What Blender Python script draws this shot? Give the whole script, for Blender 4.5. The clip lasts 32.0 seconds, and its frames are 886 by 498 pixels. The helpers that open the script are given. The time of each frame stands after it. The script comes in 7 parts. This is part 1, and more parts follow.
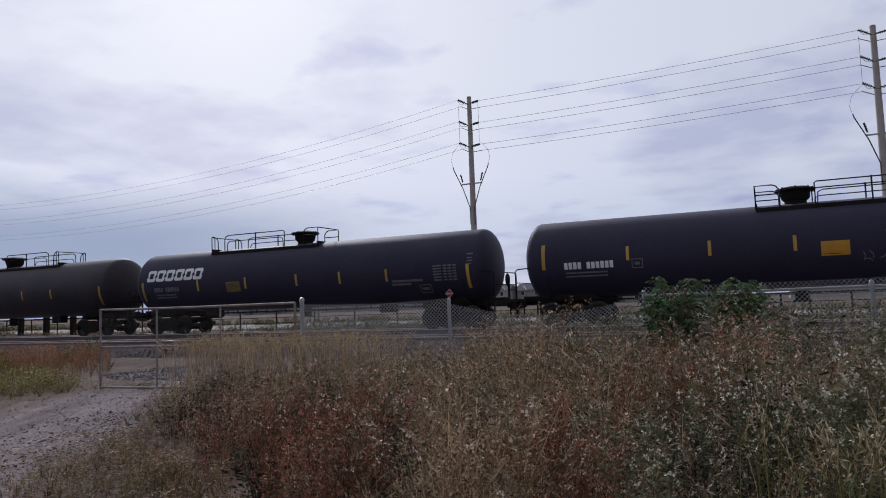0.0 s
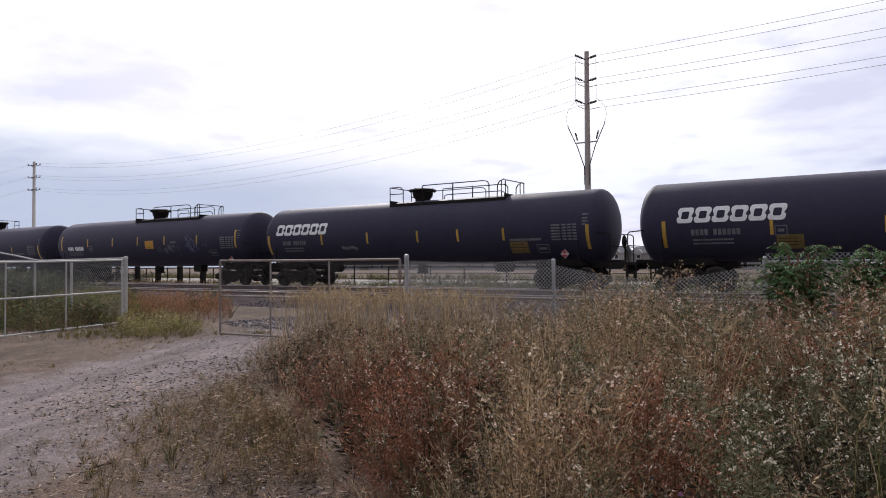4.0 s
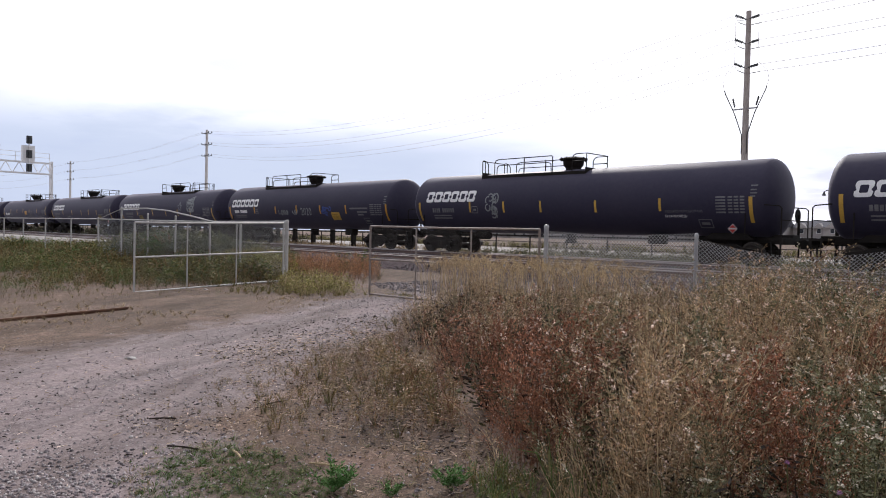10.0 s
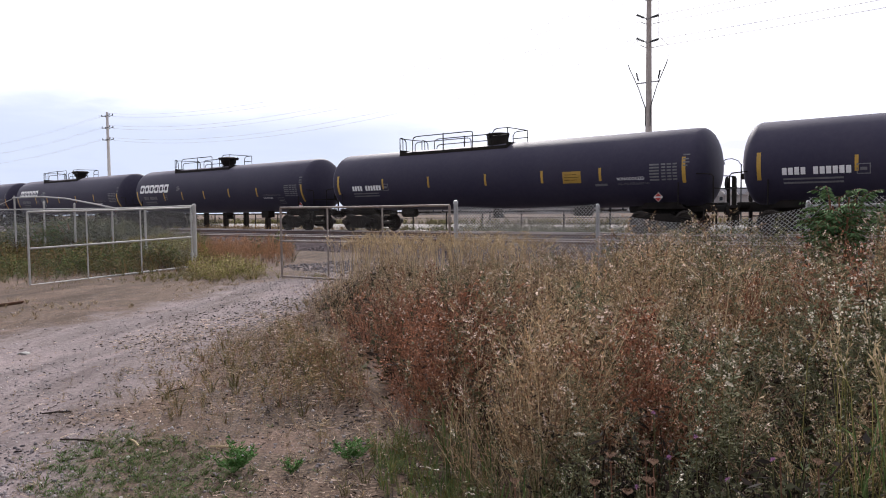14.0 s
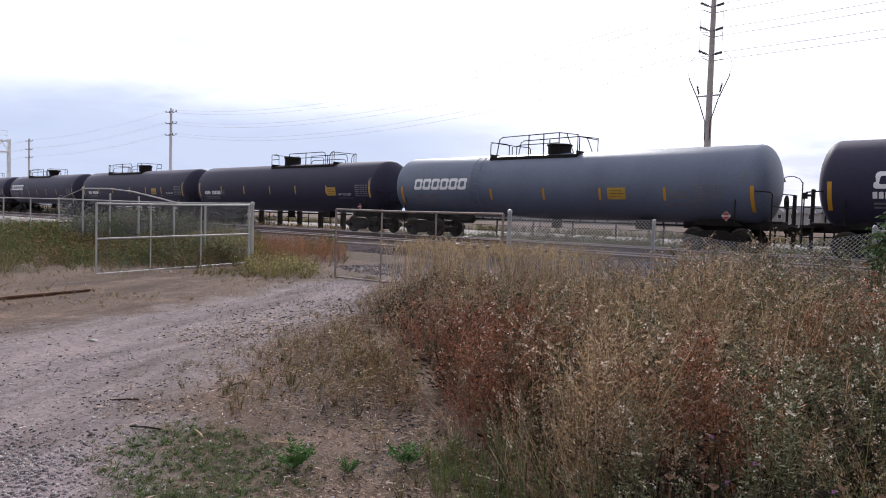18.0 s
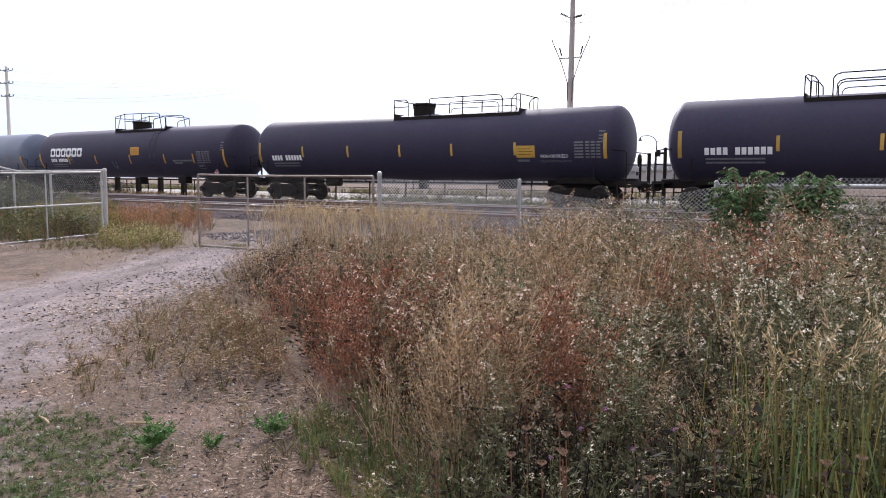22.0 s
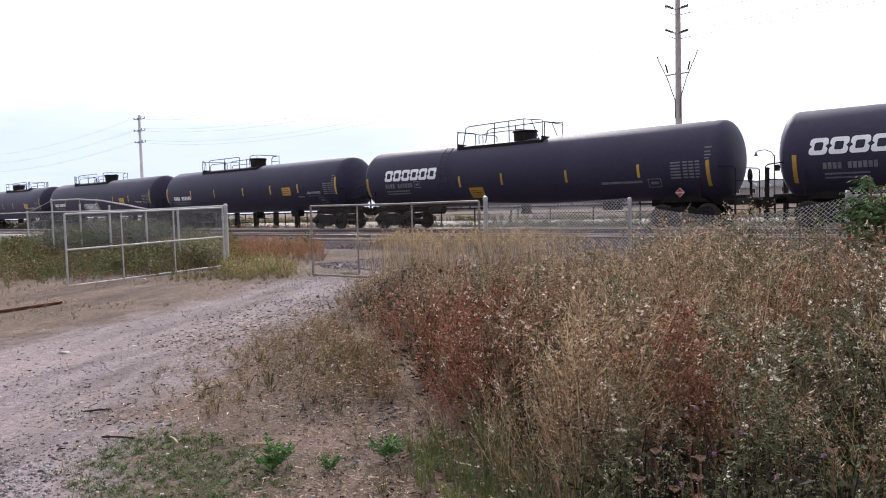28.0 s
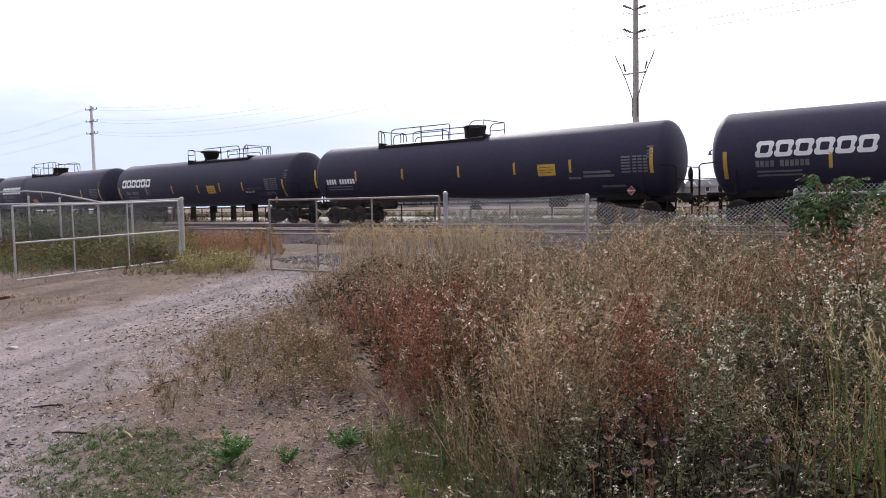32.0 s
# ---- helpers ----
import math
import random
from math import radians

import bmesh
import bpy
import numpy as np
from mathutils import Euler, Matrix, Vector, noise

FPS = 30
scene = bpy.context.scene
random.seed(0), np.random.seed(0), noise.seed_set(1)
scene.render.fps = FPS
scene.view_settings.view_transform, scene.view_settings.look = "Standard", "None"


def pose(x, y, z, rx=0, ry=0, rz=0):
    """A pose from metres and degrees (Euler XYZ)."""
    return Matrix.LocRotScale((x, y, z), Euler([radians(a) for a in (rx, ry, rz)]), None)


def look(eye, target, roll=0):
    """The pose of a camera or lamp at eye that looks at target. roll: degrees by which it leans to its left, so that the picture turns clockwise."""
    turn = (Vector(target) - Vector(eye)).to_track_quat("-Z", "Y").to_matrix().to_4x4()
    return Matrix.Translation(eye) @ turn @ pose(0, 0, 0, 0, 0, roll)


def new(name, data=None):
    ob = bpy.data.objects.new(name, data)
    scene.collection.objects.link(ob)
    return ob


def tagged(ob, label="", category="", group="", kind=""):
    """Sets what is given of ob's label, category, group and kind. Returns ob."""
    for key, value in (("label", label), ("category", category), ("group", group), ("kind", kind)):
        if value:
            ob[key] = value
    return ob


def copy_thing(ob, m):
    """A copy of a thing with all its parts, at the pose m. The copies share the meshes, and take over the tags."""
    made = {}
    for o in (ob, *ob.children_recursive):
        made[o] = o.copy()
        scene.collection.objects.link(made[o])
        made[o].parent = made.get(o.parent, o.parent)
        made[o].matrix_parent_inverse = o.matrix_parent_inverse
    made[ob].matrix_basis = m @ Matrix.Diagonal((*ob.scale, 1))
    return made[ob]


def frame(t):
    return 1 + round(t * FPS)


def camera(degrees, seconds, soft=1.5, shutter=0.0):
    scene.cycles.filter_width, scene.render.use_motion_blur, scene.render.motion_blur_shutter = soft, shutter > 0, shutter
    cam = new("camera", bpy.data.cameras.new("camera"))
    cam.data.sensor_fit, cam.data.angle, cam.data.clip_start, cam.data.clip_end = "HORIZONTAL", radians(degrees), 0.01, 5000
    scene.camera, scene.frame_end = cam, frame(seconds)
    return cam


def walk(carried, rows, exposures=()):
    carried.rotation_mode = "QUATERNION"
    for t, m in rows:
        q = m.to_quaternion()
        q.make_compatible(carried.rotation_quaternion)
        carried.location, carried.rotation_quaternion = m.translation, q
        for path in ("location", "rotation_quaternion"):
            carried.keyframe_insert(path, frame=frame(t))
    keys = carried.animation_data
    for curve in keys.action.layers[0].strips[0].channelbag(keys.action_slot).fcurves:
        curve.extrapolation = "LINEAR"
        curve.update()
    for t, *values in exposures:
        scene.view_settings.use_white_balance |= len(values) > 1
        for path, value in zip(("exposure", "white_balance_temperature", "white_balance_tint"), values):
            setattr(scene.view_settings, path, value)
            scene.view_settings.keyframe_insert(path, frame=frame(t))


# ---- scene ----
cam = camera(63.6, 32.0, soft=1.0)
# seconds, eye x, y, z, yaw, pitch, roll
PATH = [
    (0.0, -0.37, -0.02, 1.581, 24.69, 4.42, 2.06),
    (0.5, -0.19, -0.02, 1.587, 26.08, 5.84, 1.58),
    (1.0, -0.18, -0.00, 1.588, 28.93, 3.57, 2.25),
    (1.5, -0.31, 0.13, 1.583, 27.34, 3.29, 0.69),
    (2.0, -0.36, 0.16, 1.584, 26.32, 1.96, 1.10),
    (2.5, -0.35, 0.06, 1.571, 33.53, 1.86, 1.23),
    (4.5, -0.31, 0.27, 1.574, 33.04, 1.04, -0.22),
    (5.0, -0.27, 0.27, 1.585, 28.92, 0.06, 0.37),
    (5.5, -0.29, 0.25, 1.589, 27.98, 0.66, 1.01),
    (6.0, -0.31, 0.24, 1.597, 25.63, 0.41, 1.42),
    (6.5, -0.26, 0.19, 1.594, 28.28, 1.82, 1.44),
    (7.0, -0.20, 0.14, 1.619, 35.24, 2.76, -0.26),
    (7.5, -0.11, 0.21, 1.615, 40.67, -0.49, 0.71),
    (8.0, -0.12, 0.14, 1.601, 42.98, -1.14, 0.85),
    (8.5, -0.11, 0.14, 1.622, 46.61, -1.35, 0.50),
    (9.0, -0.11, 0.10, 1.606, 44.87, -1.24, -0.04),
    (9.5, -0.08, 0.07, 1.597, 45.43, -1.66, -0.83),
    (10.0, -0.04, -0.06, 1.610, 45.02, -1.34, -1.22),
    (10.5, -0.01, -0.17, 1.617, 45.51, -1.77, -0.39),
    (11.0, -0.02, -0.17, 1.614, 46.05, -1.01, -0.23),
    (11.5, -0.01, -0.16, 1.602, 46.58, -1.18, -0.62),
    (12.0, 0.01, -0.19, 1.598, 45.12, 0.97, -0.56),
    (12.5, 0.05, -0.15, 1.609, 43.12, 0.34, 0.34),
    (13.0, 0.09, -0.13, 1.596, 42.05, -1.84, 1.05),
    (13.5, 0.12, -0.07, 1.591, 40.32, -1.12, 0.15),
    (14.0, 0.15, -0.00, 1.600, 38.56, -3.07, 0.70),
    (14.5, 0.14, -0.02, 1.616, 39.24, -2.40, -0.02),
    (15.0, 0.13, -0.07, 1.636, 41.99, -1.22, -0.58),
    (15.5, 0.10, -0.09, 1.611, 44.36, -1.86, -1.05),
    (17.5, 0.16, -0.12, 1.644, 44.76, -2.59, -1.30),
    (18.0, 0.14, -0.13, 1.647, 42.52, -2.69, -1.68),
    (18.5, 0.12, -0.08, 1.623, 39.05, -2.13, -1.47),
    (19.0, 0.11, -0.04, 1.617, 37.00, -2.30, -0.25),
    (19.5, 0.11, -0.07, 1.614, 37.67, -2.58, -0.70),
    (20.0, 0.10, -0.05, 1.609, 36.85, -2.94, -0.85),
    (20.5, 0.12, -0.04, 1.610, 35.45, -3.57, -0.69),
    (21.0, 0.13, -0.03, 1.613, 34.01, -4.88, -1.13),
    (21.5, 0.15, -0.03, 1.629, 32.74, -4.75, -1.00),
    (22.0, 0.17, -0.04, 1.646, 32.45, -5.50, -0.54),
    (22.5, 0.18, -0.04, 1.628, 33.29, -4.73, -0.76),
    (23.0, 0.13, -0.07, 1.601, 37.70, -3.84, -1.58),
    (23.5, 0.11, -0.04, 1.585, 38.36, -2.23, -0.32),
    (24.0, 0.11, -0.03, 1.580, 37.56, -3.61, -0.33),
    (24.5, 0.09, -0.01, 1.592, 36.35, -4.50, -0.44),
    (25.0, 0.10, -0.01, 1.568, 36.23, -2.82, 0.73),
    (25.5, 0.11, -0.00, 1.578, 36.10, -3.38, 0.50),
    (27.5, 0.12, 0.01, 1.602, 38.44, -4.82, 0.65),
    (28.0, 0.10, -0.00, 1.590, 40.77, -3.28, 1.55),
    (28.5, 0.11, -0.01, 1.576, 42.54, -2.89, 1.78),
    (29.0, 0.10, -0.02, 1.577, 44.19, -4.15, 1.78),
    (29.5, 0.09, 0.00, 1.568, 44.13, -3.67, 1.98),
    (30.0, 0.10, -0.02, 1.572, 43.01, -3.93, 1.93),
    (30.5, 0.13, -0.06, 1.578, 42.25, -2.37, 2.33),
    (31.0, 0.12, -0.03, 1.592, 40.46, -3.47, 1.36),
    (31.5, 0.12, -0.01, 1.594, 38.22, -2.66, 1.21),
    (32.0, 0.12, -0.02, 1.574, 37.59, -3.69, 1.10),
]
EXPOSURES = [(0, -0.88, 5800, 13), (0.6, -1.06, 5800, 13), (1.2, -1.11, 5800, 13), (2.0, -0.78, 6000, 13), (2.5, -0.71, 6100, 13), (4.5, -0.21, 6300, 13), (5, -0.21, 6300, 13), (6, -0.41, 6250, 13), (7, -0.41, 6250, 13), (8, -0.46, 6150, 12), (9, -0.51, 6150, 12), (10, -0.02, 6300, 12), (11, -0.15, 6250, 12), (12.5, -0.22, 6250, 13), (13, -0.15, 6250, 13), (14, 0.17, 6350, 13), (18, 0.0, 6150, 13), (20, 0.26, 6150, 13), (22, 0.58, 6150, 14), (23, 0.35, 6150, 14), (25, 0.3, 6150, 14), (28, 0.4, 6200, 14), (31, 0.22, 6200, 14), (32, 0.28, 6200, 14)]
walk(cam, [(t, pose(x, y, z, 90 + pitch, roll, yaw)) for t, x, y, z, yaw, pitch, roll in PATH], EXPOSURES)

# ------------------------------------------------------------------ world and sun
SUN_EL, SUN_AZ = radians(32), radians(-42)      # azimuth from +y, clockwise


def make_world():
    w = bpy.data.worlds.new("overcast_sky")
    scene.world = w
    w.use_nodes = True
    nt = w.node_tree
    nt.nodes.clear()
    N, K = nt.nodes.new, nt.links.new
    out, bg = N("ShaderNodeOutputWorld"), N("ShaderNodeBackground")
    sky = N("ShaderNodeTexSky")
    sky.sky_type, sky.sun_disc, sky.sun_elevation, sky.sun_rotation = "NISHITA", False, SUN_EL, SUN_AZ
    sky.air_density, sky.dust_density = 1.0, 2.0
    co = N("ShaderNodeTexCoord")
    sep = N("ShaderNodeSeparateXYZ")
    K(co.outputs["Generated"], sep.inputs[0])
    # clouds lie on a flat layer overhead
    add = N("ShaderNodeMath"); add.operation = "ADD"; add.inputs[1].default_value = 0.12
    K(sep.outputs["Z"], add.inputs[0])
    mx = N("ShaderNodeMath"); mx.operation = "MAXIMUM"; mx.inputs[1].default_value = 0.05
    K(add.outputs[0], mx.inputs[0])
    div = N("ShaderNodeVectorMath"); div.operation = "DIVIDE"
    comb = N("ShaderNodeCombineXYZ")
    for i in range(3):
        K(mx.outputs[0], comb.inputs[i])
    K(co.outputs["Generated"], div.inputs[0])
    K(comb.outputs[0], div.inputs[1])
    n1 = N("ShaderNodeTexNoise")
    n1.inputs["Scale"].default_value, n1.inputs["Detail"].default_value, n1.inputs["Roughness"].default_value = 0.9, 7, 0.55
    K(div.outputs[0], n1.inputs["Vector"])
    r1 = N("ShaderNodeValToRGB")
    r1.color_ramp.elements[0].position, r1.color_ramp.elements[0].color = 0.36, (0.70, 0.70, 0.82, 1)
    r1.color_ramp.elements[1].position, r1.color_ramp.elements[1].color = 0.52, (1.0, 0.99, 1.0, 1)
    K(n1.outputs["Fac"], r1.inputs[0])
    # a bank of bluish cloud near the horizon
    r2 = N("ShaderNodeValToRGB")
    e = r2.color_ramp.elements
    e[0].position, e[0].color = 0.0, (0.84, 0.87, 0.95, 1)
    e[1].position, e[1].color = 0.30, (1, 1, 1, 1)
    m = e.new(0.10); m.color = (0.80, 0.84, 0.94, 1)
    m = e.new(0.17); m.color = (0.95, 0.96, 1.0, 1)
    K(sep.outputs["Z"], r2.inputs[0])
    mul = N("ShaderNodeMixRGB"); mul.blend_type = "MULTIPLY"; mul.inputs[0].default_value = 1
    # small bluish scraps of cloud
    n3 = N("ShaderNodeTexNoise")
    n3.inputs["Scale"].default_value, n3.inputs["Detail"].default_value, n3.inputs["Roughness"].default_value = 2.6, 6, 0.5
    K(div.outputs[0], n3.inputs["Vector"])
    r3 = N("ShaderNodeValToRGB")
    r3.color_ramp.elements[0].position, r3.color_ramp.elements[0].color = 0.29, (0.80, 0.81, 0.92, 1)
    r3.color_ramp.elements[1].position, r3.color_ramp.elements[1].color = 0.42, (1, 1, 1, 1)
    K(n3.outputs["Fac"], r3.inputs[0])
    scraps = N("ShaderNodeMixRGB"); scraps.blend_type = "MULTIPLY"; scraps.inputs[0].default_value = 1
    K(r1.outputs[0], scraps.inputs[1]); K(r3.outputs[0], scraps.inputs[2])
    K(scraps.outputs[0], mul.inputs[1]); K(r2.outputs[0], mul.inputs[2])
    # the veil is brightest round the hidden sun
    dot = N("ShaderNodeVectorMath"); dot.operation = "DOT_PRODUCT"
    dot.inputs[1].default_value = (math.sin(SUN_AZ) * math.cos(SUN_EL), math.cos(SUN_AZ) * math.cos(SUN_EL), math.sin(SUN_EL))
    K(co.outputs["Generated"], dot.inputs[0])
    mr = N("ShaderNodeMapRange")
    mr.inputs[1].default_value, mr.inputs[2].default_value, mr.inputs[3].default_value, mr.inputs[4].default_value = 0.2, 1.0, 1.08, 1.5
    K(dot.outputs["Value"], mr.inputs[0])
    away = N("ShaderNodeMapRange")
    away.inputs[1].default_value, away.inputs[2].default_value, away.inputs[3].default_value, away.inputs[4].default_value = -0.5, 0.35, 0.55, 1.0
    K(dot.outputs["Value"], away.inputs[0])
    lum = N("ShaderNodeMath"); lum.operation = "MULTIPLY"
    K(mr.outputs[0], lum.inputs[0]); K(away.outputs[0], lum.inputs[1])
    veil = N("ShaderNodeMixRGB"); veil.blend_type = "MULTIPLY"; veil.inputs[0].default_value = 1
    K(mul.outputs[0], veil.inputs[1]); K(lum.outputs[0], veil.inputs[2])
    dim = N("ShaderNodeMixRGB"); dim.blend_type = "MULTIPLY"; dim.inputs[0].default_value = 1
    dim.inputs[2].default_value = (0.10, 0.10, 0.10, 1)
    K(sky.outputs[0], dim.inputs[1])
    mix = N("ShaderNodeMixRGB"); mix.inputs[0].default_value = 0.85
    K(dim.outputs[0], mix.inputs[1]); K(veil.outputs[0], mix.inputs[2])
    # blue-grey cloud low in the west
    west = N("ShaderNodeMapRange"); west.interpolation_type = "SMOOTHSTEP"
    west.inputs[1].default_value, west.inputs[2].default_value, west.inputs[3].default_value, west.inputs[4].default_value = -0.40, -0.75, 0.0, 0.9
    K(sep.outputs["X"], west.inputs[0])
    ragged = N("ShaderNodeMath"); ragged.operation = "MULTIPLY_ADD"
    ragged.inputs[1].default_value = -0.12
    K(n1.outputs["Fac"], ragged.inputs[0]); K(sep.outputs["Z"], ragged.inputs[2])
    low = N("ShaderNodeMapRange"); low.interpolation_type = "SMOOTHSTEP"
    low.inputs[1].default_value, low.inputs[2].default_value, low.inputs[3].default_value, low.inputs[4].default_value = 0.04, 0.12, 1.0, 0.0
    K(ragged.outputs[0], low.inputs[0])
    bank = N("ShaderNodeMath"); bank.operation = "MULTIPLY"
    K(west.outputs[0], bank.inputs[0]); K(low.outputs[0], bank.inputs[1])
    cloud = N("ShaderNodeMixRGB"); cloud.inputs[2].default_value = (0.60, 0.68, 0.85, 1)
    K(bank.outputs[0], cloud.inputs[0]); K(mix.outputs[0], cloud.inputs[1])
    K(cloud.outputs[0], bg.inputs[0])
    bg.inputs[1].default_value = 1.0
    K(bg.outputs[0], out.inputs[0])


make_world()
sun = new("sun", bpy.data.lights.new("sun", "SUN"))
sun.data.energy, sun.data.angle, sun.data.color = 3.1, radians(6), (1.0, 0.95, 0.88)
sd = Vector((math.sin(SUN_AZ) * math.cos(SUN_EL), math.cos(SUN_AZ) * math.cos(SUN_EL), math.sin(SUN_EL)))
sun.matrix_world = look(sd * 200, (0, 0, 0))

# ------------------------------------------------------------------ materials


def mat(name, a, b=None, rough=0.6, metal=0.0, scale=3.0, fine=30.0, bump=0.1, island=0.0, rand=0.0, spec=0.5, lo=0.35, hi=0.65, thin=0.0, dist=0.01):
    """Two colours mixed by coarse and fine noise, with relief; island and rand vary the brightness from piece to piece."""
    m = bpy.data.materials.new(name)
    m.use_nodes = True
    nt = m.node_tree
    N, K = nt.nodes.new, nt.links.new
    p = nt.nodes["Principled BSDF"]
    p.inputs["Roughness"].default_value, p.inputs["Metallic"].default_value = rough, metal
    p.inputs["Specular IOR Level"].default_value = spec
    b = b or tuple(c * 0.72 for c in a)
    co = N("ShaderNodeTexCoord")
    n1, n2 = N("ShaderNodeTexNoise"), N("ShaderNodeTexNoise")
    n1.inputs["Scale"].default_value, n2.inputs["Scale"].default_value = scale, fine
    n1.inputs["Detail"].default_value, n2.inputs["Detail"].default_value = 4, 3
    K(co.outputs["Object"], n1.inputs["Vector"]); K(co.outputs["Object"], n2.inputs["Vector"])
    av = N("ShaderNodeMix"); av.inputs[0].default_value = 0.4
    K(n1.outputs["Fac"], av.inputs[2]); K(n2.outputs["Fac"], av.inputs[3])
    mr = N("ShaderNodeMapRange")
    mr.inputs[1].default_value, mr.inputs[2].default_value = lo, hi
    K(av.outputs[0], mr.inputs[0])
    mix = N("ShaderNodeMixRGB")
    mix.inputs[1].default_value, mix.inputs[2].default_value = (*a, 1), (*b, 1)
    K(mr.outputs[0], mix.inputs[0])
    last = mix.outputs[0]
    if island or rand:
        src = N("ShaderNodeNewGeometry").outputs["Random Per Island"] if island else N("ShaderNodeObjectInfo").outputs["Random"]
        amt = island or rand
        r = N("ShaderNodeMapRange")
        r.inputs[3].default_value, r.inputs[4].default_value = 1 - amt, 1 + amt
        K(src, r.inputs[0])
        mm = N("ShaderNodeMixRGB"); mm.blend_type = "MULTIPLY"; mm.inputs[0].default_value = 1
        K(last, mm.inputs[1]); K(r.outputs[0], mm.inputs[2])
        last = mm.outputs[0]
    K(last, p.inputs["Base Color"])
    if bump:
        bp = N("ShaderNodeBump")
        bp.inputs["Strength"].default_value, bp.inputs["Distance"].default_value = bump, dist
        K(n2.outputs["Fac"], bp.inputs["Height"])
        K(bp.outputs[0], p.inputs["Normal"])
    if thin:
        tr = N("ShaderNodeBsdfTranslucent")
        K(last, tr.inputs[0])
        ms = N("ShaderNodeMixShader"); ms.inputs[0].default_value = thin
        K(p.outputs[0], ms.inputs[1]); K(tr.outputs[0], ms.inputs[2])
        K(ms.outputs[0], nt.nodes["Material Output"].inputs[0])
    return m


BLACK = mat("black_tank_paint", (0.034, 0.031, 0.057), (0.046, 0.041, 0.066), rough=0.62, scale=0.5, fine=6, bump=0.02, spec=0.17)
GREYTANK = mat("grey_tank_paint", (0.135, 0.158, 0.222), (0.10, 0.118, 0.17), rough=0.45, scale=0.6, fine=9, bump=0.04)
BROWNTANK = mat("rust_dusted_tank_paint", (0.032, 0.027, 0.035), (0.056, 0.044, 0.046), rough=0.55, spec=0.22, scale=0.6, fine=9, bump=0.04)
# road dust on the paint shows at a slant
for m_ in (BLACK, BROWNTANK):
    b_ = m_.node_tree.nodes["Principled BSDF"]
    b_.inputs["Sheen Weight"].default_value, b_.inputs["Sheen Roughness"].default_value = 0.24, 0.35
    b_.inputs["Sheen Tint"].default_value = (0.74, 0.71, 0.82, 1)
GRIME = mat("grimy_black_steel", (0.014, 0.013, 0.012), (0.026, 0.021, 0.019), rough=0.75, scale=3, fine=25, bump=0.2, spec=0.12)
WHEELM = mat("worn_wheel_steel", (0.05, 0.042, 0.037), (0.03, 0.024, 0.02), rough=0.5, metal=0.6, scale=3, fine=20)
WHITEP = mat("white_stencil_paint", (0.88, 0.88, 0.88), (0.74, 0.74, 0.75), rough=0.6, scale=2, fine=20, bump=0)
FADED = mat("faded_stencil_paint", (0.20, 0.20, 0.21), (0.11, 0.11, 0.12), rough=0.7, scale=3, fine=18, bump=0)
SPRAY = mat("pale_spray_paint", (0.30, 0.32, 0.33), (0.16, 0.17, 0.18), rough=0.7, scale=3, fine=14, bump=0)
YELLOW = mat("yellow_reflector", (0.55, 0.33, 0.05), (0.40, 0.25, 0.05), rough=0.4, scale=3, fine=20, bump=0, rand=0.2)
DULLPANEL = mat("grimy_yellow_panel", (0.24, 0.17, 0.05), (0.14, 0.10, 0.04), rough=0.6, scale=3, fine=20, bump=0)
AMBER = mat("amber_panel_paint", (0.60, 0.30, 0.02), (0.5, 0.24, 0.02), rough=0.5, scale=3, fine=20, bump=0)
RED = mat("red_placard", (0.55, 0.05, 0.04), rough=0.5, bump=0)
GALV = mat("galvanised_steel", (0.42, 0.42, 0.43), (0.30, 0.30, 0.31), rough=0.45, metal=0.5, scale=4, fine=30, bump=0.05)
WIRE = mat("galvanised_wire", (0.45, 0.45, 0.46), (0.32, 0.32, 0.33), rough=0.5, metal=0.4, bump=0)
RUST = mat("rusty_steel", (0.16, 0.075, 0.04), (0.09, 0.045, 0.03), rough=0.85, scale=5, fine=40, bump=0.3)
RAILM = mat("rail_steel", (0.20, 0.13, 0.11), (0.12, 0.075, 0.065), rough=0.6, metal=0.3, scale=4, fine=30)
RAILTOP = mat("polished_rail_head", (0.66, 0.59, 0.57), (0.48, 0.42, 0.41), rough=0.45, metal=0.4, scale=2, fine=20, bump=0)
TIE = mat("weathered_tie_timber", (0.10, 0.07, 0.055), (0.05, 0.038, 0.03), rough=0.9, scale=4, fine=40, bump=0.4, rand=0.3)
BALLAST = mat("dark_ballast_stone", (0.12, 0.09, 0.095), (0.055, 0.04, 0.043), rough=0.95, spec=0.08, scale=6, fine=22, bump=1.0, dist=0.05)
PEBBLE = mat("ballast_stones", (0.15, 0.13, 0.135), (0.08, 0.07, 0.078), rough=0.95, scale=2, fine=30, bump=0.3, island=0.45)
PALEGRAVEL = mat("pale_gravel_stones", (0.40, 0.37, 0.36), (0.28, 0.25, 0.25), rough=0.95, scale=2, fine=40, bump=0.3, island=0.3)
GRAVEL = mat("grey_gravel_stones", (0.26, 0.225, 0.235), (0.155, 0.132, 0.138), rough=0.95, scale=2, fine=40, bump=0.3, island=0.4)
POLEW = mat("weathered_pole_timber", (0.52, 0.47, 0.44), (0.38, 0.33, 0.30), rough=0.9, scale=2, fine=30, bump=0.3)
# paler timber colour for the distant poles
FARPOLE = mat("pale_pole_timber", (0.74, 0.71, 0.69), (0.60, 0.57, 0.55), rough=0.9, scale=2, fine=30, bump=0.2)
INSUL = mat("dark_insulator", (0.06, 0.065, 0.07), rough=0.35, bump=0)
LINE = mat("aluminium_line", (0.5, 0.42, 0.43), rough=0.5, metal=0.3, bump=0)
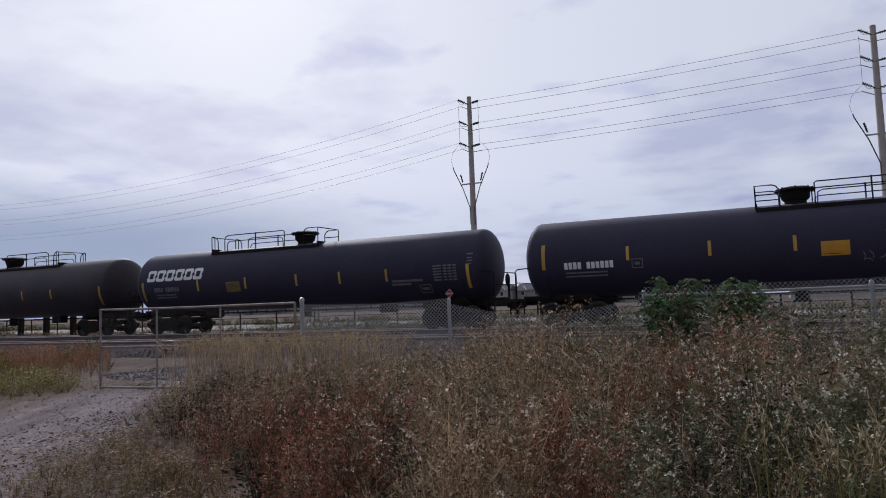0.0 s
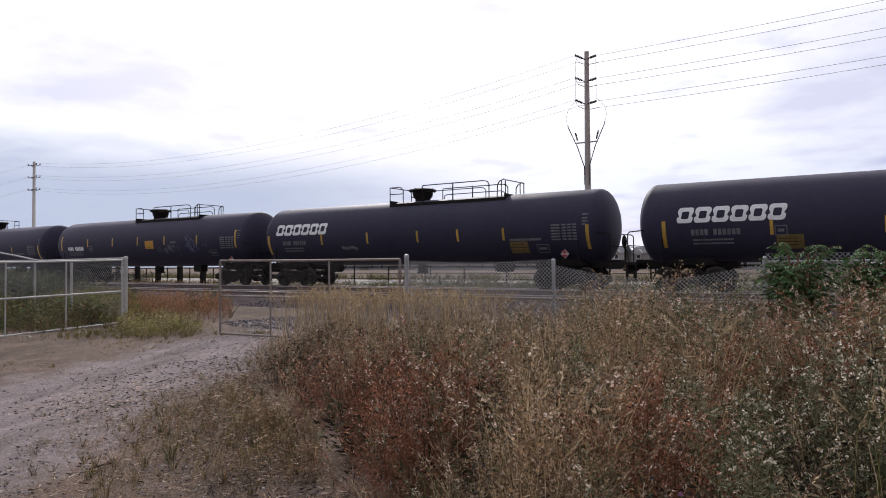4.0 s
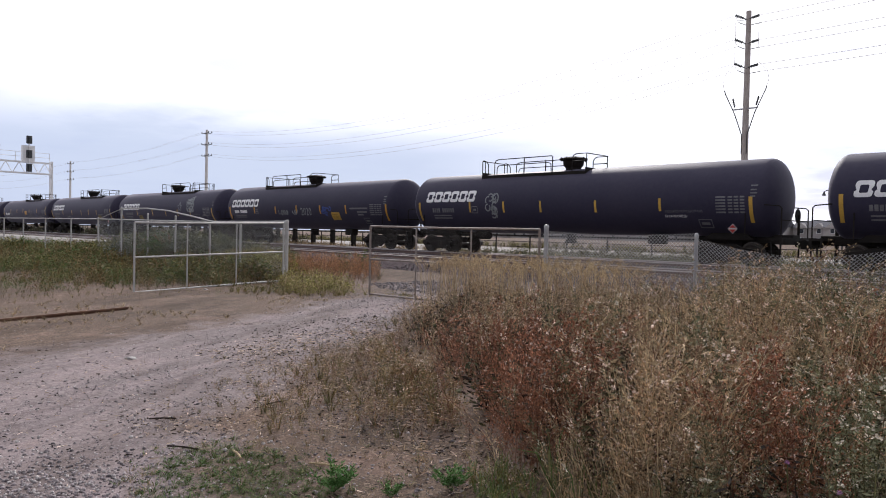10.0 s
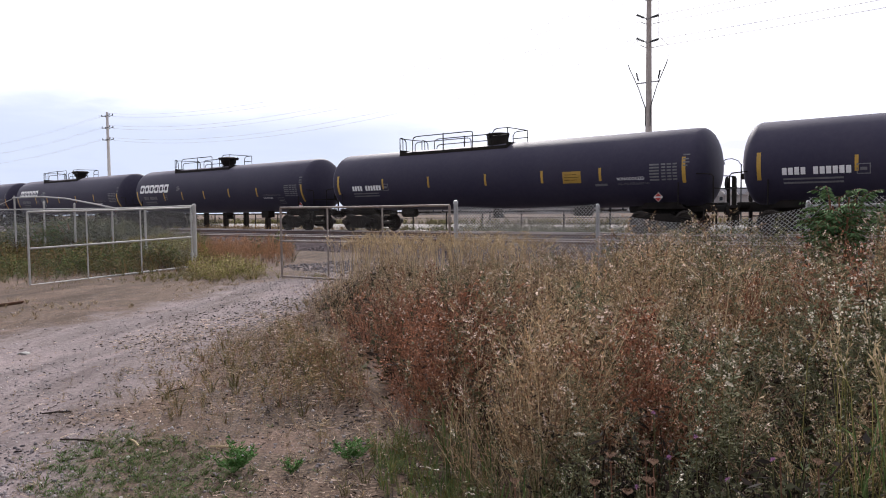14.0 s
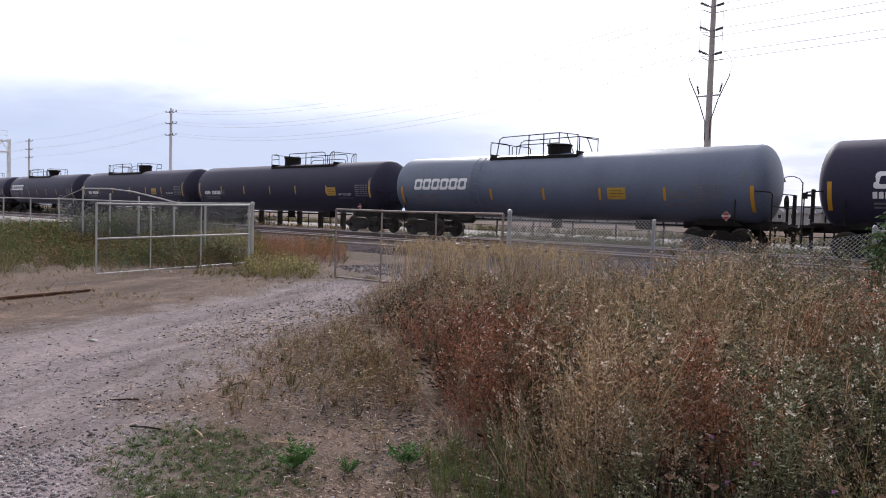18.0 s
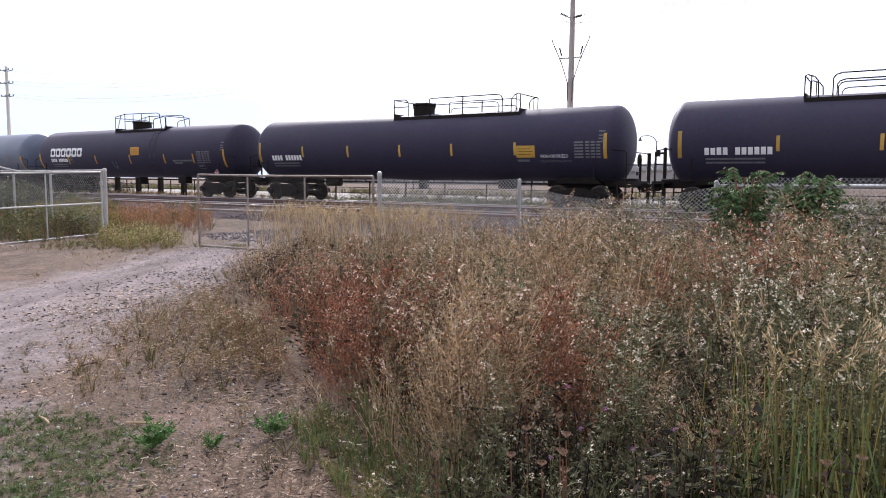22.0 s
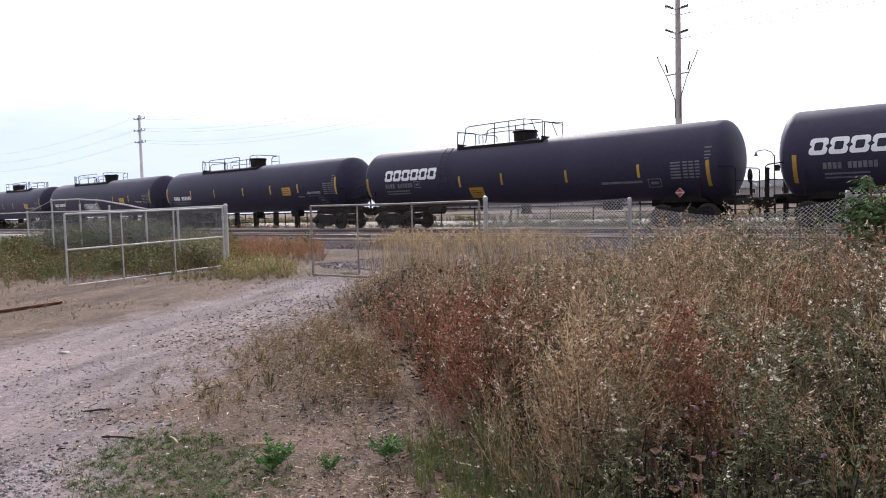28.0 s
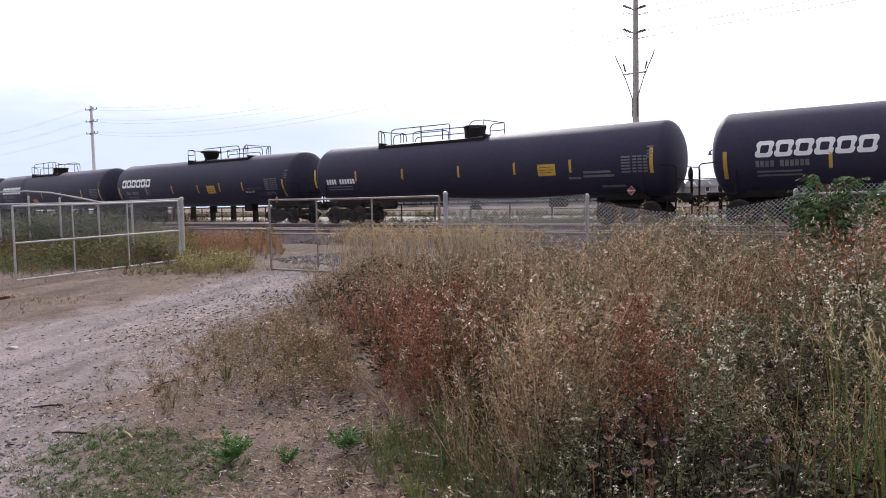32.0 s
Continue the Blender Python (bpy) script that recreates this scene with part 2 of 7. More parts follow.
CONC = mat("pale_concrete", (0.50, 0.49, 0.47), (0.40, 0.39, 0.38), rough=0.9, scale=1, fine=15, bump=0.2)

# ------------------------------------------------------------------ mesh helpers


def finish(name, bm, material, smooth=True):
    me = bpy.data.meshes.new(name)
    bm.to_mesh(me)
    bm.free()
    for k in material if isinstance(material, (list, tuple)) else (material,):
        me.materials.append(k)
    if smooth:
        me.polygons.foreach_set("use_smooth", [True] * len(me.polygons))
        me.set_sharp_from_angle(angle=radians(38))
    return me


def part(name, bm, material, parent=None, label="", m=None, smooth=True):
    """Links a bmesh, or a mesh that is shared, as one object under a thing or a part."""
    me = finish(name, bm, material, smooth) if isinstance(bm, bmesh.types.BMesh) else bm
    ob = new(name, me)
    ob.parent = parent
    if m is not None:
        ob.matrix_basis = m
    if label:
        ob["label"] = label
    return ob


def thing(name, m, label, category, group="", kind=""):
    ob = new(name)
    ob.empty_display_size = 0.2
    ob.matrix_basis = m
    return tagged(ob, label, category, group, kind)


def box(bm, x0, y0, z0, x1, y1, z1, bevel=0.0):
    r = bmesh.ops.create_cube(bm, size=1, matrix=Matrix.Translation(((x0 + x1) / 2, (y0 + y1) / 2, (z0 + z1) / 2)) @ Matrix.Diagonal((x1 - x0, y1 - y0, z1 - z0, 1)))
    if bevel:
        vs = set(r["verts"])
        bmesh.ops.bevel(bm, geom=[e for e in bm.edges if e.verts[0] in vs], offset=bevel, segments=1, affect="EDGES")
    return bm


def rod(bm, a, b, r, r2=None, seg=8):
    a, b = Vector(a), Vector(b)
    d = b - a
    q = d.to_track_quat("Z", "Y").to_matrix().to_4x4()
    bmesh.ops.create_cone(bm, cap_ends=True, segments=seg, radius1=r, radius2=r if r2 is None else r2, depth=d.length,
                          matrix=Matrix.Translation((a + b) / 2) @ q)
    return bm


def pipe(bm, pts, r, seg=6):
    """A bent pipe through the points."""
    pts = [Vector(p) for p in pts]
    rings = []
    for i, p in enumerate(pts):
        d = (pts[min(i + 1, len(pts) - 1)] - pts[max(i - 1, 0)]).normalized()
        s = d.cross(Vector((0, 0, 1)))
        s = s.normalized() if s.length > 0.05 else Vector((0, 1, 0)).cross(d).normalized()
        u = s.cross(d)
        rings.append([bm.verts.new(p + r * (math.cos(k * math.tau / seg) * s + math.sin(k * math.tau / seg) * u)) for k in range(seg)])
    for a, b in zip(rings, rings[1:]):
        for k in range(seg):
            bm.faces.new((a[k], a[(k + 1) % seg], b[(k + 1) % seg], b[k]))
    bm.faces.new(rings[0][::-1]); bm.faces.new(rings[-1])
    return bm


def lathe(bm, prof, axis="Z", seg=32, m=Matrix()):
    """Turns (radius, height) pairs round the axis."""
    rings = []
    for r, h in prof:
        ring = []
        for k in range(seg):
            c, s = r * math.cos(k * math.tau / seg), r * math.sin(k * math.tau / seg)
            v = (c, s, h) if axis == "Z" else (h, c, s) if axis == "X" else (c, h, s)
            ring.append(bm.verts.new(m @ Vector(v)))
        rings.append(ring)
    for a, b in zip(rings, rings[1:]):
        for k in range(seg):
            bm.faces.new((a[k], a[(k + 1) % seg], b[(k + 1) % seg], b[k]))
    bm.faces.new(rings[0][::-1]); bm.faces.new(rings[-1])
    bmesh.ops.recalc_face_normals(bm, faces=bm.faces)
    return bm


def extrude_poly(bm, pts, y0, y1):
    """A flat outline of (x, z) pairs given depth along y."""
    a = [bm.verts.new((x, y0, z)) for x, z in pts]
    b = [bm.verts.new((x, y1, z)) for x, z in pts]
    bm.faces.new(a); bm.faces.new(b[::-1])
    n = len(pts)
    for i in range(n):
        bm.faces.new((a[i], b[i], b[(i + 1) % n], a[(i + 1) % n]))
    bmesh.ops.recalc_face_normals(bm, faces=bm.faces)
    return bm


def stuff_mesh(name, verts, quads, mats, midx=None):
    """One mesh from arrays of corners and four-cornered faces."""
    me = bpy.data.meshes.new(name)
    n, q = len(verts), len(quads)
    me.vertices.add(n)
    me.vertices.foreach_set("co", np.ascontiguousarray(verts, dtype=np.float32).ravel())
    me.loops.add(q * 4)
    me.loops.foreach_set("vertex_index", np.ascontiguousarray(quads, dtype=np.int32).ravel())
    me.polygons.add(q)
    me.polygons.foreach_set("loop_start", np.arange(q, dtype=np.int32) * 4)
    if midx is not None:
        me.polygons.foreach_set("material_index", np.ascontiguousarray(midx, dtype=np.int32))
    for k in mats:
        me.materials.append(k)
    me.update(calc_edges=True)
    return me


def fbm(x, y, s, seed=0.0):
    """Smooth noise over the plan, about -1 to 1."""
    v = np.zeros_like(x)
    a = 1.0
    rg = np.random.default_rng(int(seed * 10) + 5)
    for o in range(4):
        for _ in range(3):
            th, ph = rg.uniform(0, 6.283, 2)
            v += a * np.sin((x * np.cos(th) + y * np.sin(th)) * s * 2 ** o + ph) / 2.2
        a *= 0.55
    return v / 1.8


# ------------------------------------------------------------------ plan
TRACK_Y, RAIL_Z = 28.05, 0.56
NEAR_Y, NEAR_Z = 22.9, 0.50


def ground_z(x, y):
    """Height of the ground over the plan."""
    x, y = np.asarray(x, float), np.asarray(y, float)
    z = 0.03 * fbm(x, y, 0.5, 1) + 0.012 * fbm(x, y, 2.5, 2)
    z = z + 0.06 * np.clip((x + 5) / 5, 0, 1) * np.clip((y - 3) / 4, 0, 1)
    bank = np.clip((y - 17.5) / 2.5, 0, 1) * np.clip((33.5 - y) / 2.0, 0, 1)
    return z - 0.05 * bank


ROAD_R = [(1.0, -3.2), (2.0, -4.4), (2.75, -5.6), (3.8, -6.4), (5.3, -7.5), (7.0, -8.6), (10.6, -11.0), (14, -12.2), (17, -12.6)]
ROAD_L = [(1.0, -9.6), (2.5, -10.0), (4.5, -10.6), (6.3, -11.4), (7.7, -12.2), (9.8, -13.2), (12, -14.3), (14, -15), (17, -15.5)]


def road_mask(x, y):
    yr, xr = zip(*ROAD_R)
    yl, xl = zip(*ROAD_L)
    right = np.interp(y, yr, xr) + 0.35 * fbm(x, y, 1.5, 3)
    left = np.interp(y, yl, xl) + 0.5 * fbm(x, y, 1.2, 4)
    d = np.minimum(x - left, right - x)
    drive = np.clip(d / 1.6 + 0.5, 0, 1) * np.clip((18.5 - y) / 1.5, 0, 1)
    side = np.clip((y - 12.6 + 0.5 * fbm(x, y, 0.8, 6)) / 1.5, 0, 1) * np.clip((20.5 - y) / 1.0, 0, 1) * np.clip((x + 17.5) / 2, 0, 1) * np.clip((30 - x) / 5, 0, 1)
    return np.maximum(drive, side)


def make_ground():
    xs = np.concatenate([[-2500, -900, -400, -220, -140, -100], np.arange(-80, -24, 1.5), np.arange(-24, 8, 0.25), np.arange(8, 40, 2), [50, 80, 140, 260, 600, 2500]])
    ys = np.concatenate([[-2500, -600, -200, -80, -30, -12], np.arange(-6, 20, 0.25), np.arange(20, 60, 2), [70, 90, 130, 200, 350, 700, 1500, 2500]])
    X, Y = np.meshgrid(xs, ys)
    near = (np.abs(X) < 120) & (np.abs(Y) < 120)
    Z = np.where(near, ground_z(X, Y), 0.0)
    V = np.stack([X, Y, Z], -1).reshape(-1, 3)
    nx, ny = len(xs), len(ys)
    i = (np.arange(ny - 1)[:, None] * nx + np.arange(nx - 1)[None]).ravel()
    Q = np.stack([i, i + 1, i + 1 + nx, i + nx], 1)
    me = stuff_mesh("ground", V, Q, [])
    me.polygons.foreach_set("use_smooth", [True] * len(Q))
    at = me.attributes.new("road", "FLOAT", "POINT")
    at.data.foreach_set("value", road_mask(V[:, 0], V[:, 1]).astype(np.float32))
    # material: dirt and thatch, with gravel where the track runs
    m = bpy.data.materials.new("dirt_and_gravel")
    m.use_nodes = True
    nt = m.node_tree
    N, K = nt.nodes.new, nt.links.new
    p = nt.nodes["Principled BSDF"]
    p.inputs["Roughness"].default_value = 0.95
    p.inputs["Specular IOR Level"].default_value = 0.2
    co = N("ShaderNodeTexCoord")

    def noise_at(s, d=4, r=0.5):
        n = N("ShaderNodeTexNoise")
        n.inputs["Roughness"].default_value = r
        n.inputs["Scale"].default_value, n.inputs["Detail"].default_value = s, d
        K(co.outputs["Object"], n.inputs["Vector"])
        return n.outputs["Fac"]

    def ramp(fac, *stops):
        r = N("ShaderNodeValToRGB")
        e = r.color_ramp.elements
        e[0].position, e[0].color = stops[0][0], (*stops[0][1], 1)
        e[1].position, e[1].color = stops[-1][0], (*stops[-1][1], 1)
        for q, c in stops[1:-1]:
            k = e.new(q); k.color = (*c, 1)
        K(fac, r.inputs[0])
        return r.outputs[0]

    def mixed(fac, a, b):
        x = N("ShaderNodeMixRGB")
        K(fac, x.inputs[0]); K(a, x.inputs[1]); K(b, x.inputs[2])
        return x.outputs[0]

    def pieces(s):
        v = N("ShaderNodeTexVoronoi")
        v.inputs["Scale"].default_value = s
        K(co.outputs["Object"], v.inputs["Vector"])
        bw = N("ShaderNodeSeparateColor")
        K(v.outputs["Color"], bw.inputs[0])
        return bw.outputs[0], v.outputs["Distance"]

    # wheel-worn streaks along the drive
    along, across = N("ShaderNodeVectorMath"), N("ShaderNodeVectorMath")
    along.operation = across.operation = "DOT_PRODUCT"
    along.inputs[1].default_value, across.inputs[1].default_value = (-0.54 * 0.2, 0.84 * 0.2, 0), (0.84, 0.54, 0)
    lane = N("ShaderNodeCombineXYZ")
    for k, v in enumerate((along, across)):
        K(co.outputs["Object"], v.inputs[0]); K(v.outputs["Value"], lane.inputs[k])

    def streak(s, d=6, r=0.6):
        n = N("ShaderNodeTexNoise")
        n.inputs["Scale"].default_value, n.inputs["Detail"].default_value, n.inputs["Roughness"].default_value = s, d, r
        K(lane.outputs[0], n.inputs["Vector"])
        return n.outputs["Fac"]

    small, big = pieces(75)[0], pieces(28)[0]
    soil = ramp(noise_at(1.1, 9, 0.68), (0.30, (0.042, 0.031, 0.022)), (0.44, (0.115, 0.074, 0.056)), (0.53, (0.08, 0.057, 0.04)), (0.62, (0.21, 0.136, 0.11)), (0.75, (0.12, 0.076, 0.058)))
    chaff = ramp(small, (0.05, (0.028, 0.022, 0.018)), (0.5, (0.12, 0.085, 0.064)), (0.8, (0.21, 0.15, 0.115)), (1.0, (0.36, 0.28, 0.22)))
    soil = mixed(noise_at(6, 7, 0.7), soil, chaff)
    grit = ramp(small, (0.0, (0.058, 0.052, 0.056)), (0.45, (0.172, 0.145, 0.153)), (0.85, (0.262, 0.221, 0.23)), (1.0, (0.43, 0.38, 0.385)))
    lumps = ramp(big, (0.0, (0.055, 0.048, 0.05)), (0.5, (0.175, 0.157, 0.158)), (1.0, (0.34, 0.31, 0.305)))
    worn = ramp(streak(1.3, 8, 0.66), (0.34, (0.13, 0.10, 0.097)), (0.46, (0.232, 0.19, 0.196)), (0.55, (0.29, 0.235, 0.235)), (0.68, (0.18, 0.134, 0.124)))
    gravel = mixed(noise_at(2.4, 8, 0.7), mixed(noise_at(9, 6, 0.65), grit, lumps), worn)
    a = N("ShaderNodeAttribute"); a.attribute_name = "road"
    add = N("ShaderNodeMath"); add.operation = "ADD"
    K(a.outputs["Fac"], add.inputs[0])
    sh = N("ShaderNodeMapRange")
    sh.inputs[1].default_value, sh.inputs[2].default_value, sh.inputs[3].default_value, sh.inputs[4].default_value = 0.25, 0.75, -0.6, 0.6
    K(noise_at(1.7, 10, 0.72), sh.inputs[0]); K(sh.outputs[0], add.inputs[1])
    st = N("ShaderNodeMapRange")
    st.inputs[1].default_value, st.inputs[2].default_value = 0.15, 0.85
    K(add.outputs[0], st.inputs[0])
    both = mixed(st.outputs[0], soil, gravel)
    blot = ramp(streak(0.9, 10, 0.75), (0.36, (0.55, 0.51, 0.48)), (0.5, (1.0, 0.97, 0.95)), (0.62, (1.2, 1.14, 1.11)))
    mm = N("ShaderNodeMixRGB"); mm.blend_type = "MULTIPLY"; mm.inputs[0].default_value = 1
    K(both, mm.inputs[1]); K(blot, mm.inputs[2])
    K(mm.outputs[0], p.inputs["Base Color"])
    hs = N("ShaderNodeMath"); hs.operation = "ADD"
    K(small, hs.inputs[0]); K(noise_at(12, 8, 0.7), hs.inputs[1])
    bp = N("ShaderNodeBump"); bp.inputs["Strength"].default_value, bp.inputs["Distance"].default_value = 0.7, 0.02
    K(hs.outputs[0], bp.inputs["Height"]); K(bp.outputs[0], p.inputs["Normal"])
    me.materials.append(m)
    return tagged(new("ground", me), "trodden dirt and grey gravel with patches of thatch", "ground", kind="structure")


make_ground()


def make_track(name, yc, zc, label):
    """Ballast, ties and two rails along x."""
    t = thing(name, pose(0, 0, 0), label, "railway track", kind="structure")
    x0, x1 = -420, 160
    bm = bmesh.new()
    sec = [(-3.2, -0.25), (-2.0, zc - 0.22), (-1.5, zc - 0.16), (1.5, zc - 0.16), (2.0, zc - 0.22), (3.2, -0.25)]
    xs = np.linspace(x0, x1, 200)
    rings = [[bm.verts.new((x, yc + y, z + 0.03 * math.sin(x * 1.3 + y * 3))) for y, z in sec] for x in xs]
    for a, b in zip(rings, rings[1:]):
        for k in range(len(sec) - 1):
            bm.faces.new((a[k], b[k], b[k + 1], a[k + 1]))
    part("ballast_bed", bm, BALLAST, t)
    for s in (-0.76, 0.76):
        bm = bmesh.new()
        pr = [(-0.07, -0.155), (0.07, -0.155), (0.07, -0.14), (0.012, -0.115), (0.012, -0.045), (0.037, -0.035), (0.037, -0.004), (-0.037, -0.004), (-0.037, -0.035), (-0.012, -0.045), (-0.012, -0.115), (-0.07, -0.14)]
        a = [bm.verts.new((x0, yc + s + y, zc + z)) for y, z in pr]
        b = [bm.verts.new((x1, yc + s + y, zc + z)) for y, z in pr]
        for i in range(len(pr)):
            bm.faces.new((a[i], a[(i + 1) % len(pr)], b[(i + 1) % len(pr)], b[i]))
        bmesh.ops.recalc_face_normals(bm, faces=bm.faces)
        rail = part("rail", bm, RAILM, t, smooth=False)
        bm = bmesh.new()
        box(bm, x0, yc + s - 0.039, zc - 0.036, x1, yc + s + 0.039, zc)
        part("rail_head", bm, RAILTOP, rail, "bright worn running surface", smooth=False)
    return t


near_track = make_track("railway_near", NEAR_Y, NEAR_Z, "empty railway track on dark ballast beside the train")
far_track = make_track("railway_main", TRACK_Y, RAIL_Z, "railway track on dark ballast that carries the train")

# ------------------------------------------------------------------ tank cars
R, ZC = 1.52, 2.60      # radius, height of the axis over the rail


def on_tank(x, z, lift=0.006):
    """A place on the near flank of the tank, at height z over the rail."""
    s = max(-0.98, min(0.98, (z - ZC) / R))
    c = math.sqrt(1 - s * s)
    return Vector((x, -(R + lift) * c, ZC + (R + lift) * s))


def patch(bm, x0, x1, z0, z1, lift=0.006, skew=0.0):
    """A thin painted or stuck-on panel that follows the tank's curve."""
    n = max(1, int((z1 - z0) / 0.12))
    rows = []
    for i in range(n + 1):
        z = z0 + (z1 - z0) * i / n
        rows.append((bm.verts.new(on_tank(x0 + skew * (z - z0), z, lift)), bm.verts.new(on_tank(x1 + skew * (z - z0), z, lift))))
    for a, b in zip(rows, rows[1:]):
        bm.faces.new((a[0], a[1], b[1], b[0]))
    return bm


def stroke(bm, pts, w=0.07, lift=0.008):
    """A sprayed line through (x, z) pairs."""
    prev = None
    for i, (x, z) in enumerate(pts):
        a, b = pts[max(i - 1, 0)], pts[min(i + 1, len(pts) - 1)]
        dx, dz = b[0] - a[0], b[1] - a[1]
        n = math.hypot(dx, dz) or 1
        px, pz = -dz / n * w / 2, dx / n * w / 2
        cur = (bm.verts.new(on_tank(x + px, z + pz, lift)), bm.verts.new(on_tank(x - px, z - pz, lift)))
        if prev:
            bm.faces.new((prev[0], prev[1], cur[1], cur[0]))
        prev = cur
    return bm


def loop(x, z, rx, rz, n=14, turn=1.0, start=0.0):
    return [(x + rx * math.cos(start + k / n * math.tau * turn), z + rz * math.sin(start + k / n * math.tau * turn)) for k in range(n + 1)]


LETTERS = {}


def lettering(words, width):
    """The words as flat outlines from 0 to width, and their height."""
    if words not in LETTERS:
        cu = bpy.data.curves.new("lettering", "FONT")
        cu.body, cu.resolution_u = words, 2
        ob = bpy.data.objects.new("lettering", cu)
        scene.collection.objects.link(ob)
        me = bpy.data.meshes.new_from_object(ob.evaluated_get(bpy.context.evaluated_depsgraph_get()))
        LETTERS[words] = ([tuple(v.co) for v in me.vertices], [tuple(f.vertices) for f in me.polygons])
        bpy.data.objects.remove(ob)
        bpy.data.curves.remove(cu)
        bpy.data.meshes.remove(me)
    vs, fs = LETTERS[words]
    x0, x1 = min(v[0] for v in vs), max(v[0] for v in vs)
    k = width / (x1 - x0)
    return [((v[0] - x0) * k, v[1] * k) for v in vs], fs


def letter_part(words, x0, x1, z, material, parent, squash=1.0):
    pts, fs = lettering(words, x1 - x0)
    bm = bmesh.new()
    vv = [bm.verts.new(on_tank(x0 + p[0], z + p[1] * squash, 0.007)) for p in pts]
    for f in fs:
        try:
            bm.faces.new([vv[i] for i in f])
        except ValueError:
            pass
    return part("lettering", bm, material, parent, "white stencilled words", smooth=False)


MESH = {}


def shared(key, build, material, smooth=True):
    if key not in MESH:
        bm = bmesh.new()
        build(bm)
        MESH[key] = finish(key, bm, material, smooth)
    return MESH[key]


def b_tank(half):
    def build(bm):
        prof = [(0.02, -half)]
        for k in range(1, 10):
            a = k / 9 * math.pi / 2
            prof.append((R * math.sin(a) ** 0.9, -half + 0.62 * (1 - math.cos(a))))
        for x in np.linspace(-half + 0.7, half - 0.7, 8)[1:-1]:
            prof.append((R, x))
        for k in range(9, 0, -1):
            a = k / 9 * math.pi / 2
            prof.append((R * math.sin(a) ** 0.9, half - 0.62 * (1 - math.cos(a))))
        prof.append((0.02, half))
        lathe(bm, prof, "X", 64, Matrix.Translation((0, 0, ZC)))
    return build


def b_bonnet_wide(bm):
    lathe(bm, [(0.34, -0.14), (0.36, 0.10), (0.46, 0.20), (0.50, 0.44), (0.66, 0.47), (0.66, 0.53), (0.52, 0.56), (0.42, 0.60), (0.05, 0.62)], "Z", 28)
    for k in range(8):
        a = k * math.tau / 8
        rod(bm, (0.57 * math.cos(a), 0.57 * math.sin(a), 0.40), (0.57 * math.cos(a), 0.57 * math.sin(a), 0.59), 0.03, seg=6)


def b_bonnet_plain(bm):
    lathe(bm, [(0.50, -0.14), (0.50, 0.42), (0.55, 0.44), (0.55, 0.50), (0.48, 0.53), (0.05, 0.55)], "Z", 28)
    for k in range(6):
        a = k * math.tau / 6 + 0.3
        rod(bm, (0.52 * math.cos(a), 0.52 * math.sin(a), 0.30), (0.52 * math.cos(a), 0.52 * math.sin(a), 0.54), 0.03, seg=6)


def b_bonnet_low(bm):
    lathe(bm, [(0.54, -0.14), (0.54, 0.34), (0.60, 0.36), (0.60, 0.41), (0.50, 0.44), (0.05, 0.46)], "Z", 28)


TOP = ZC + R - 0.20


def b_platform(x0, x1):
    def build(bm):
        for s in (-1, 1):
            ya, yb = sorted((s * 0.52, s * 0.88))
            box(bm, x0, ya, TOP - 0.05, x1, yb, TOP)
            box(bm, x0, s * 0.89 - 0.015, TOP - 0.10, x1, s * 0.89 + 0.015, TOP + 0.05)
            for i in range(7):
                x = x0 + 0.06 + (x1 - x0 - 0.12) * i / 6
                box(bm, x - 0.035, s * 0.86 - 0.02, TOP - 0.30, x + 0.035, s * 0.86 + 0.02, TOP - 0.04)
        for x in (x0 + 0.03, x1 - 0.03):
            box(bm, x - 0.03, -0.88, TOP - 0.02, x + 0.03, 0.88, TOP + 0.20)
    return build


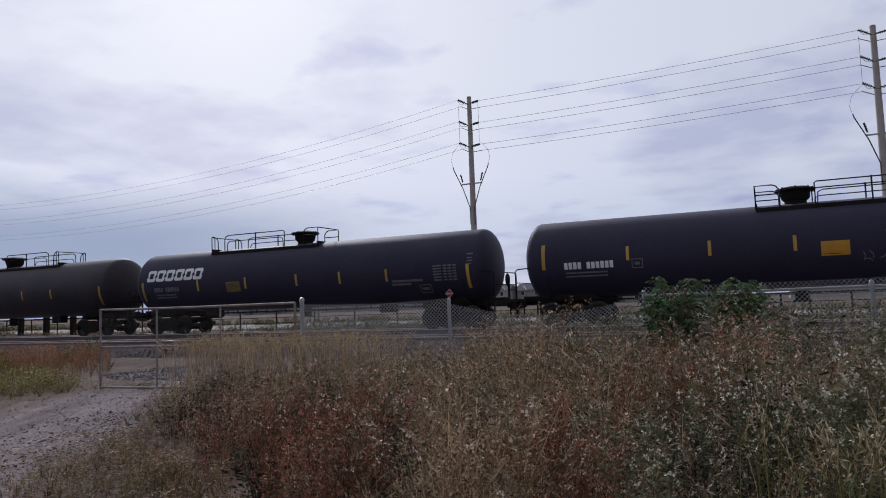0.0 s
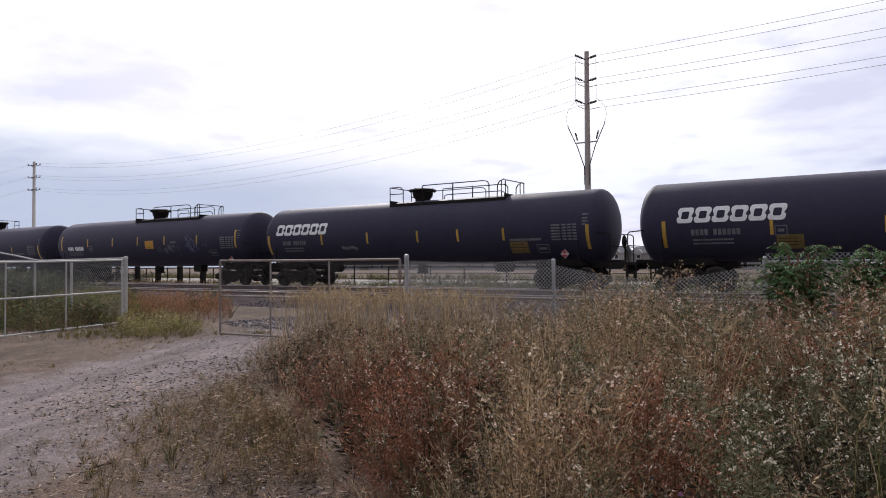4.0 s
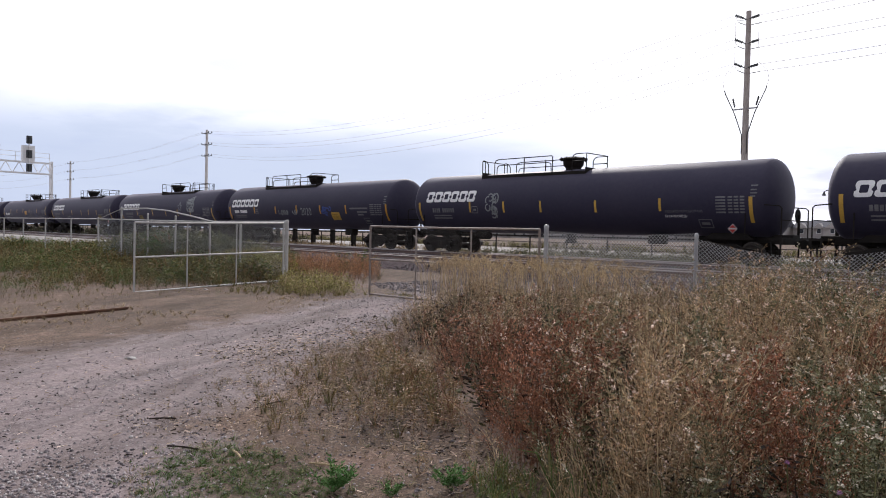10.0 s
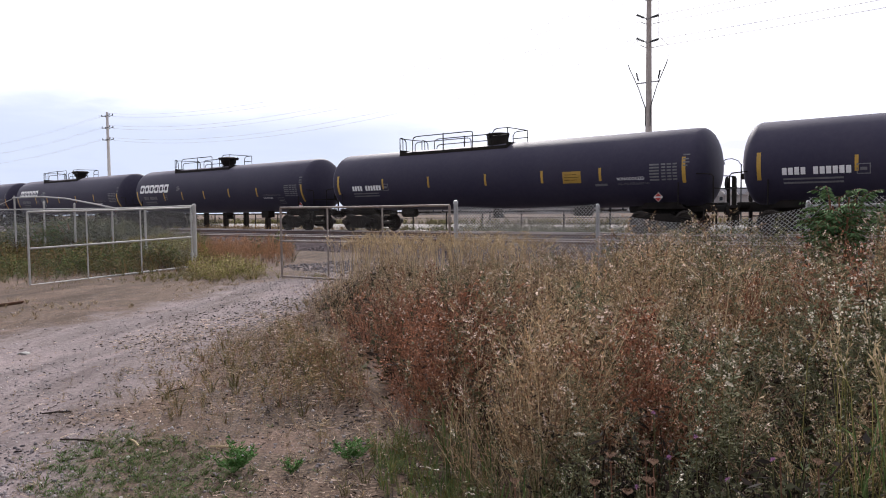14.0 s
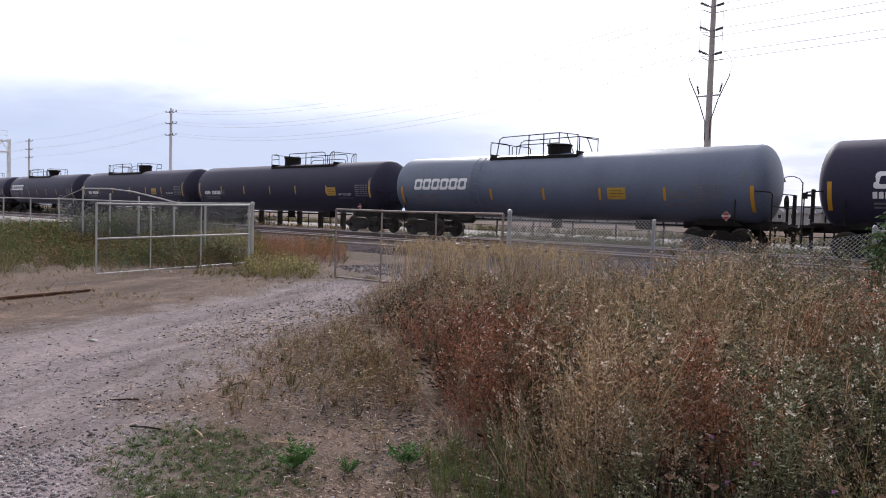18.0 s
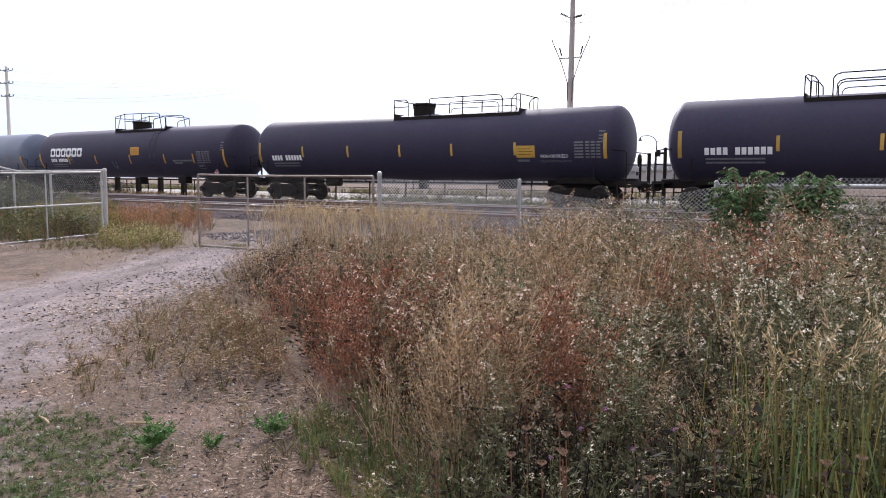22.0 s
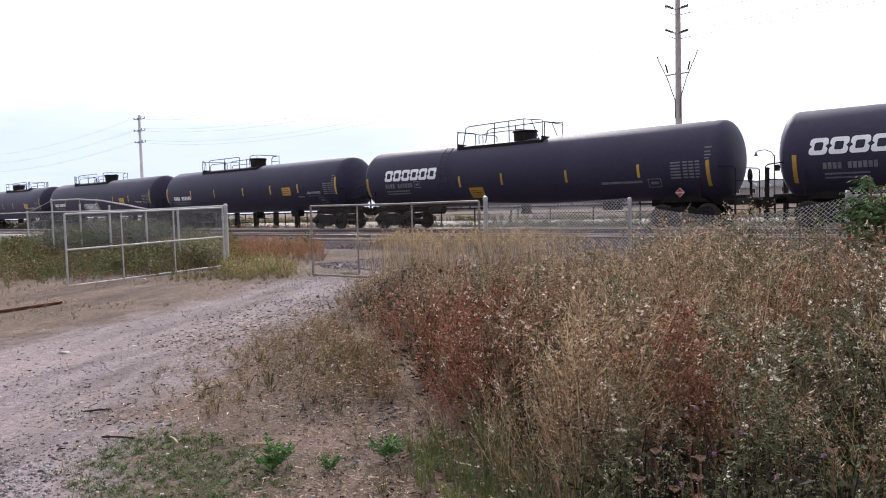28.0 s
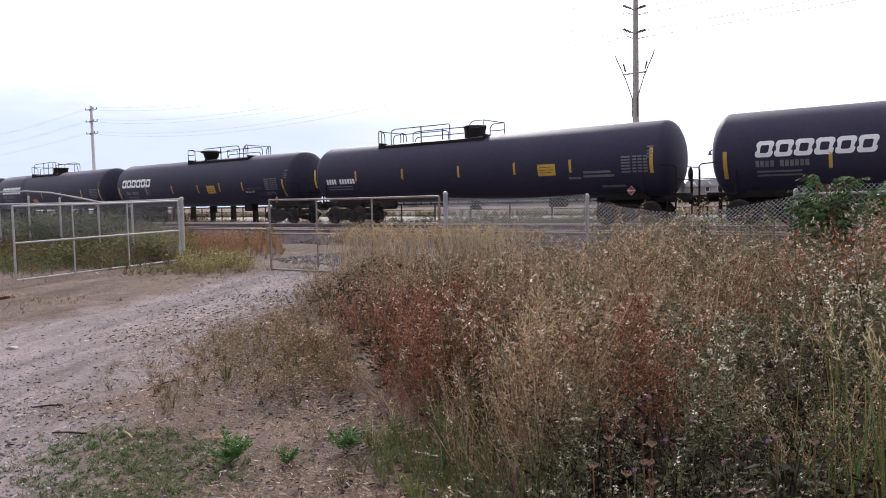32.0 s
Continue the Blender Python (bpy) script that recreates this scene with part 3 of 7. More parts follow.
def b_hoops(x0, x1, kind, f):
    """Hand rails: f says to which end the low hoop lies, -1 the -x end."""
    span = x1 - x0

    def at(k):      # share of the span, counted from the low hoop
        return x0 + span * k if f < 0 else x1 - span * k

    def build(bm):
        h = TOP + 1.08
        r = 0.024
        for s in (-1, 1):
            y = s * 0.86
            P = lambda k, z: (at(k), y, TOP + z * 0.9)
            near = s < 0
            if kind == "old":
                pipe(bm, [P(0, 0), P(0, 0.78), P(0.03, 0.84), P(0.20, 0.72), P(0.23, 0.62), P(0.23, 0)], r)
                pipe(bm, [P(0.07, 0), P(0.11, 1.0), P(0.15, 1.1), P(0.80, 1.16), P(1.0, 1.0), P(1.0, 0.0)], r)
                if near:
                    pipe(bm, [P(0.32, 0), P(0.32, 0.56), P(0.36, 0.64), P(0.80, 0.66)], r * 0.9)
                    rod(bm, P(0.63, 0), P(0.63, 1.14), r, seg=6)
                for k, z in ((0.46, 1.12), (0.80, 1.16)):
                    rod(bm, P(k, 0), P(k, z), r, seg=6)
                rod(bm, P(0.88, 1.1), P(0.96, 0.1), r * 0.9, seg=6)
            else:
                pipe(bm, [P(0, 0), P(0, 0.86), P(0.012, 0.91), P(0.045, 0.82), P(0.062, 0.66), P(0.066, 0)], r)
                rod(bm, P(0.03, 0), P(0.03, 0.86), r * 0.9, seg=6)
                pipe(bm, [P(0.13, 0), P(0.13, 0.72), P(0.142, 0.85), P(0.17, 0.91), P(0.42, 0.91), P(0.69, 0.91), P(0.70, 0.86), P(0.70, 0)], r)
                pipe(bm, [P(0.155, 0), P(0.155, 0.42), P(0.168, 0.54), P(0.19, 0.58), P(0.66, 0.58), P(0.685, 0.5), P(0.69, 0)], r * 0.9)
                rod(bm, P(0.43, 0), P(0.43, 0.95), r * 1.2, seg=6)
                pipe(bm, [P(0.875, 0), P(0.875, 0.72), P(0.89, 0.86), P(0.91, 0.92), P(1.0, 0.92), P(1.0, 0)], r)
                rod(bm, P(0.88, 0.56), P(1.0, 0.56), r * 0.9, seg=6)
        for k, z in ((0, 0.78), (1.0, 0.83)):
            pipe(bm, [(at(k), -0.86, TOP + z), (at(k), 0.86, TOP + z)], r * 0.9)
    return build


def b_ladder(x):
    def build(bm):
        for d in (-0.22, 0.22):
            pipe(bm, [Vector((x + d, 0, 0)) + Vector((0, -(R + 0.12) * math.cos(a), ZC + (R + 0.12) * math.sin(a))) for a in np.linspace(1.0, -0.9, 12)], 0.018)
        for a in np.linspace(0.95, -0.85, 9):
            y, z = -(R + 0.12) * math.cos(a), ZC + (R + 0.12) * math.sin(a)
            rod(bm, (x - 0.22, y, z), (x + 0.22, y, z), 0.012, seg=6)
    return build


def b_truck(bm):
    for s in (-1, 1):
        y = s * 1.02
        pts = [(-1.25, 0.42), (-1.25, 0.60), (-1.02, 0.66), (-0.62, 0.72), (-0.38, 0.82), (0.38, 0.82), (0.62, 0.72), (1.02, 0.66), (1.25, 0.60), (1.25, 0.42),
               (0.98, 0.40), (0.72, 0.52), (0.52, 0.28), (0.32, 0.18), (-0.32, 0.18), (-0.52, 0.28), (-0.72, 0.52), (-0.98, 0.40)]
        extrude_poly(bm, pts, y - 0.07, y + 0.07)
        for x in (-0.91, 0.91):
            rod(bm, (x, y - s * 0.02, 0.46), (x, y + s * 0.20, 0.46), 0.13, seg=10)
        for x in (-0.2, 0, 0.2):
            rod(bm, (x, y + s * 0.02, 0.26), (x, y + s * 0.02, 0.62), 0.075, seg=8)
    box(bm, -0.24, -1.05, 0.5, 0.24, 1.05, 0.78)
    box(bm, -0.35, -0.35, 0.7, 0.35, 0.35, 0.92)


def b_wheelset(bm):
    rod(bm, (0, -0.95, 0), (0, 0.95, 0), 0.08, seg=10)
    for s in (-1, 1):
        m = Matrix.Translation((0, s * 0.76, 0)) @ Matrix.Diagonal((1, s, 1, 1))
        lathe(bm, [(0.09, -0.10), (0.14, -0.10), (0.16, -0.04), (0.36, -0.02), (0.38, -0.07), (0.485, -0.07), (0.487, -0.04), (0.458, -0.03), (0.452, 0.06), (0.38, 0.065), (0.36, 0.02), (0.15, 0.0), (0.13, 0.07), (0.09, 0.07)], "Y", 28, m)


def b_sill(bm):      # stub sill with its saddle
    box(bm, 6.2, -0.33, 0.86, 9.95, 0.33, 1.22, 0.03)
    extrude_poly(bm, [(6.7, 1.0), (7.1, 1.3), (8.3, 1.3), (8.7, 1.0)], -0.72, 0.72)
    box(bm, 9.50, -1.45, 1.02, 9.93, 1.45, 1.10)
    box(bm, 9.88, -1.45, 0.86, 9.98, 1.45, 1.12)


def b_coupler(bm):
    rod(bm, (9.95, 0, 0.88), (10.18, 0, 0.88), 0.10)
    extrude_poly(bm, [(10.1, 0.74), (10.1, 1.02), (10.3, 1.05), (10.46, 0.98), (10.46, 0.78), (10.3, 0.71)], -0.13, 0.15)


def b_steps(bm):
    for x in (9.55, 9.88):
        box(bm, x, -1.44, 0.35, x + 0.05, -1.38, 1.05)
    for z in (0.38, 0.68):
        box(bm, 9.57, -1.45, z, 9.91, -1.35, z + 0.03)


def b_handrail(bm):      # hoop over the end platform
    for y in (-1.38, 1.38):
        pipe(bm, [(8.60, y, 1.1), (8.60, y, 2.28), (8.66, y, 2.36), (9.82, y, 2.26), (9.90, y, 2.18), (9.90, y, 1.1)], 0.024)
    pipe(bm, [(9.90, -1.38, 1.75), (9.90, 1.38, 1.75)], 0.02)


def b_brake(bm):
    rod(bm, (9.86, 0.5, 1.1), (9.86, 0.5, 2.0), 0.05)
    lathe(bm, [(0.03, 0), (0.26, 0), (0.28, 0.02), (0.26, 0.04), (0.03, 0.04)], "X", 20, Matrix.Translation((9.8, 0.5, 1.95)))


def b_outlet(bm):
    rod(bm, (0, 0, 0.72), (0, 0, 1.2), 0.24, seg=14)
    lathe(bm, [(0.1, 0.66), (0.3, 0.68), (0.3, 0.74), (0.1, 0.76)], "Z", 16)


def b_brakepipe(bm):
    pipe(bm, [(-6.6, -0.42, 0.98), (6.6, -0.42, 0.98)], 0.035)


def b_reservoir(bm):
    lathe(bm, [(0.03, -0.5), (0.15, -0.47), (0.21, -0.4), (0.21, 0.4), (0.15, 0.47), (0.03, 0.5)], "X", 16, Matrix.Translation((-5.0, -0.62, 0.95)))


def b_valvebox(bm):
    box(bm, 4.4, -0.85, 0.75, 5.1, -0.35, 1.15, 0.04)


WHEELSETS = {}


def logo(bm, x0, x1, z, tall):
    """Six plain rounded rings, in the logo's colour and place."""
    w = (x1 - x0) / 6

    def ring(cx, hw, hh, r):
        out = []
        for sx, sz, a0 in ((1, 1, 0), (-1, 1, 90), (-1, -1, 180), (1, -1, 270)):
            for k in range(4):
                a = radians(a0 + k * 30)
                dx, dz = sx * (hw - r) + r * math.cos(a), sz * (hh - r) + r * math.sin(a)
                out.append(bm.verts.new(on_tank(cx + dx + 0.16 * dz, z + dz)))
        return out

    for i in range(6):
        c = x0 + (i + 0.5) * w
        a, b = ring(c, w / 2 - 0.025, tall / 2, 0.11), ring(c, w / 2 - 0.175, tall / 2 - 0.145, 0.05)
        for k in range(16):
            bm.faces.new((a[k], a[(k + 1) % 16], b[(k + 1) % 16], b[k]))


def bars(bm, x0, x1, z, tall, n, seed, first, last):
    """A row of n plain bars in place of characters."""
    rg = random.Random(seed)
    w = (x1 - x0) / n
    for i in range(first, last):
        patch(bm, x0 + i * w + w * 0.12, x0 + (i + 1) * w - w * 0.12, z - tall / 2, z + tall / 2 * rg.uniform(0.86, 1.0))


def tank_car(k, half, tank, label, style, flip, stripes, tall, num, brand=None, panel=None, data=None, texts=(), boxes=(), placard=None, stripe=None):
    stripe = stripe or YELLOW
    car = thing("tank_car", pose((GAPS[k] + GAPS[k + 1]) / 2, TRACK_Y, RAIL_Z), label, "tank car", "tank cars of the train")
    part("tank", shared("tank_%s_%.2f" % (tank.name, half), b_tank(half), tank), None, car)
    off = half - 9.68
    for s in (0, 180):
        turn = pose(0, 0, 0, 0, 0, s) @ pose(off, 0, 0)
        part("stub_sill", shared("stub_sill", b_sill, GRIME), None, car, m=turn)
        part("coupler", shared("coupler", b_coupler, GRIME), None, car, m=turn)
        part("end_handrail", shared("end_handrail", b_handrail, GRIME), None, car, m=turn)
        part("sill_step", shared("sill_step", b_steps, GRIME), None, car, m=turn)
        part("sill_step", shared("sill_step", b_steps, GRIME), None, car, m=turn @ pose(0, 2.83, 0))
        tk = part("truck", shared("truck", b_truck, GRIME), None, car, m=pose((7.75 + off) * (1 if s == 0 else -1), 0, 0))
        for x in (-0.91, 0.91):
            w = part("wheelset", shared("wheelset", b_wheelset, WHEELM), None, tk, m=pose(x, 0, 0.457))
            WHEELSETS.setdefault(x, []).append(w)
    part("hand_brake", shared("hand_brake", b_brake, GRIME), None, car, m=pose(off, 0, 0))
    part("bottom_outlet", shared("bottom_outlet", b_outlet, GRIME), None, car)
    part("brake_pipe", shared("brake_pipe", b_brakepipe, GRIME), None, car)
    part("air_reservoir", shared("air_reservoir", b_reservoir, GRIME), None, car)
    part("valve_box", shared("valve_box", b_valvebox, GRIME), None, car)
    x0, x1 = {"wide": (-4.95, 1.3), "plain": (-5.4, 1.1), "low": (-3.4, 1.5)}[style]
    if flip:
        x0, x1 = -x1, -x0
    key = "%s_%s" % (style, "b" if flip else "a")
    top = part("top_platform", shared("top_platform_" + key, b_platform(x0, x1), GRIME), None, car)
    part("safety_railing", shared("safety_railing_" + key, b_hoops(x0, x1, "old" if style == "low" else "new", 1 if flip else -1), GRIME), None, top)
    part("valve_bonnet", shared("valve_bonnet_" + style, {"wide": b_bonnet_wide, "plain": b_bonnet_plain, "low": b_bonnet_low}[style], GRIME), None, car, m=pose(0, 0, ZC + R - 0.02))
    if style == "low":
        x = (x1 - 0.3) if flip else (x0 - 0.4)
        part("side_ladder", shared("side_ladder_%s_%.1f" % (tank.name, x), b_ladder(x), tank), None, car)
    for x, z in stripes:
        part("reflector", shared("reflector_%s_%.2f" % (stripe.name, z), lambda bm: patch(bm, -0.055, 0.055, z - 0.26, z + 0.26), stripe), None, car, m=pose(x, 0, 0))
    for x, z in tall:
        part("end_reflector", shared("end_reflector_%s_%.2f" % (stripe.name, z), lambda bm: patch(bm, -0.07, 0.07, z - 0.48, z + 0.48), stripe), None, car, m=pose(x, 0, 0))
    if brand:
        bm = bmesh.new()
        logo(bm, *brand, 0.56)
        part("painted_logo", bm, WHITEP, car, "six plain white painted rings", smooth=False)
    ink = WHITEP if k in (3, 9, 10, 13, 14, 15, 18, 12, 6) else FADED
    for i in (0, 1, 2, 3, 5, 6, 7, 8, 9, 10):
        bm = bmesh.new()
        bars(bm, *num, 0.26 if not brand else 0.22, 11, k * 20 + i, i, i + 1)
        part("marking_bar", bm, ink, car, smooth=False)
    bm = bmesh.new()
    for d in (0.27, 0.40):
        patch(bm, num[0] + 0.05, num[1] - 0.25, num[2] - d - 0.03, num[2] - d + 0.03)
    part("fine_print", bm, FADED, car, smooth=False)
    if panel:
        x, z, m = panel
        m = DULLPANEL if k in (2, 4, 5) else m
        bm = bmesh.new()
        patch(bm, x - 0.42, x + 0.42, z - 0.24, z + 0.24)
        pn = part("warning_panel", bm, m, car, "amber warning panel", smooth=False)
        if k == 3:
            m = None
        bm = bmesh.new()
        for d in (-0.11, 0.0, 0.11) if m else (-0.18,):
            patch(bm, x - 0.34, x + 0.34 - abs(d), z + d - 0.009, z + d + 0.009, 0.009)
        part("panel_print", bm, GRIME, pn, smooth=False)
    if data:
        bm = bmesh.new()
        for z, w in ((3.02, 0.26), (2.86, 0.22), (2.74, 0.25), (2.62, 0.18)):
            patch(bm, half - 0.86, half - 0.86 + w, z - 0.025, z + 0.025)
        part("end_stencil", bm, FADED, car, "small faded print near the tank's end", smooth=False)
        a, b, z = data
        bm = bmesh.new()
        for r in range(6):
            zz = z + 0.30 - r * 0.115
            patch(bm, a, a + (b - a) * 0.34, zz - 0.03, zz + 0.03)
            for q in range(3):
                c = a + (b - a) * (0.42 + 0.2 * q)
                patch(bm, c, c + (b - a) * 0.15, zz - 0.03, zz + 0.03)
        part("data_stencil", bm, FADED, car, "block of faded unreadable print", smooth=False)
    for a, b, z, w in texts:
        if w:
            letter_part(w, a, b, z - 0.05, FADED if w[0] == "L" else WHITEP, car, 1.15)
        else:
            bm = bmesh.new()
            patch(bm, a, b, z - 0.045, z + 0.045)
            part("stencil_bar", bm, FADED, car, smooth=False)
    for x, z in boxes:
        def frame_box(bm):
            w = 0.2 if x < 0 else 0.27
            for q in ((-w, w, 0.14, 0.17), (-w, w, -0.17, -0.14), (-w, -w + 0.03, -0.14, 0.14), (w - 0.03, w, -0.14, 0.14), (-w + 0.1, w - 0.1, -0.05, 0.05)):
                patch(bm, q[0], q[1], z + q[2], z + q[3])
        part("test_stencil", shared("test_stencil_%d_%.2f" % (x < 0, z), frame_box, FADED, False), None, car, m=pose(x, 0, 0))
    if placard:
        x, z = placard
        bm = bmesh.new()
        c = on_tank(x, z + 0.2, 0.03)
        c.z = z
        vs = [bm.verts.new(c + Vector((dx, -0.02 * (1 if dz == 0 else 0), dz))) for dx, dz in ((0, -0.19), (0.19, 0), (0, 0.19), (-0.19, 0))]
        bm.faces.new(vs)
        bmesh.ops.solidify(bm, geom=bm.faces, thickness=0.01)
        pl = part("placard", bm, WHITEP, car, "white diamond placard with red edge", smooth=False)
        bm = bmesh.new()
        for s in (-1, 1):
            vs = [bm.verts.new(c + Vector((dx, -0.034, dz))) for dx, dz in ((-0.13, s * 0.03), (0.13, s * 0.03), (0, s * 0.16))]
            bm.faces.new(vs)
        part("placard_mark", bm, RED, pl, smooth=False)
    return car


GAPS = [-72.2, -51.6, -31.0, -9.7, 10.9, 31.1, 52.4, 73.05, 94.0, 114.7, 136.5, 157.3, 178.2, 199.3, 220.7, 242.2, 263.4, 284.6, 305.6, 326.7, 347.7]
LPG, NOD = "LIQUEFIED PETROLEUM GAS", "NON-ODORIZED"
PLAIN_LABEL = "black tank car with amber reflectors and plain valve bonnet on top"
LOGO_LABEL = "black tank car with white block logo and wide valve bonnet"
WIDE_S = ((-5.3, 2.35), (-2.4, 2.35), (0.5, 2.35), (2.8, 2.34), (5.15, 2.33))
PLAIN_S = ((-6.05, 2.43), (-3.05, 2.42), (0.3, 2.41), (3.25, 2.42), (5.95, 2.42))
PLAIN_SB = ((-6.3, 2.43), (-3.4, 2.41), (-0.35, 2.4), (2.43, 2.4), (5.5, 2.4))
W_TALL = ((-8.9, 2.15), (8.9, 2.13))
P_TALL = ((-9.3, 2.45), (9.35, 2.46))
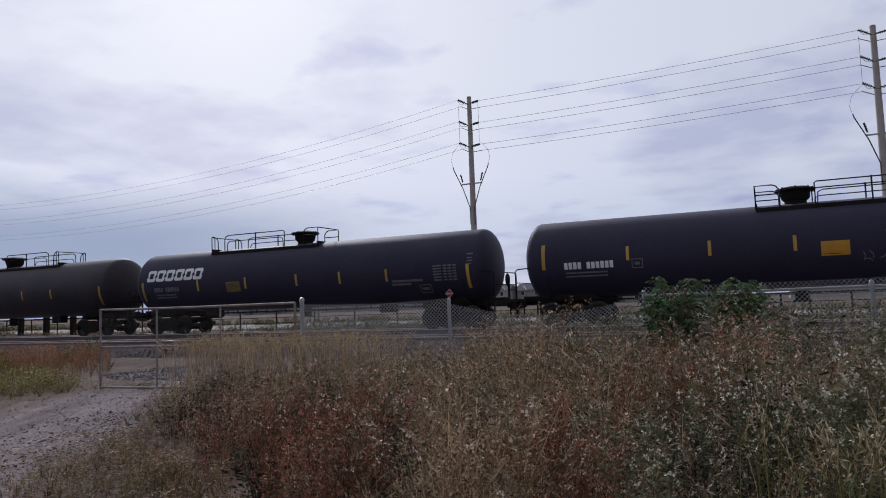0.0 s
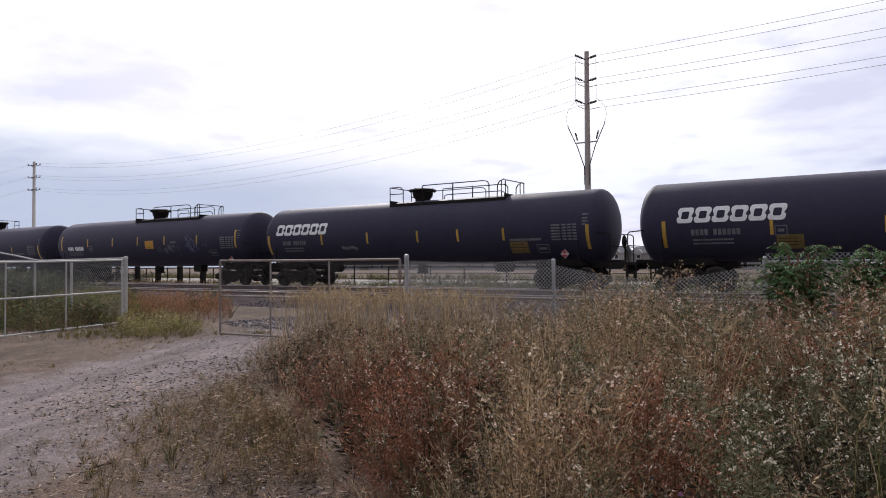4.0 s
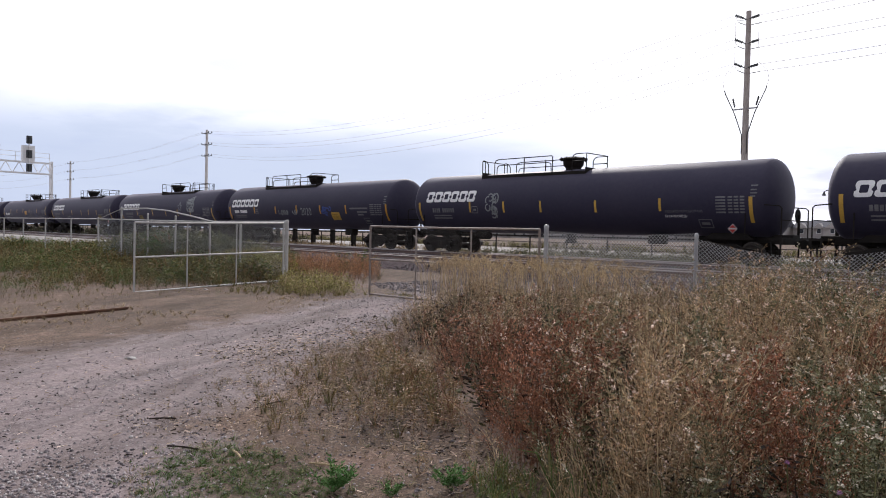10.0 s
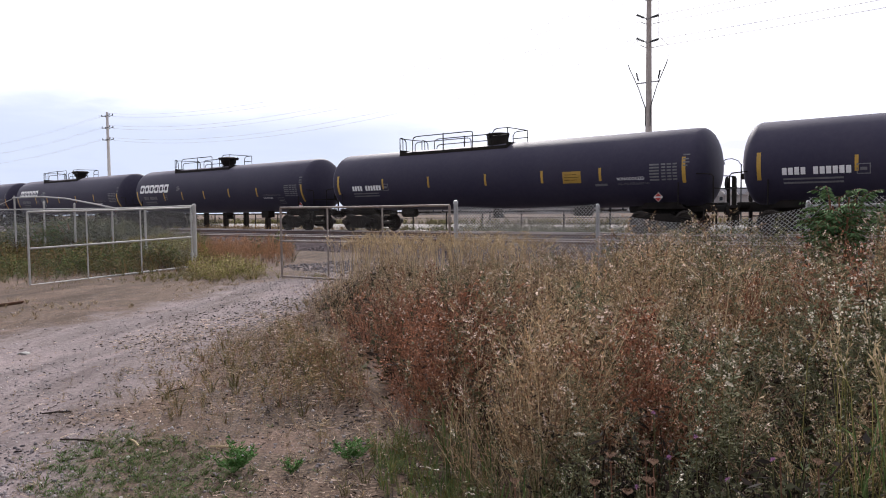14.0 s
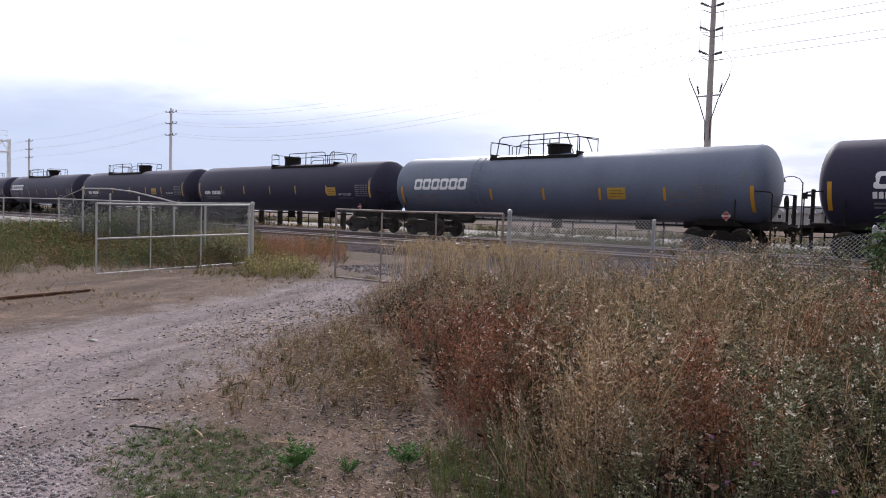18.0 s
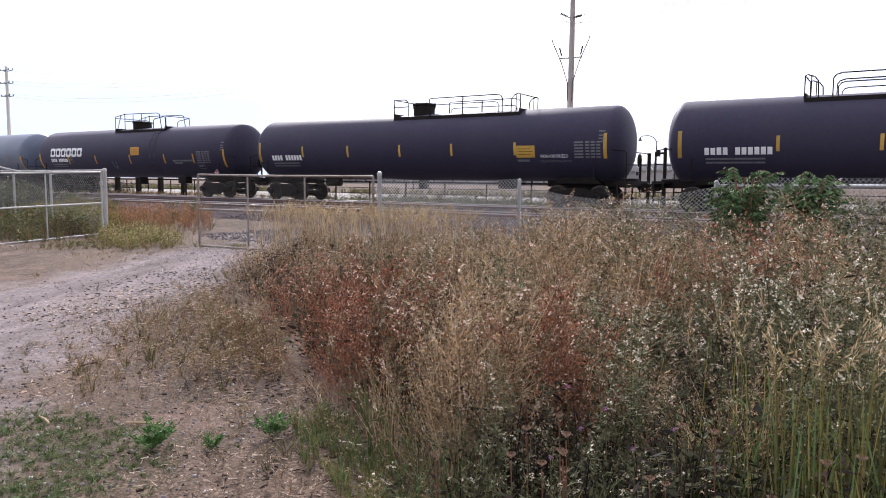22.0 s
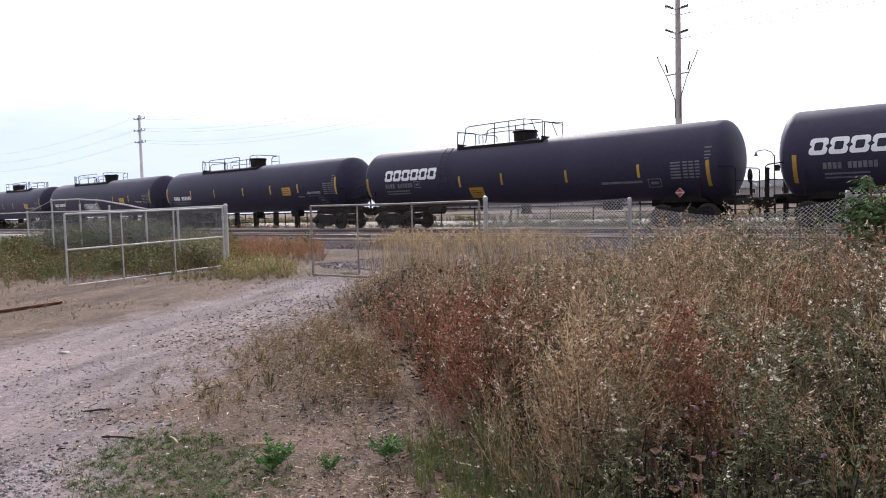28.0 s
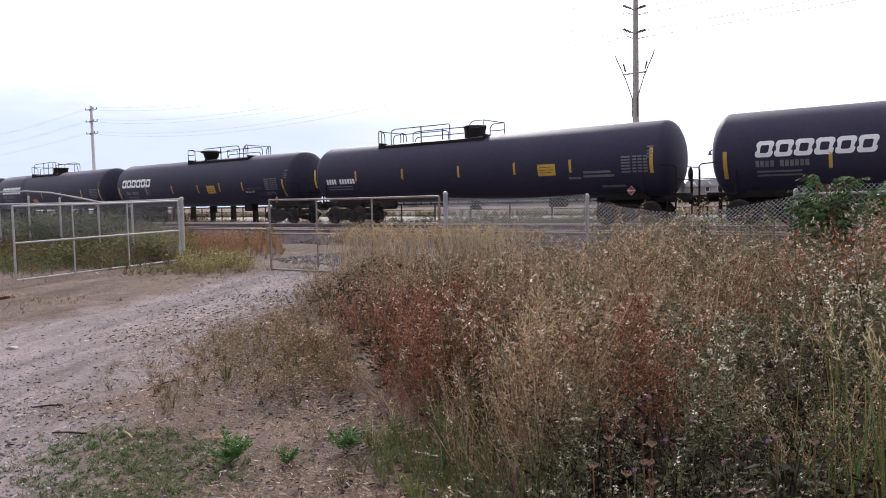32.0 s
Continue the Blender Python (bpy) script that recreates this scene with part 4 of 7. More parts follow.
CARS = [
    tank_car(0, 9.65, BROWNTANK, "dusty black tank car with white block logo", "wide", False, WIDE_S, W_TALL, (-8.1, -6.4, 2.2), (-8.5, -4.9, 2.85)),
    tank_car(1, 9.65, BROWNTANK, "dusty black tank car with white block logo", "wide", True, WIDE_S, W_TALL, (-8.1, -6.4, 2.2), (-8.5, -4.9, 2.85)),
    tank_car(2, 9.75, BLACK, LOGO_LABEL, "wide", False, WIDE_S, W_TALL, (-8.16, -6.52, 2.24), (-8.61, -4.97, 2.93), (-3.14, 2.21, YELLOW), (7.36, 8.44, 2.3),
             ((5.39, 6.84, 2.06, ""), (5.35, 6.27, 1.92, "")), ((6.91, 1.7),), (7.94, 1.45)),
    tank_car(3, 9.85, BLACK, "black tank car with orange panel and faint graffiti", "wide", True, ((-5.68, 2.64), (-2.85, 2.64), (-0.16, 2.64), (2.52, 2.63), (5.54, 2.61)),
             ((-8.87, 2.66), (8.84, 2.58)), (-8.09, -6.2, 2.29), None, (1.02, 2.4, AMBER), (7.54, 8.7, 2.37), ((3.1, 3.6, 2.5, ""),), ((-5.35, 2.26), (6.85, 1.84)), (8.19, 1.44)),
    tank_car(4, 9.55, BLACK, LOGO_LABEL, "wide", True, ((-5.14, 2.36), (-2.21, 2.36), (0.73, 2.35), (2.9, 2.34), (5.17, 2.33)), W_TALL, (-7.9, -6.24, 2.23), (-8.34, -4.78, 2.9),
             (5.83, 1.77, AMBER), (7.36, 8.49, 2.33), ((5.43, 6.89, 2.08, ""),), ((6.9, 1.71),), (7.84, 1.47)),
    tank_car(5, 10.05, BLACK, "black tank car with white block logo and sprayed star", "wide", True, ((-5.23, 2.27), (-1.9, 2.26), (0.79, 2.24), (3.1, 2.23), (5.41, 2.28)),
             ((-8.87, 2.12), (9.12, 2.06)), (-7.92, -6.22, 2.17), (-8.39, -4.73, 2.79), (-4.68, 1.78, YELLOW), (7.66, 8.79, 2.26), ((5.54, 7.1, 2.07, LPG), (5.52, 6.4, 1.91, NOD)),
             ((-4.94, 2.16), (6.98, 1.76)), (8.68, 1.45)),
    tank_car(6, 9.70, BLACK, "black tank car with white block logo and sprayed writing", "wide", False, ((-5.43, 2.37), (-2.66, 2.32), (-0.09, 2.36), (2.58, 2.33), (5.25, 2.31)),
             ((-8.91, 2.14), (9.04, 2.12)), (-8.24, -6.45, 2.26), (-8.6, -4.88, 2.85), (4.14, 1.92, YELLOW), (7.56, 8.67, 2.27),
             ((5.65, 7.37, 2.37, ""), (6.34, 7.27, 2.16, ""), (6.37, 6.9, 2.0, "")), ((-5.12, 2.25), (7.08, 1.64)), None, AMBER),
    tank_car(7, 9.75, BLACK, LOGO_LABEL, "wide", False, ((-5.2, 2.36), (-2.98, 2.34), (-0.75, 2.34), (2.22, 2.32), (5.26, 2.35)), W_TALL, (-7.94, -6.33, 2.21), (-8.38, -4.81, 2.91), None,
             (7.57, 8.71, 2.31), ((5.49, 7.04, 2.09, LPG), (5.46, 6.38, 1.9, NOD)), ((-4.88, 2.22), (7.08, 1.61)), (8.14, 1.42)),
    tank_car(8, 9.60, BLACK, LOGO_LABEL, "wide", False, ((-5.42, 2.21), (-3.2, 2.24), (-0.69, 2.25), (2.02, 2.3), (4.83, 2.28)), W_TALL, (-8.08, -6.36, 2.16), (-8.52, -4.82, 2.79), None,
             (7.41, 8.56, 2.29), ((5.4, 7.02, 2.08, LPG), (5.36, 6.25, 1.92, NOD)), ((-5.24, 2.18), (6.93, 1.75)), (8.52, 1.44)),
    tank_car(9, 10.18, BLACK, PLAIN_LABEL, "plain", False, PLAIN_S, P_TALL, (-8.28, -6.19, 2.25), None, (4.67, 2.35, YELLOW), (8.02, 9.13, 2.4),
             ((6.67, 7.8, 2.2, NOD), (6.7, 7.98, 2.02, LPG), (5.7, 6.24, 2.0, "")), ((-5.89, 2.26),), (8.27, 1.46)),
    tank_car(10, 10.1, BLACK, PLAIN_LABEL, "plain", True, PLAIN_SB, P_TALL, (-8.57, -6.43, 2.25), None, (5.96, 2.31, YELLOW), (8.1, 9.2, 2.35),
             ((6.58, 7.75, 2.13, NOD), (6.58, 7.9, 1.95, LPG)), ((-6.1, 2.24),), (8.27, 1.46)),
    tank_car(11, 9.75, GREYTANK, "grey-blue tank car with white block logo and low bonnet", "low", False, ((-2.83, 2.16), (0.18, 2.18), (3.04, 2.19), (5.93, 2.19)),
             ((-8.86, 2.08), (9.29, 2.01)), (-8.01, -6.23, 2.05), (-7.95, -4.32, 2.67), (3.82, 2.21, YELLOW), (7.1, 8.21, 2.25),
             ((6.01, 6.82, 2.26, ""), (5.99, 6.91, 2.08, ""), (5.93, 6.96, 1.77, "")), ((7.28, 1.78),), (8.28, 1.38), AMBER),
    tank_car(12, 9.75, BLACK, "black tank car with white block logo and side ladder", "low", True, ((-5.8, 2.17), (-2.81, 2.16), (0.74, 2.17), (4.01, 2.17), (6.58, 2.17)),
             ((-9.16, 2.13), (9.12, 2.17)), (-7.9, -5.94, 2.16), (-7.86, -4.19, 2.65), (1.3, 2.65, AMBER), (6.87, 7.99, 2.23), ((4.73, 6.48, 2.06, ""), (4.85, 5.55, 1.93, "")),
             ((-5.53, 2.19), (7.07, 1.77)), (8.19, 1.41), AMBER),
    tank_car(13, 9.95, BLACK, PLAIN_LABEL, "plain", True, PLAIN_SB, P_TALL, (-8.48, -6.4, 2.15), None, (5.98, 2.28, YELLOW), (8.09, 9.2, 2.31),
             ((6.65, 7.83, 2.08, NOD), (6.64, 7.96, 1.9, LPG), (5.58, 6.13, 1.92, ""))),
    tank_car(14, 9.98, BLACK, "black tank car with white sprayed bubble writing", "plain", False, PLAIN_S, P_TALL, (-8.46, -6.19, 2.2), None, (4.77, 2.28, YELLOW), (8.17, 9.26, 2.33),
             ((6.88, 8.01, 2.14, NOD), (6.87, 8.12, 1.95, LPG), (5.86, 6.4, 1.92, ""))),
    tank_car(15, 9.90, BLACK, PLAIN_LABEL, "plain", False, PLAIN_S, P_TALL, (-8.4, -6.13, 2.2), None, (4.84, 2.28, YELLOW), (8.26, 9.33, 2.31),
             ((6.79, 7.98, 2.12, NOD), (6.83, 8.12, 1.96, LPG), (5.87, 6.43, 1.92, "")), ((7.96, 1.68),)),
    tank_car(16, 9.82, BLACK, "black tank car with white block logo and low bonnet", "low", False, ((-2.84, 2.27), (-0.36, 2.28), (3.02, 2.24), (6.32, 2.28)), ((-9.19, 2.21), (9.07, 2.07)),
             (-7.89, -5.93, 2.23), (-7.87, -4.27, 2.75), (-1.94, 1.72, YELLOW), (7.63, 8.81, 2.22), ((4.64, 6.43, 1.86, ""),), ((-5.61, 2.25), (6.93, 1.79)), (7.88, 1.38)),
    tank_car(17, 9.80, BLACK, LOGO_LABEL, "wide", True, ((-5.52, 2.2), (-2.38, 2.2), (0.53, 2.19), (2.82, 2.23), (5.08, 2.22)), ((-9.05, 2.04), (8.76, 2.05)), (-8.19, -6.55, 2.1),
             (-8.59, -4.91, 2.75), (1.92, 2.12, YELLOW), (7.16, 8.29, 2.28), ((5.29, 6.86, 2.07, LPG), (5.25, 6.13, 1.9, NOD)), ((-5.3, 2.09),), (7.84, 1.4)),
    tank_car(18, 9.90, BLACK, PLAIN_LABEL, "plain", False, ((-6.48, 2.46), (-3.33, 2.45), (0.07, 2.43), (3.08, 2.43), (5.77, 2.42)), ((-9.53, 2.43), (9.21, 2.49)), (-8.69, -6.59, 2.23), None,
             (4.66, 2.31, YELLOW), (7.99, 9.09, 2.37), ((6.33, 7.53, 2.14, ""), (6.32, 7.66, 1.98, ""), (7.03, 8.04, 1.56, ""), (5.64, 6.21, 1.93, "")), (), (8.26, 1.36)),
    tank_car(19, 9.85, BLACK, LOGO_LABEL, "low", False, ((-5.75, 2.19), (-2.8, 2.19), (0.6, 2.19), (3.6, 2.19)), ((-9.12, 2.16), (9.1, 2.13)), (-8.11, -6.37, 2.16), (-8.1, -4.37, 2.66)),
]


def graffiti(k, name, lines, material, w=0.07, label="sprayed lines of graffiti"):
    bm = bmesh.new()
    for pts in lines:
        stroke(bm, pts, w)
    part(name, bm, material, CARS[k], label, smooth=False)


def star(x, z, r):
    return [(x + (r if i % 2 == 0 else r * 0.42) * math.sin(i * math.pi / 5), z + (r if i % 2 == 0 else r * 0.42) * math.cos(i * math.pi / 5)) for i in range(11)]


BLUEGREY = mat("blue_grey_spray", (0.17, 0.19, 0.30), (0.09, 0.10, 0.18), rough=0.7, bump=0)
BLUEP = mat("blue_spray_paint", (0.05, 0.09, 0.30), (0.03, 0.05, 0.2), rough=0.7, bump=0)


def tangle(x, z, rx, rz, n, seed):
    """Sprayed scrawl round a middle, as n short hooked lines."""
    q = random.Random(seed)
    out = []
    for _ in range(n):
        a, b = x + q.uniform(-rx, rx) * 0.8, z + q.uniform(-rz, rz) * 0.8
        out.append(loop(a, b, q.uniform(0.2, 0.5) * rx, q.uniform(0.2, 0.4) * rz, 9, q.uniform(0.4, 0.9), q.uniform(0, 6)))
    return out


def spikes(x, z, rx, rz, n, seed):
    """Short straight sprayed strokes crossing one another."""
    q = random.Random(seed)
    out = []
    for _ in range(n):
        a, b = x + q.gauss(0, 0.45) * rx, z + q.gauss(0, 0.42) * rz
        t = q.uniform(0.2, 2.9)
        out.append([(a, b), (a + math.cos(t) * 0.12, b + math.sin(t) * 0.14), (a + math.cos(t + 0.4) * 0.26, b + math.sin(t + 0.4) * 0.26)])
    return out


def scrawl(x0, x1, z, tall, n, seed):
    """A row of n sprayed squiggles that spell nothing."""
    q = random.Random(seed)
    out = []
    w = (x1 - x0) / n
    for i in range(n):
        c = x0 + (i + 0.5) * w
        out.append([(c + q.uniform(-0.45, 0.45) * w, z + q.uniform(-0.5, 0.5) * tall) for _ in range(4)])
        if q.random() < 0.5:
            out.append(loop(c, z, w * 0.36, tall * 0.4, 10))
    return out


graffiti(3, "graffiti", spikes(2.9, 2.02, 1.05, 0.2, 24, 1), FADED, 0.035)
graffiti(3, "graffiti_tangle", spikes(5.0, 2.15, 0.45, 0.62, 26, 2), BLUEGREY, 0.035, "blue-grey sprayed tangle of spikes")
graffiti(3, "graffiti_bars", [[(6.05, 2.3), (6.15, 1.6)], [(6.3, 2.3), (6.45, 1.85)]], FADED, 0.12)
graffiti(5, "graffiti_star", [star(3.57, 2.66, 0.42)], SPRAY, 0.07, "sprayed outline of a star")
graffiti(5, "graffiti_cloud", [loop(5.4, 2.8, 0.62, 0.5, 18), star(5.5, 2.75, 0.36)] + tangle(5.5, 2.82, 0.72, 0.6, 13, 3), SPRAY, 0.07, "sprayed cloud with a star in it")
graffiti(5, "graffiti_ring", [loop(7.8, 1.78, 0.42, 0.28, 16), [(7.6, 1.72), (7.7, 1.62), (7.9, 1.62), (8.0, 1.72)]], FADED, 0.06)
graffiti(6, "graffiti", scrawl(-2.3, -1.1, 2.16, 0.34, 4, 8), SPRAY, 0.055, "pale sprayed scrawl")
graffiti(6, "graffiti_scrawl", scrawl(-0.65, 0.2, 2.18, 0.36, 3, 9), SPRAY, 0.055, "pale sprayed scrawl")
letter_part("2020", 0.4, 1.6, 1.98, SPRAY, CARS[6], 1.1)
graffiti(6, "graffiti_blue", tangle(3.26, 2.2, 0.45, 0.28, 9, 5), BLUEP, 0.09, "blue sprayed scrawl")
graffiti(7, "graffiti_tangle", tangle(-3.73, 2.4, 0.36, 0.6, 16, 6), SPRAY, 0.06)
graffiti(8, "graffiti_tag", tangle(-3.58, 2.75, 0.28, 0.16, 6, 7), FADED, 0.05)
graffiti(12, "graffiti_hook", [[(-1.1, 2.05), (-1.12, 1.75), (-0.95, 1.62), (-0.8, 1.75), (-0.78, 2.0), (-0.76, 1.55)]], SPRAY, 0.05)
graffiti(14, "graffiti_piece", [loop(-2.1 + i * 0.44, 1.84 + 0.06 * (i % 2), 0.25, 0.30, 12, 1, i) for i in range(6)] + scrawl(-2.2, 0.25, 1.84, 0.45, 9, 11), WHITEP, 0.085, "white sprayed bubble shapes")
graffiti(17, "graffiti", scrawl(6.5, 8.0, 1.75, 0.22, 7, 12), FADED, 0.035)
graffiti(4, "pale_smear", [[(-3.9, 1.95), (-3.5, 1.9), (-3.2, 1.95), (-2.9, 1.85)]], FADED, 0.14, "pale smear of old paint")

# ------------------------------------------------------------------ fences and gates


def chain_link(bm, a, b, z0, z1, pitch=0.062, r=0.0023, sag=0.0):
    """Diagonal wires of a chain-link panel between two feet; z1 may sag in the middle."""
    a, b = Vector(a), Vector(b)
    L = (b - a).length
    d = (b - a) / L
    H = z1 - z0
    up = Vector((0, 0, 1))
    nrm = d.cross(up)

    def P(s, h):
        return a + d * s + up * (z0 + h * (1 - sag * math.sin(math.pi * s / L)))

    for sgn in (1, -1):
        n = int((L + H) / pitch)
        for i in range(n + 1):
            s0 = i * pitch - H if sgn > 0 else i * pitch
            p, q = (s0, 0.0), (s0 + H, H)
            if sgn < 0:
                p, q = (s0, 0.0), (s0 - H, H)
            # clip to the panel
            (sa, ha), (sb, hb) = p, q
            if max(sa, sb) < 0 or min(sa, sb) > L:
                continue
            def cut(s):
                return ha + (hb - ha) * (s - sa) / (sb - sa)
            if sa < 0: ha, sa = cut(0.0), 0.0
            if sa > L: ha, sa = cut(L), L
            if sb < 0: hb, sb = cut(0.0), 0.0
            if sb > L: hb, sb = cut(L), L
            A, B = P(sa, ha), P(sb, hb)
            w = (B - A).normalized().cross(nrm) * r
            o = nrm * r * sgn
            vs = [bm.verts.new(v) for v in (A - w + o, A + w + o, B + w + o, B - w + o, A - w - o, A + w - o, B + w - o, B - w - o)]
            bm.faces.new((vs[0], vs[1], vs[2], vs[3])); bm.faces.new((vs[7], vs[6], vs[5], vs[4]))
            bm.faces.new((vs[0], vs[3], vs[7], vs[4])); bm.faces.new((vs[1], vs[5], vs[6], vs[2]))
    return bm


def post(parent, x, y, h, r=0.03, m=None, name="post", lean=(0, 0)):
    bm = bmesh.new()
    g = float(ground_z(x, y)) - 0.1
    rod(bm, (x, y, g), (x + lean[0], y + lean[1], h - 0.03), r, seg=12)
    lathe(bm, [(r * 1.12, h - 0.05), (r * 1.15, h - 0.01), (r * 0.8, h + 0.02), (0.01, h + 0.03)], "Z", 12, Matrix.Translation((x + lean[0], y + lean[1], 0)))
    return part(name, bm, m or GALV, parent)


def rail_pipe(parent, pts, r=0.021, name="top_rail", m=None):
    bm = bmesh.new()
    pipe(bm, pts, r, 8)
    return part(name, bm, m or GALV, parent)


FY = 11.52
DULLWIRE = mat("dull_wire", (0.16, 0.15, 0.145), (0.10, 0.09, 0.085), rough=0.7, bump=0)
right_fence = thing("chain_link_fence", pose(0, 0, 0), "galvanised chain-link fence with round posts, half lost in weeds", "fence")
post(right_fence, -8.7, FY, 1.78, 0.045, name="terminal_post")
for x, h in ((-5.56, 1.66), (-2.2, 1.66), (0.9, 1.68), (4.0, 1.68), (7.1, 1.68)):
    post(right_fence, x, FY, h, 0.032)
rail_pipe(right_fence, [(-2.2, FY, 1.60), (0.9, FY, 1.62), (4.0, FY, 1.62), (7.1, FY, 1.62)])
for (xa, za), (xb, zb), sag in (((-8.66, 1.74), (-5.56, 1.62), 0.03), ((-5.56, 1.60), (-2.2, 1.58), 0.16), ((-2.2, 1.72), (0.9, 1.74), 0.0), ((0.9, 1.74), (4.0, 1.74), 0.0), ((4.0, 1.74), (7.1, 1.74), 0.0)):
    bm = bmesh.new()
    chain_link(bm, (xa, FY - 0.03, 0), (xb, FY - 0.03, 0), 0.12, (za + zb) / 2, pitch=0.068, r=0.0032, sag=sag)
    part("wire_mesh", bm, WIRE, right_fence, smooth=False)


def gate_leaf(label, a, b, za, zb, h, uprights, mesh_on, m, mid=0.87):
    """A leaf of pipe from its hinge a to its free end b; za, zb: its foot at each."""
    g = thing("gate_leaf", pose(0, 0, 0), label, "gate", "leaves of the drive gate")
    A, B = Vector((*a, za)), Vector((*b, zb))

    def P(k, z):
        p = A.lerp(B, k)
        return (p.x, p.y, p.z + z)

    for nm, z in (("top_rail", h), ("middle_rail", mid), ("bottom_rail", 0.02)):
        rail_pipe(g, [P(0, z), P(0.5, z - (0.012 if nm == "top_rail" else 0)), P(1, z)], 0.024, nm, m)
    for k in (0.0, 1.0):
        rail_pipe(g, [P(k, 0.02), P(k, h)], 0.026, "end_stile", m)
    for k in uprights:
        rail_pipe(g, [P(k, 0.02), P(k, h)], 0.019, "upright", m)
    if mesh_on:
        bm = bmesh.new()
        chain_link(bm, (A.x, A.y, 0), (B.x, B.y, 0), min(za, zb) + 0.03, min(za, zb) + h, 0.075, 0.0008)
        part("wire_mesh", bm, DULLWIRE, g, smooth=False)
    for z in (0.35, h - 0.3):
        bm = bmesh.new()
        p = P(0.0, z)
        rod(bm, (p[0], p[1], p[2] - 0.06), (p[0], p[1], p[2] + 0.06), 0.045, seg=10)
        part("hinge", bm, m, g)
    return g


GALVW = mat("chalky_galvanised_pipe", (0.52, 0.51, 0.50), (0.36, 0.35, 0.34), rough=0.6, metal=0.2, scale=5, fine=30, bump=0.05)
OLDPIPE = mat("rust_streaked_pipe", (0.34, 0.31, 0.29), (0.17, 0.12, 0.10), rough=0.7, metal=0.2, scale=4, fine=22, bump=0.1)
left_leaf = gate_leaf("galvanised pipe gate leaf swung open over the dirt", (-18.4, 11.6), (-17.58, 6.9), 0.06, -0.03, 1.72, (0.36, 0.69), True, GALVW)
right_leaf = gate_leaf("rust-streaked pipe gate leaf nearly closed across the drive", (-8.85, 11.50), (-13.58, 10.98), 0.04, 0.05, 1.67, (0.36, 0.69), True, OLDPIPE)
hinge_post = thing("gate_post", pose(0, 0, 0), "thick galvanised gate post beside the drive", "gate post")
post(hinge_post, -18.42, 11.72, 1.86, 0.055, GALVW)

left_fence = thing("bent_chain_link_fence", pose(0, 0, 0), "long chain-link fence with one bowed top rail", "fence")
LY = 11.75
for x, h in ((-21.2, 1.80), (-23.3, 1.80), (-26.0, 2.0), (-28.5, 2.1), (-31.2, 2.38), (-33.9, 1.92), (-37.5, 1.90), (-41.5, 1.90), (-45.5, 1.9), (-49.5, 1.9), (-53.5, 1.9)):
    post(left_fence, x, LY, h, 0.035, GALVW)
rail_pipe(left_fence, [(-18.42, LY, 1.83), (-23.3, LY, 1.80), (-33.9, LY, 1.88), (-45, LY, 1.90), (-53.5, LY, 1.92)], 0.026, m=GALVW)
rail_pipe(left_fence, [(-22.8, LY - 0.04, 1.78), (-24.2, LY - 0.04, 1.95), (-26.5, LY - 0.04, 2.20), (-28.5, LY - 0.04, 2.31), (-31.2, LY - 0.04, 2.33)], 0.028, "bowed_rail", GALVW)
rail_pipe(left_fence, [(-31.2, LY - 0.04, 2.30), (-33.9, LY - 0.04, 1.85)], 0.014, "brace_wire", GALVW)
bm = bmesh.new()
chain_link(bm, (-33.9, LY - 0.02, 0), (-18.45, LY - 0.02, 0), 0.05, 1.85, 0.10, 0.0015)
part("wire_mesh", bm, WIRE, left_fence, smooth=False)

# old rail left on the dirt
bm = bmesh.new()
ra, rb = Vector((-14.1, 5.4, -0.045)), Vector((-12.95, 1.9, -0.03))
d = (rb - ra).normalized()
sd2 = d.cross(Vector((0, 0, 1)))
prof = [(-0.06, -0.05), (0.06, -0.05), (0.06, -0.03), (0.012, -0.015), (0.012, 0.045), (0.035, 0.055), (0.035, 0.085), (-0.035, 0.085), (-0.035, 0.055), (-0.012, 0.045), (-0.012, -0.015), (-0.06, -0.03)]
va = [bm.verts.new(ra + sd2 * u + Vector((0, 0, w))) for u, w in prof]
vb = [bm.verts.new(rb + sd2 * u + Vector((0, 0, w))) for u, w in prof]
for i in range(len(prof)):
    bm.faces.new((va[i], va[(i + 1) % 12], vb[(i + 1) % 12], vb[i]))
bm.faces.new(va[::-1]); bm.faces.new(vb)
tagged(part("old_rail", bm, RUST, smooth=False), "rusty length of old rail lying in the dirt", "rail")

# ------------------------------------------------------------------ ties of the near track


def b_tie(bm):
    box(bm, -0.11, -1.3, -0.09, 0.11, 1.3, 0.09, 0.015)


tie_mesh = shared("tie", b_tie, TIE, False)
rt = random.Random(6)
for i in range(120):
    part("tie", tie_mesh, None, near_track, m=pose(-60 + i * 0.55, NEAR_Y + rt.uniform(-0.03, 0.03), NEAR_Z - 0.245 + rt.uniform(0, 0.015), 0, 0, rt.uniform(-1, 1)))

# ------------------------------------------------------------------ poles and lines
LEVELS = (15.25, 13.75, 12.25)


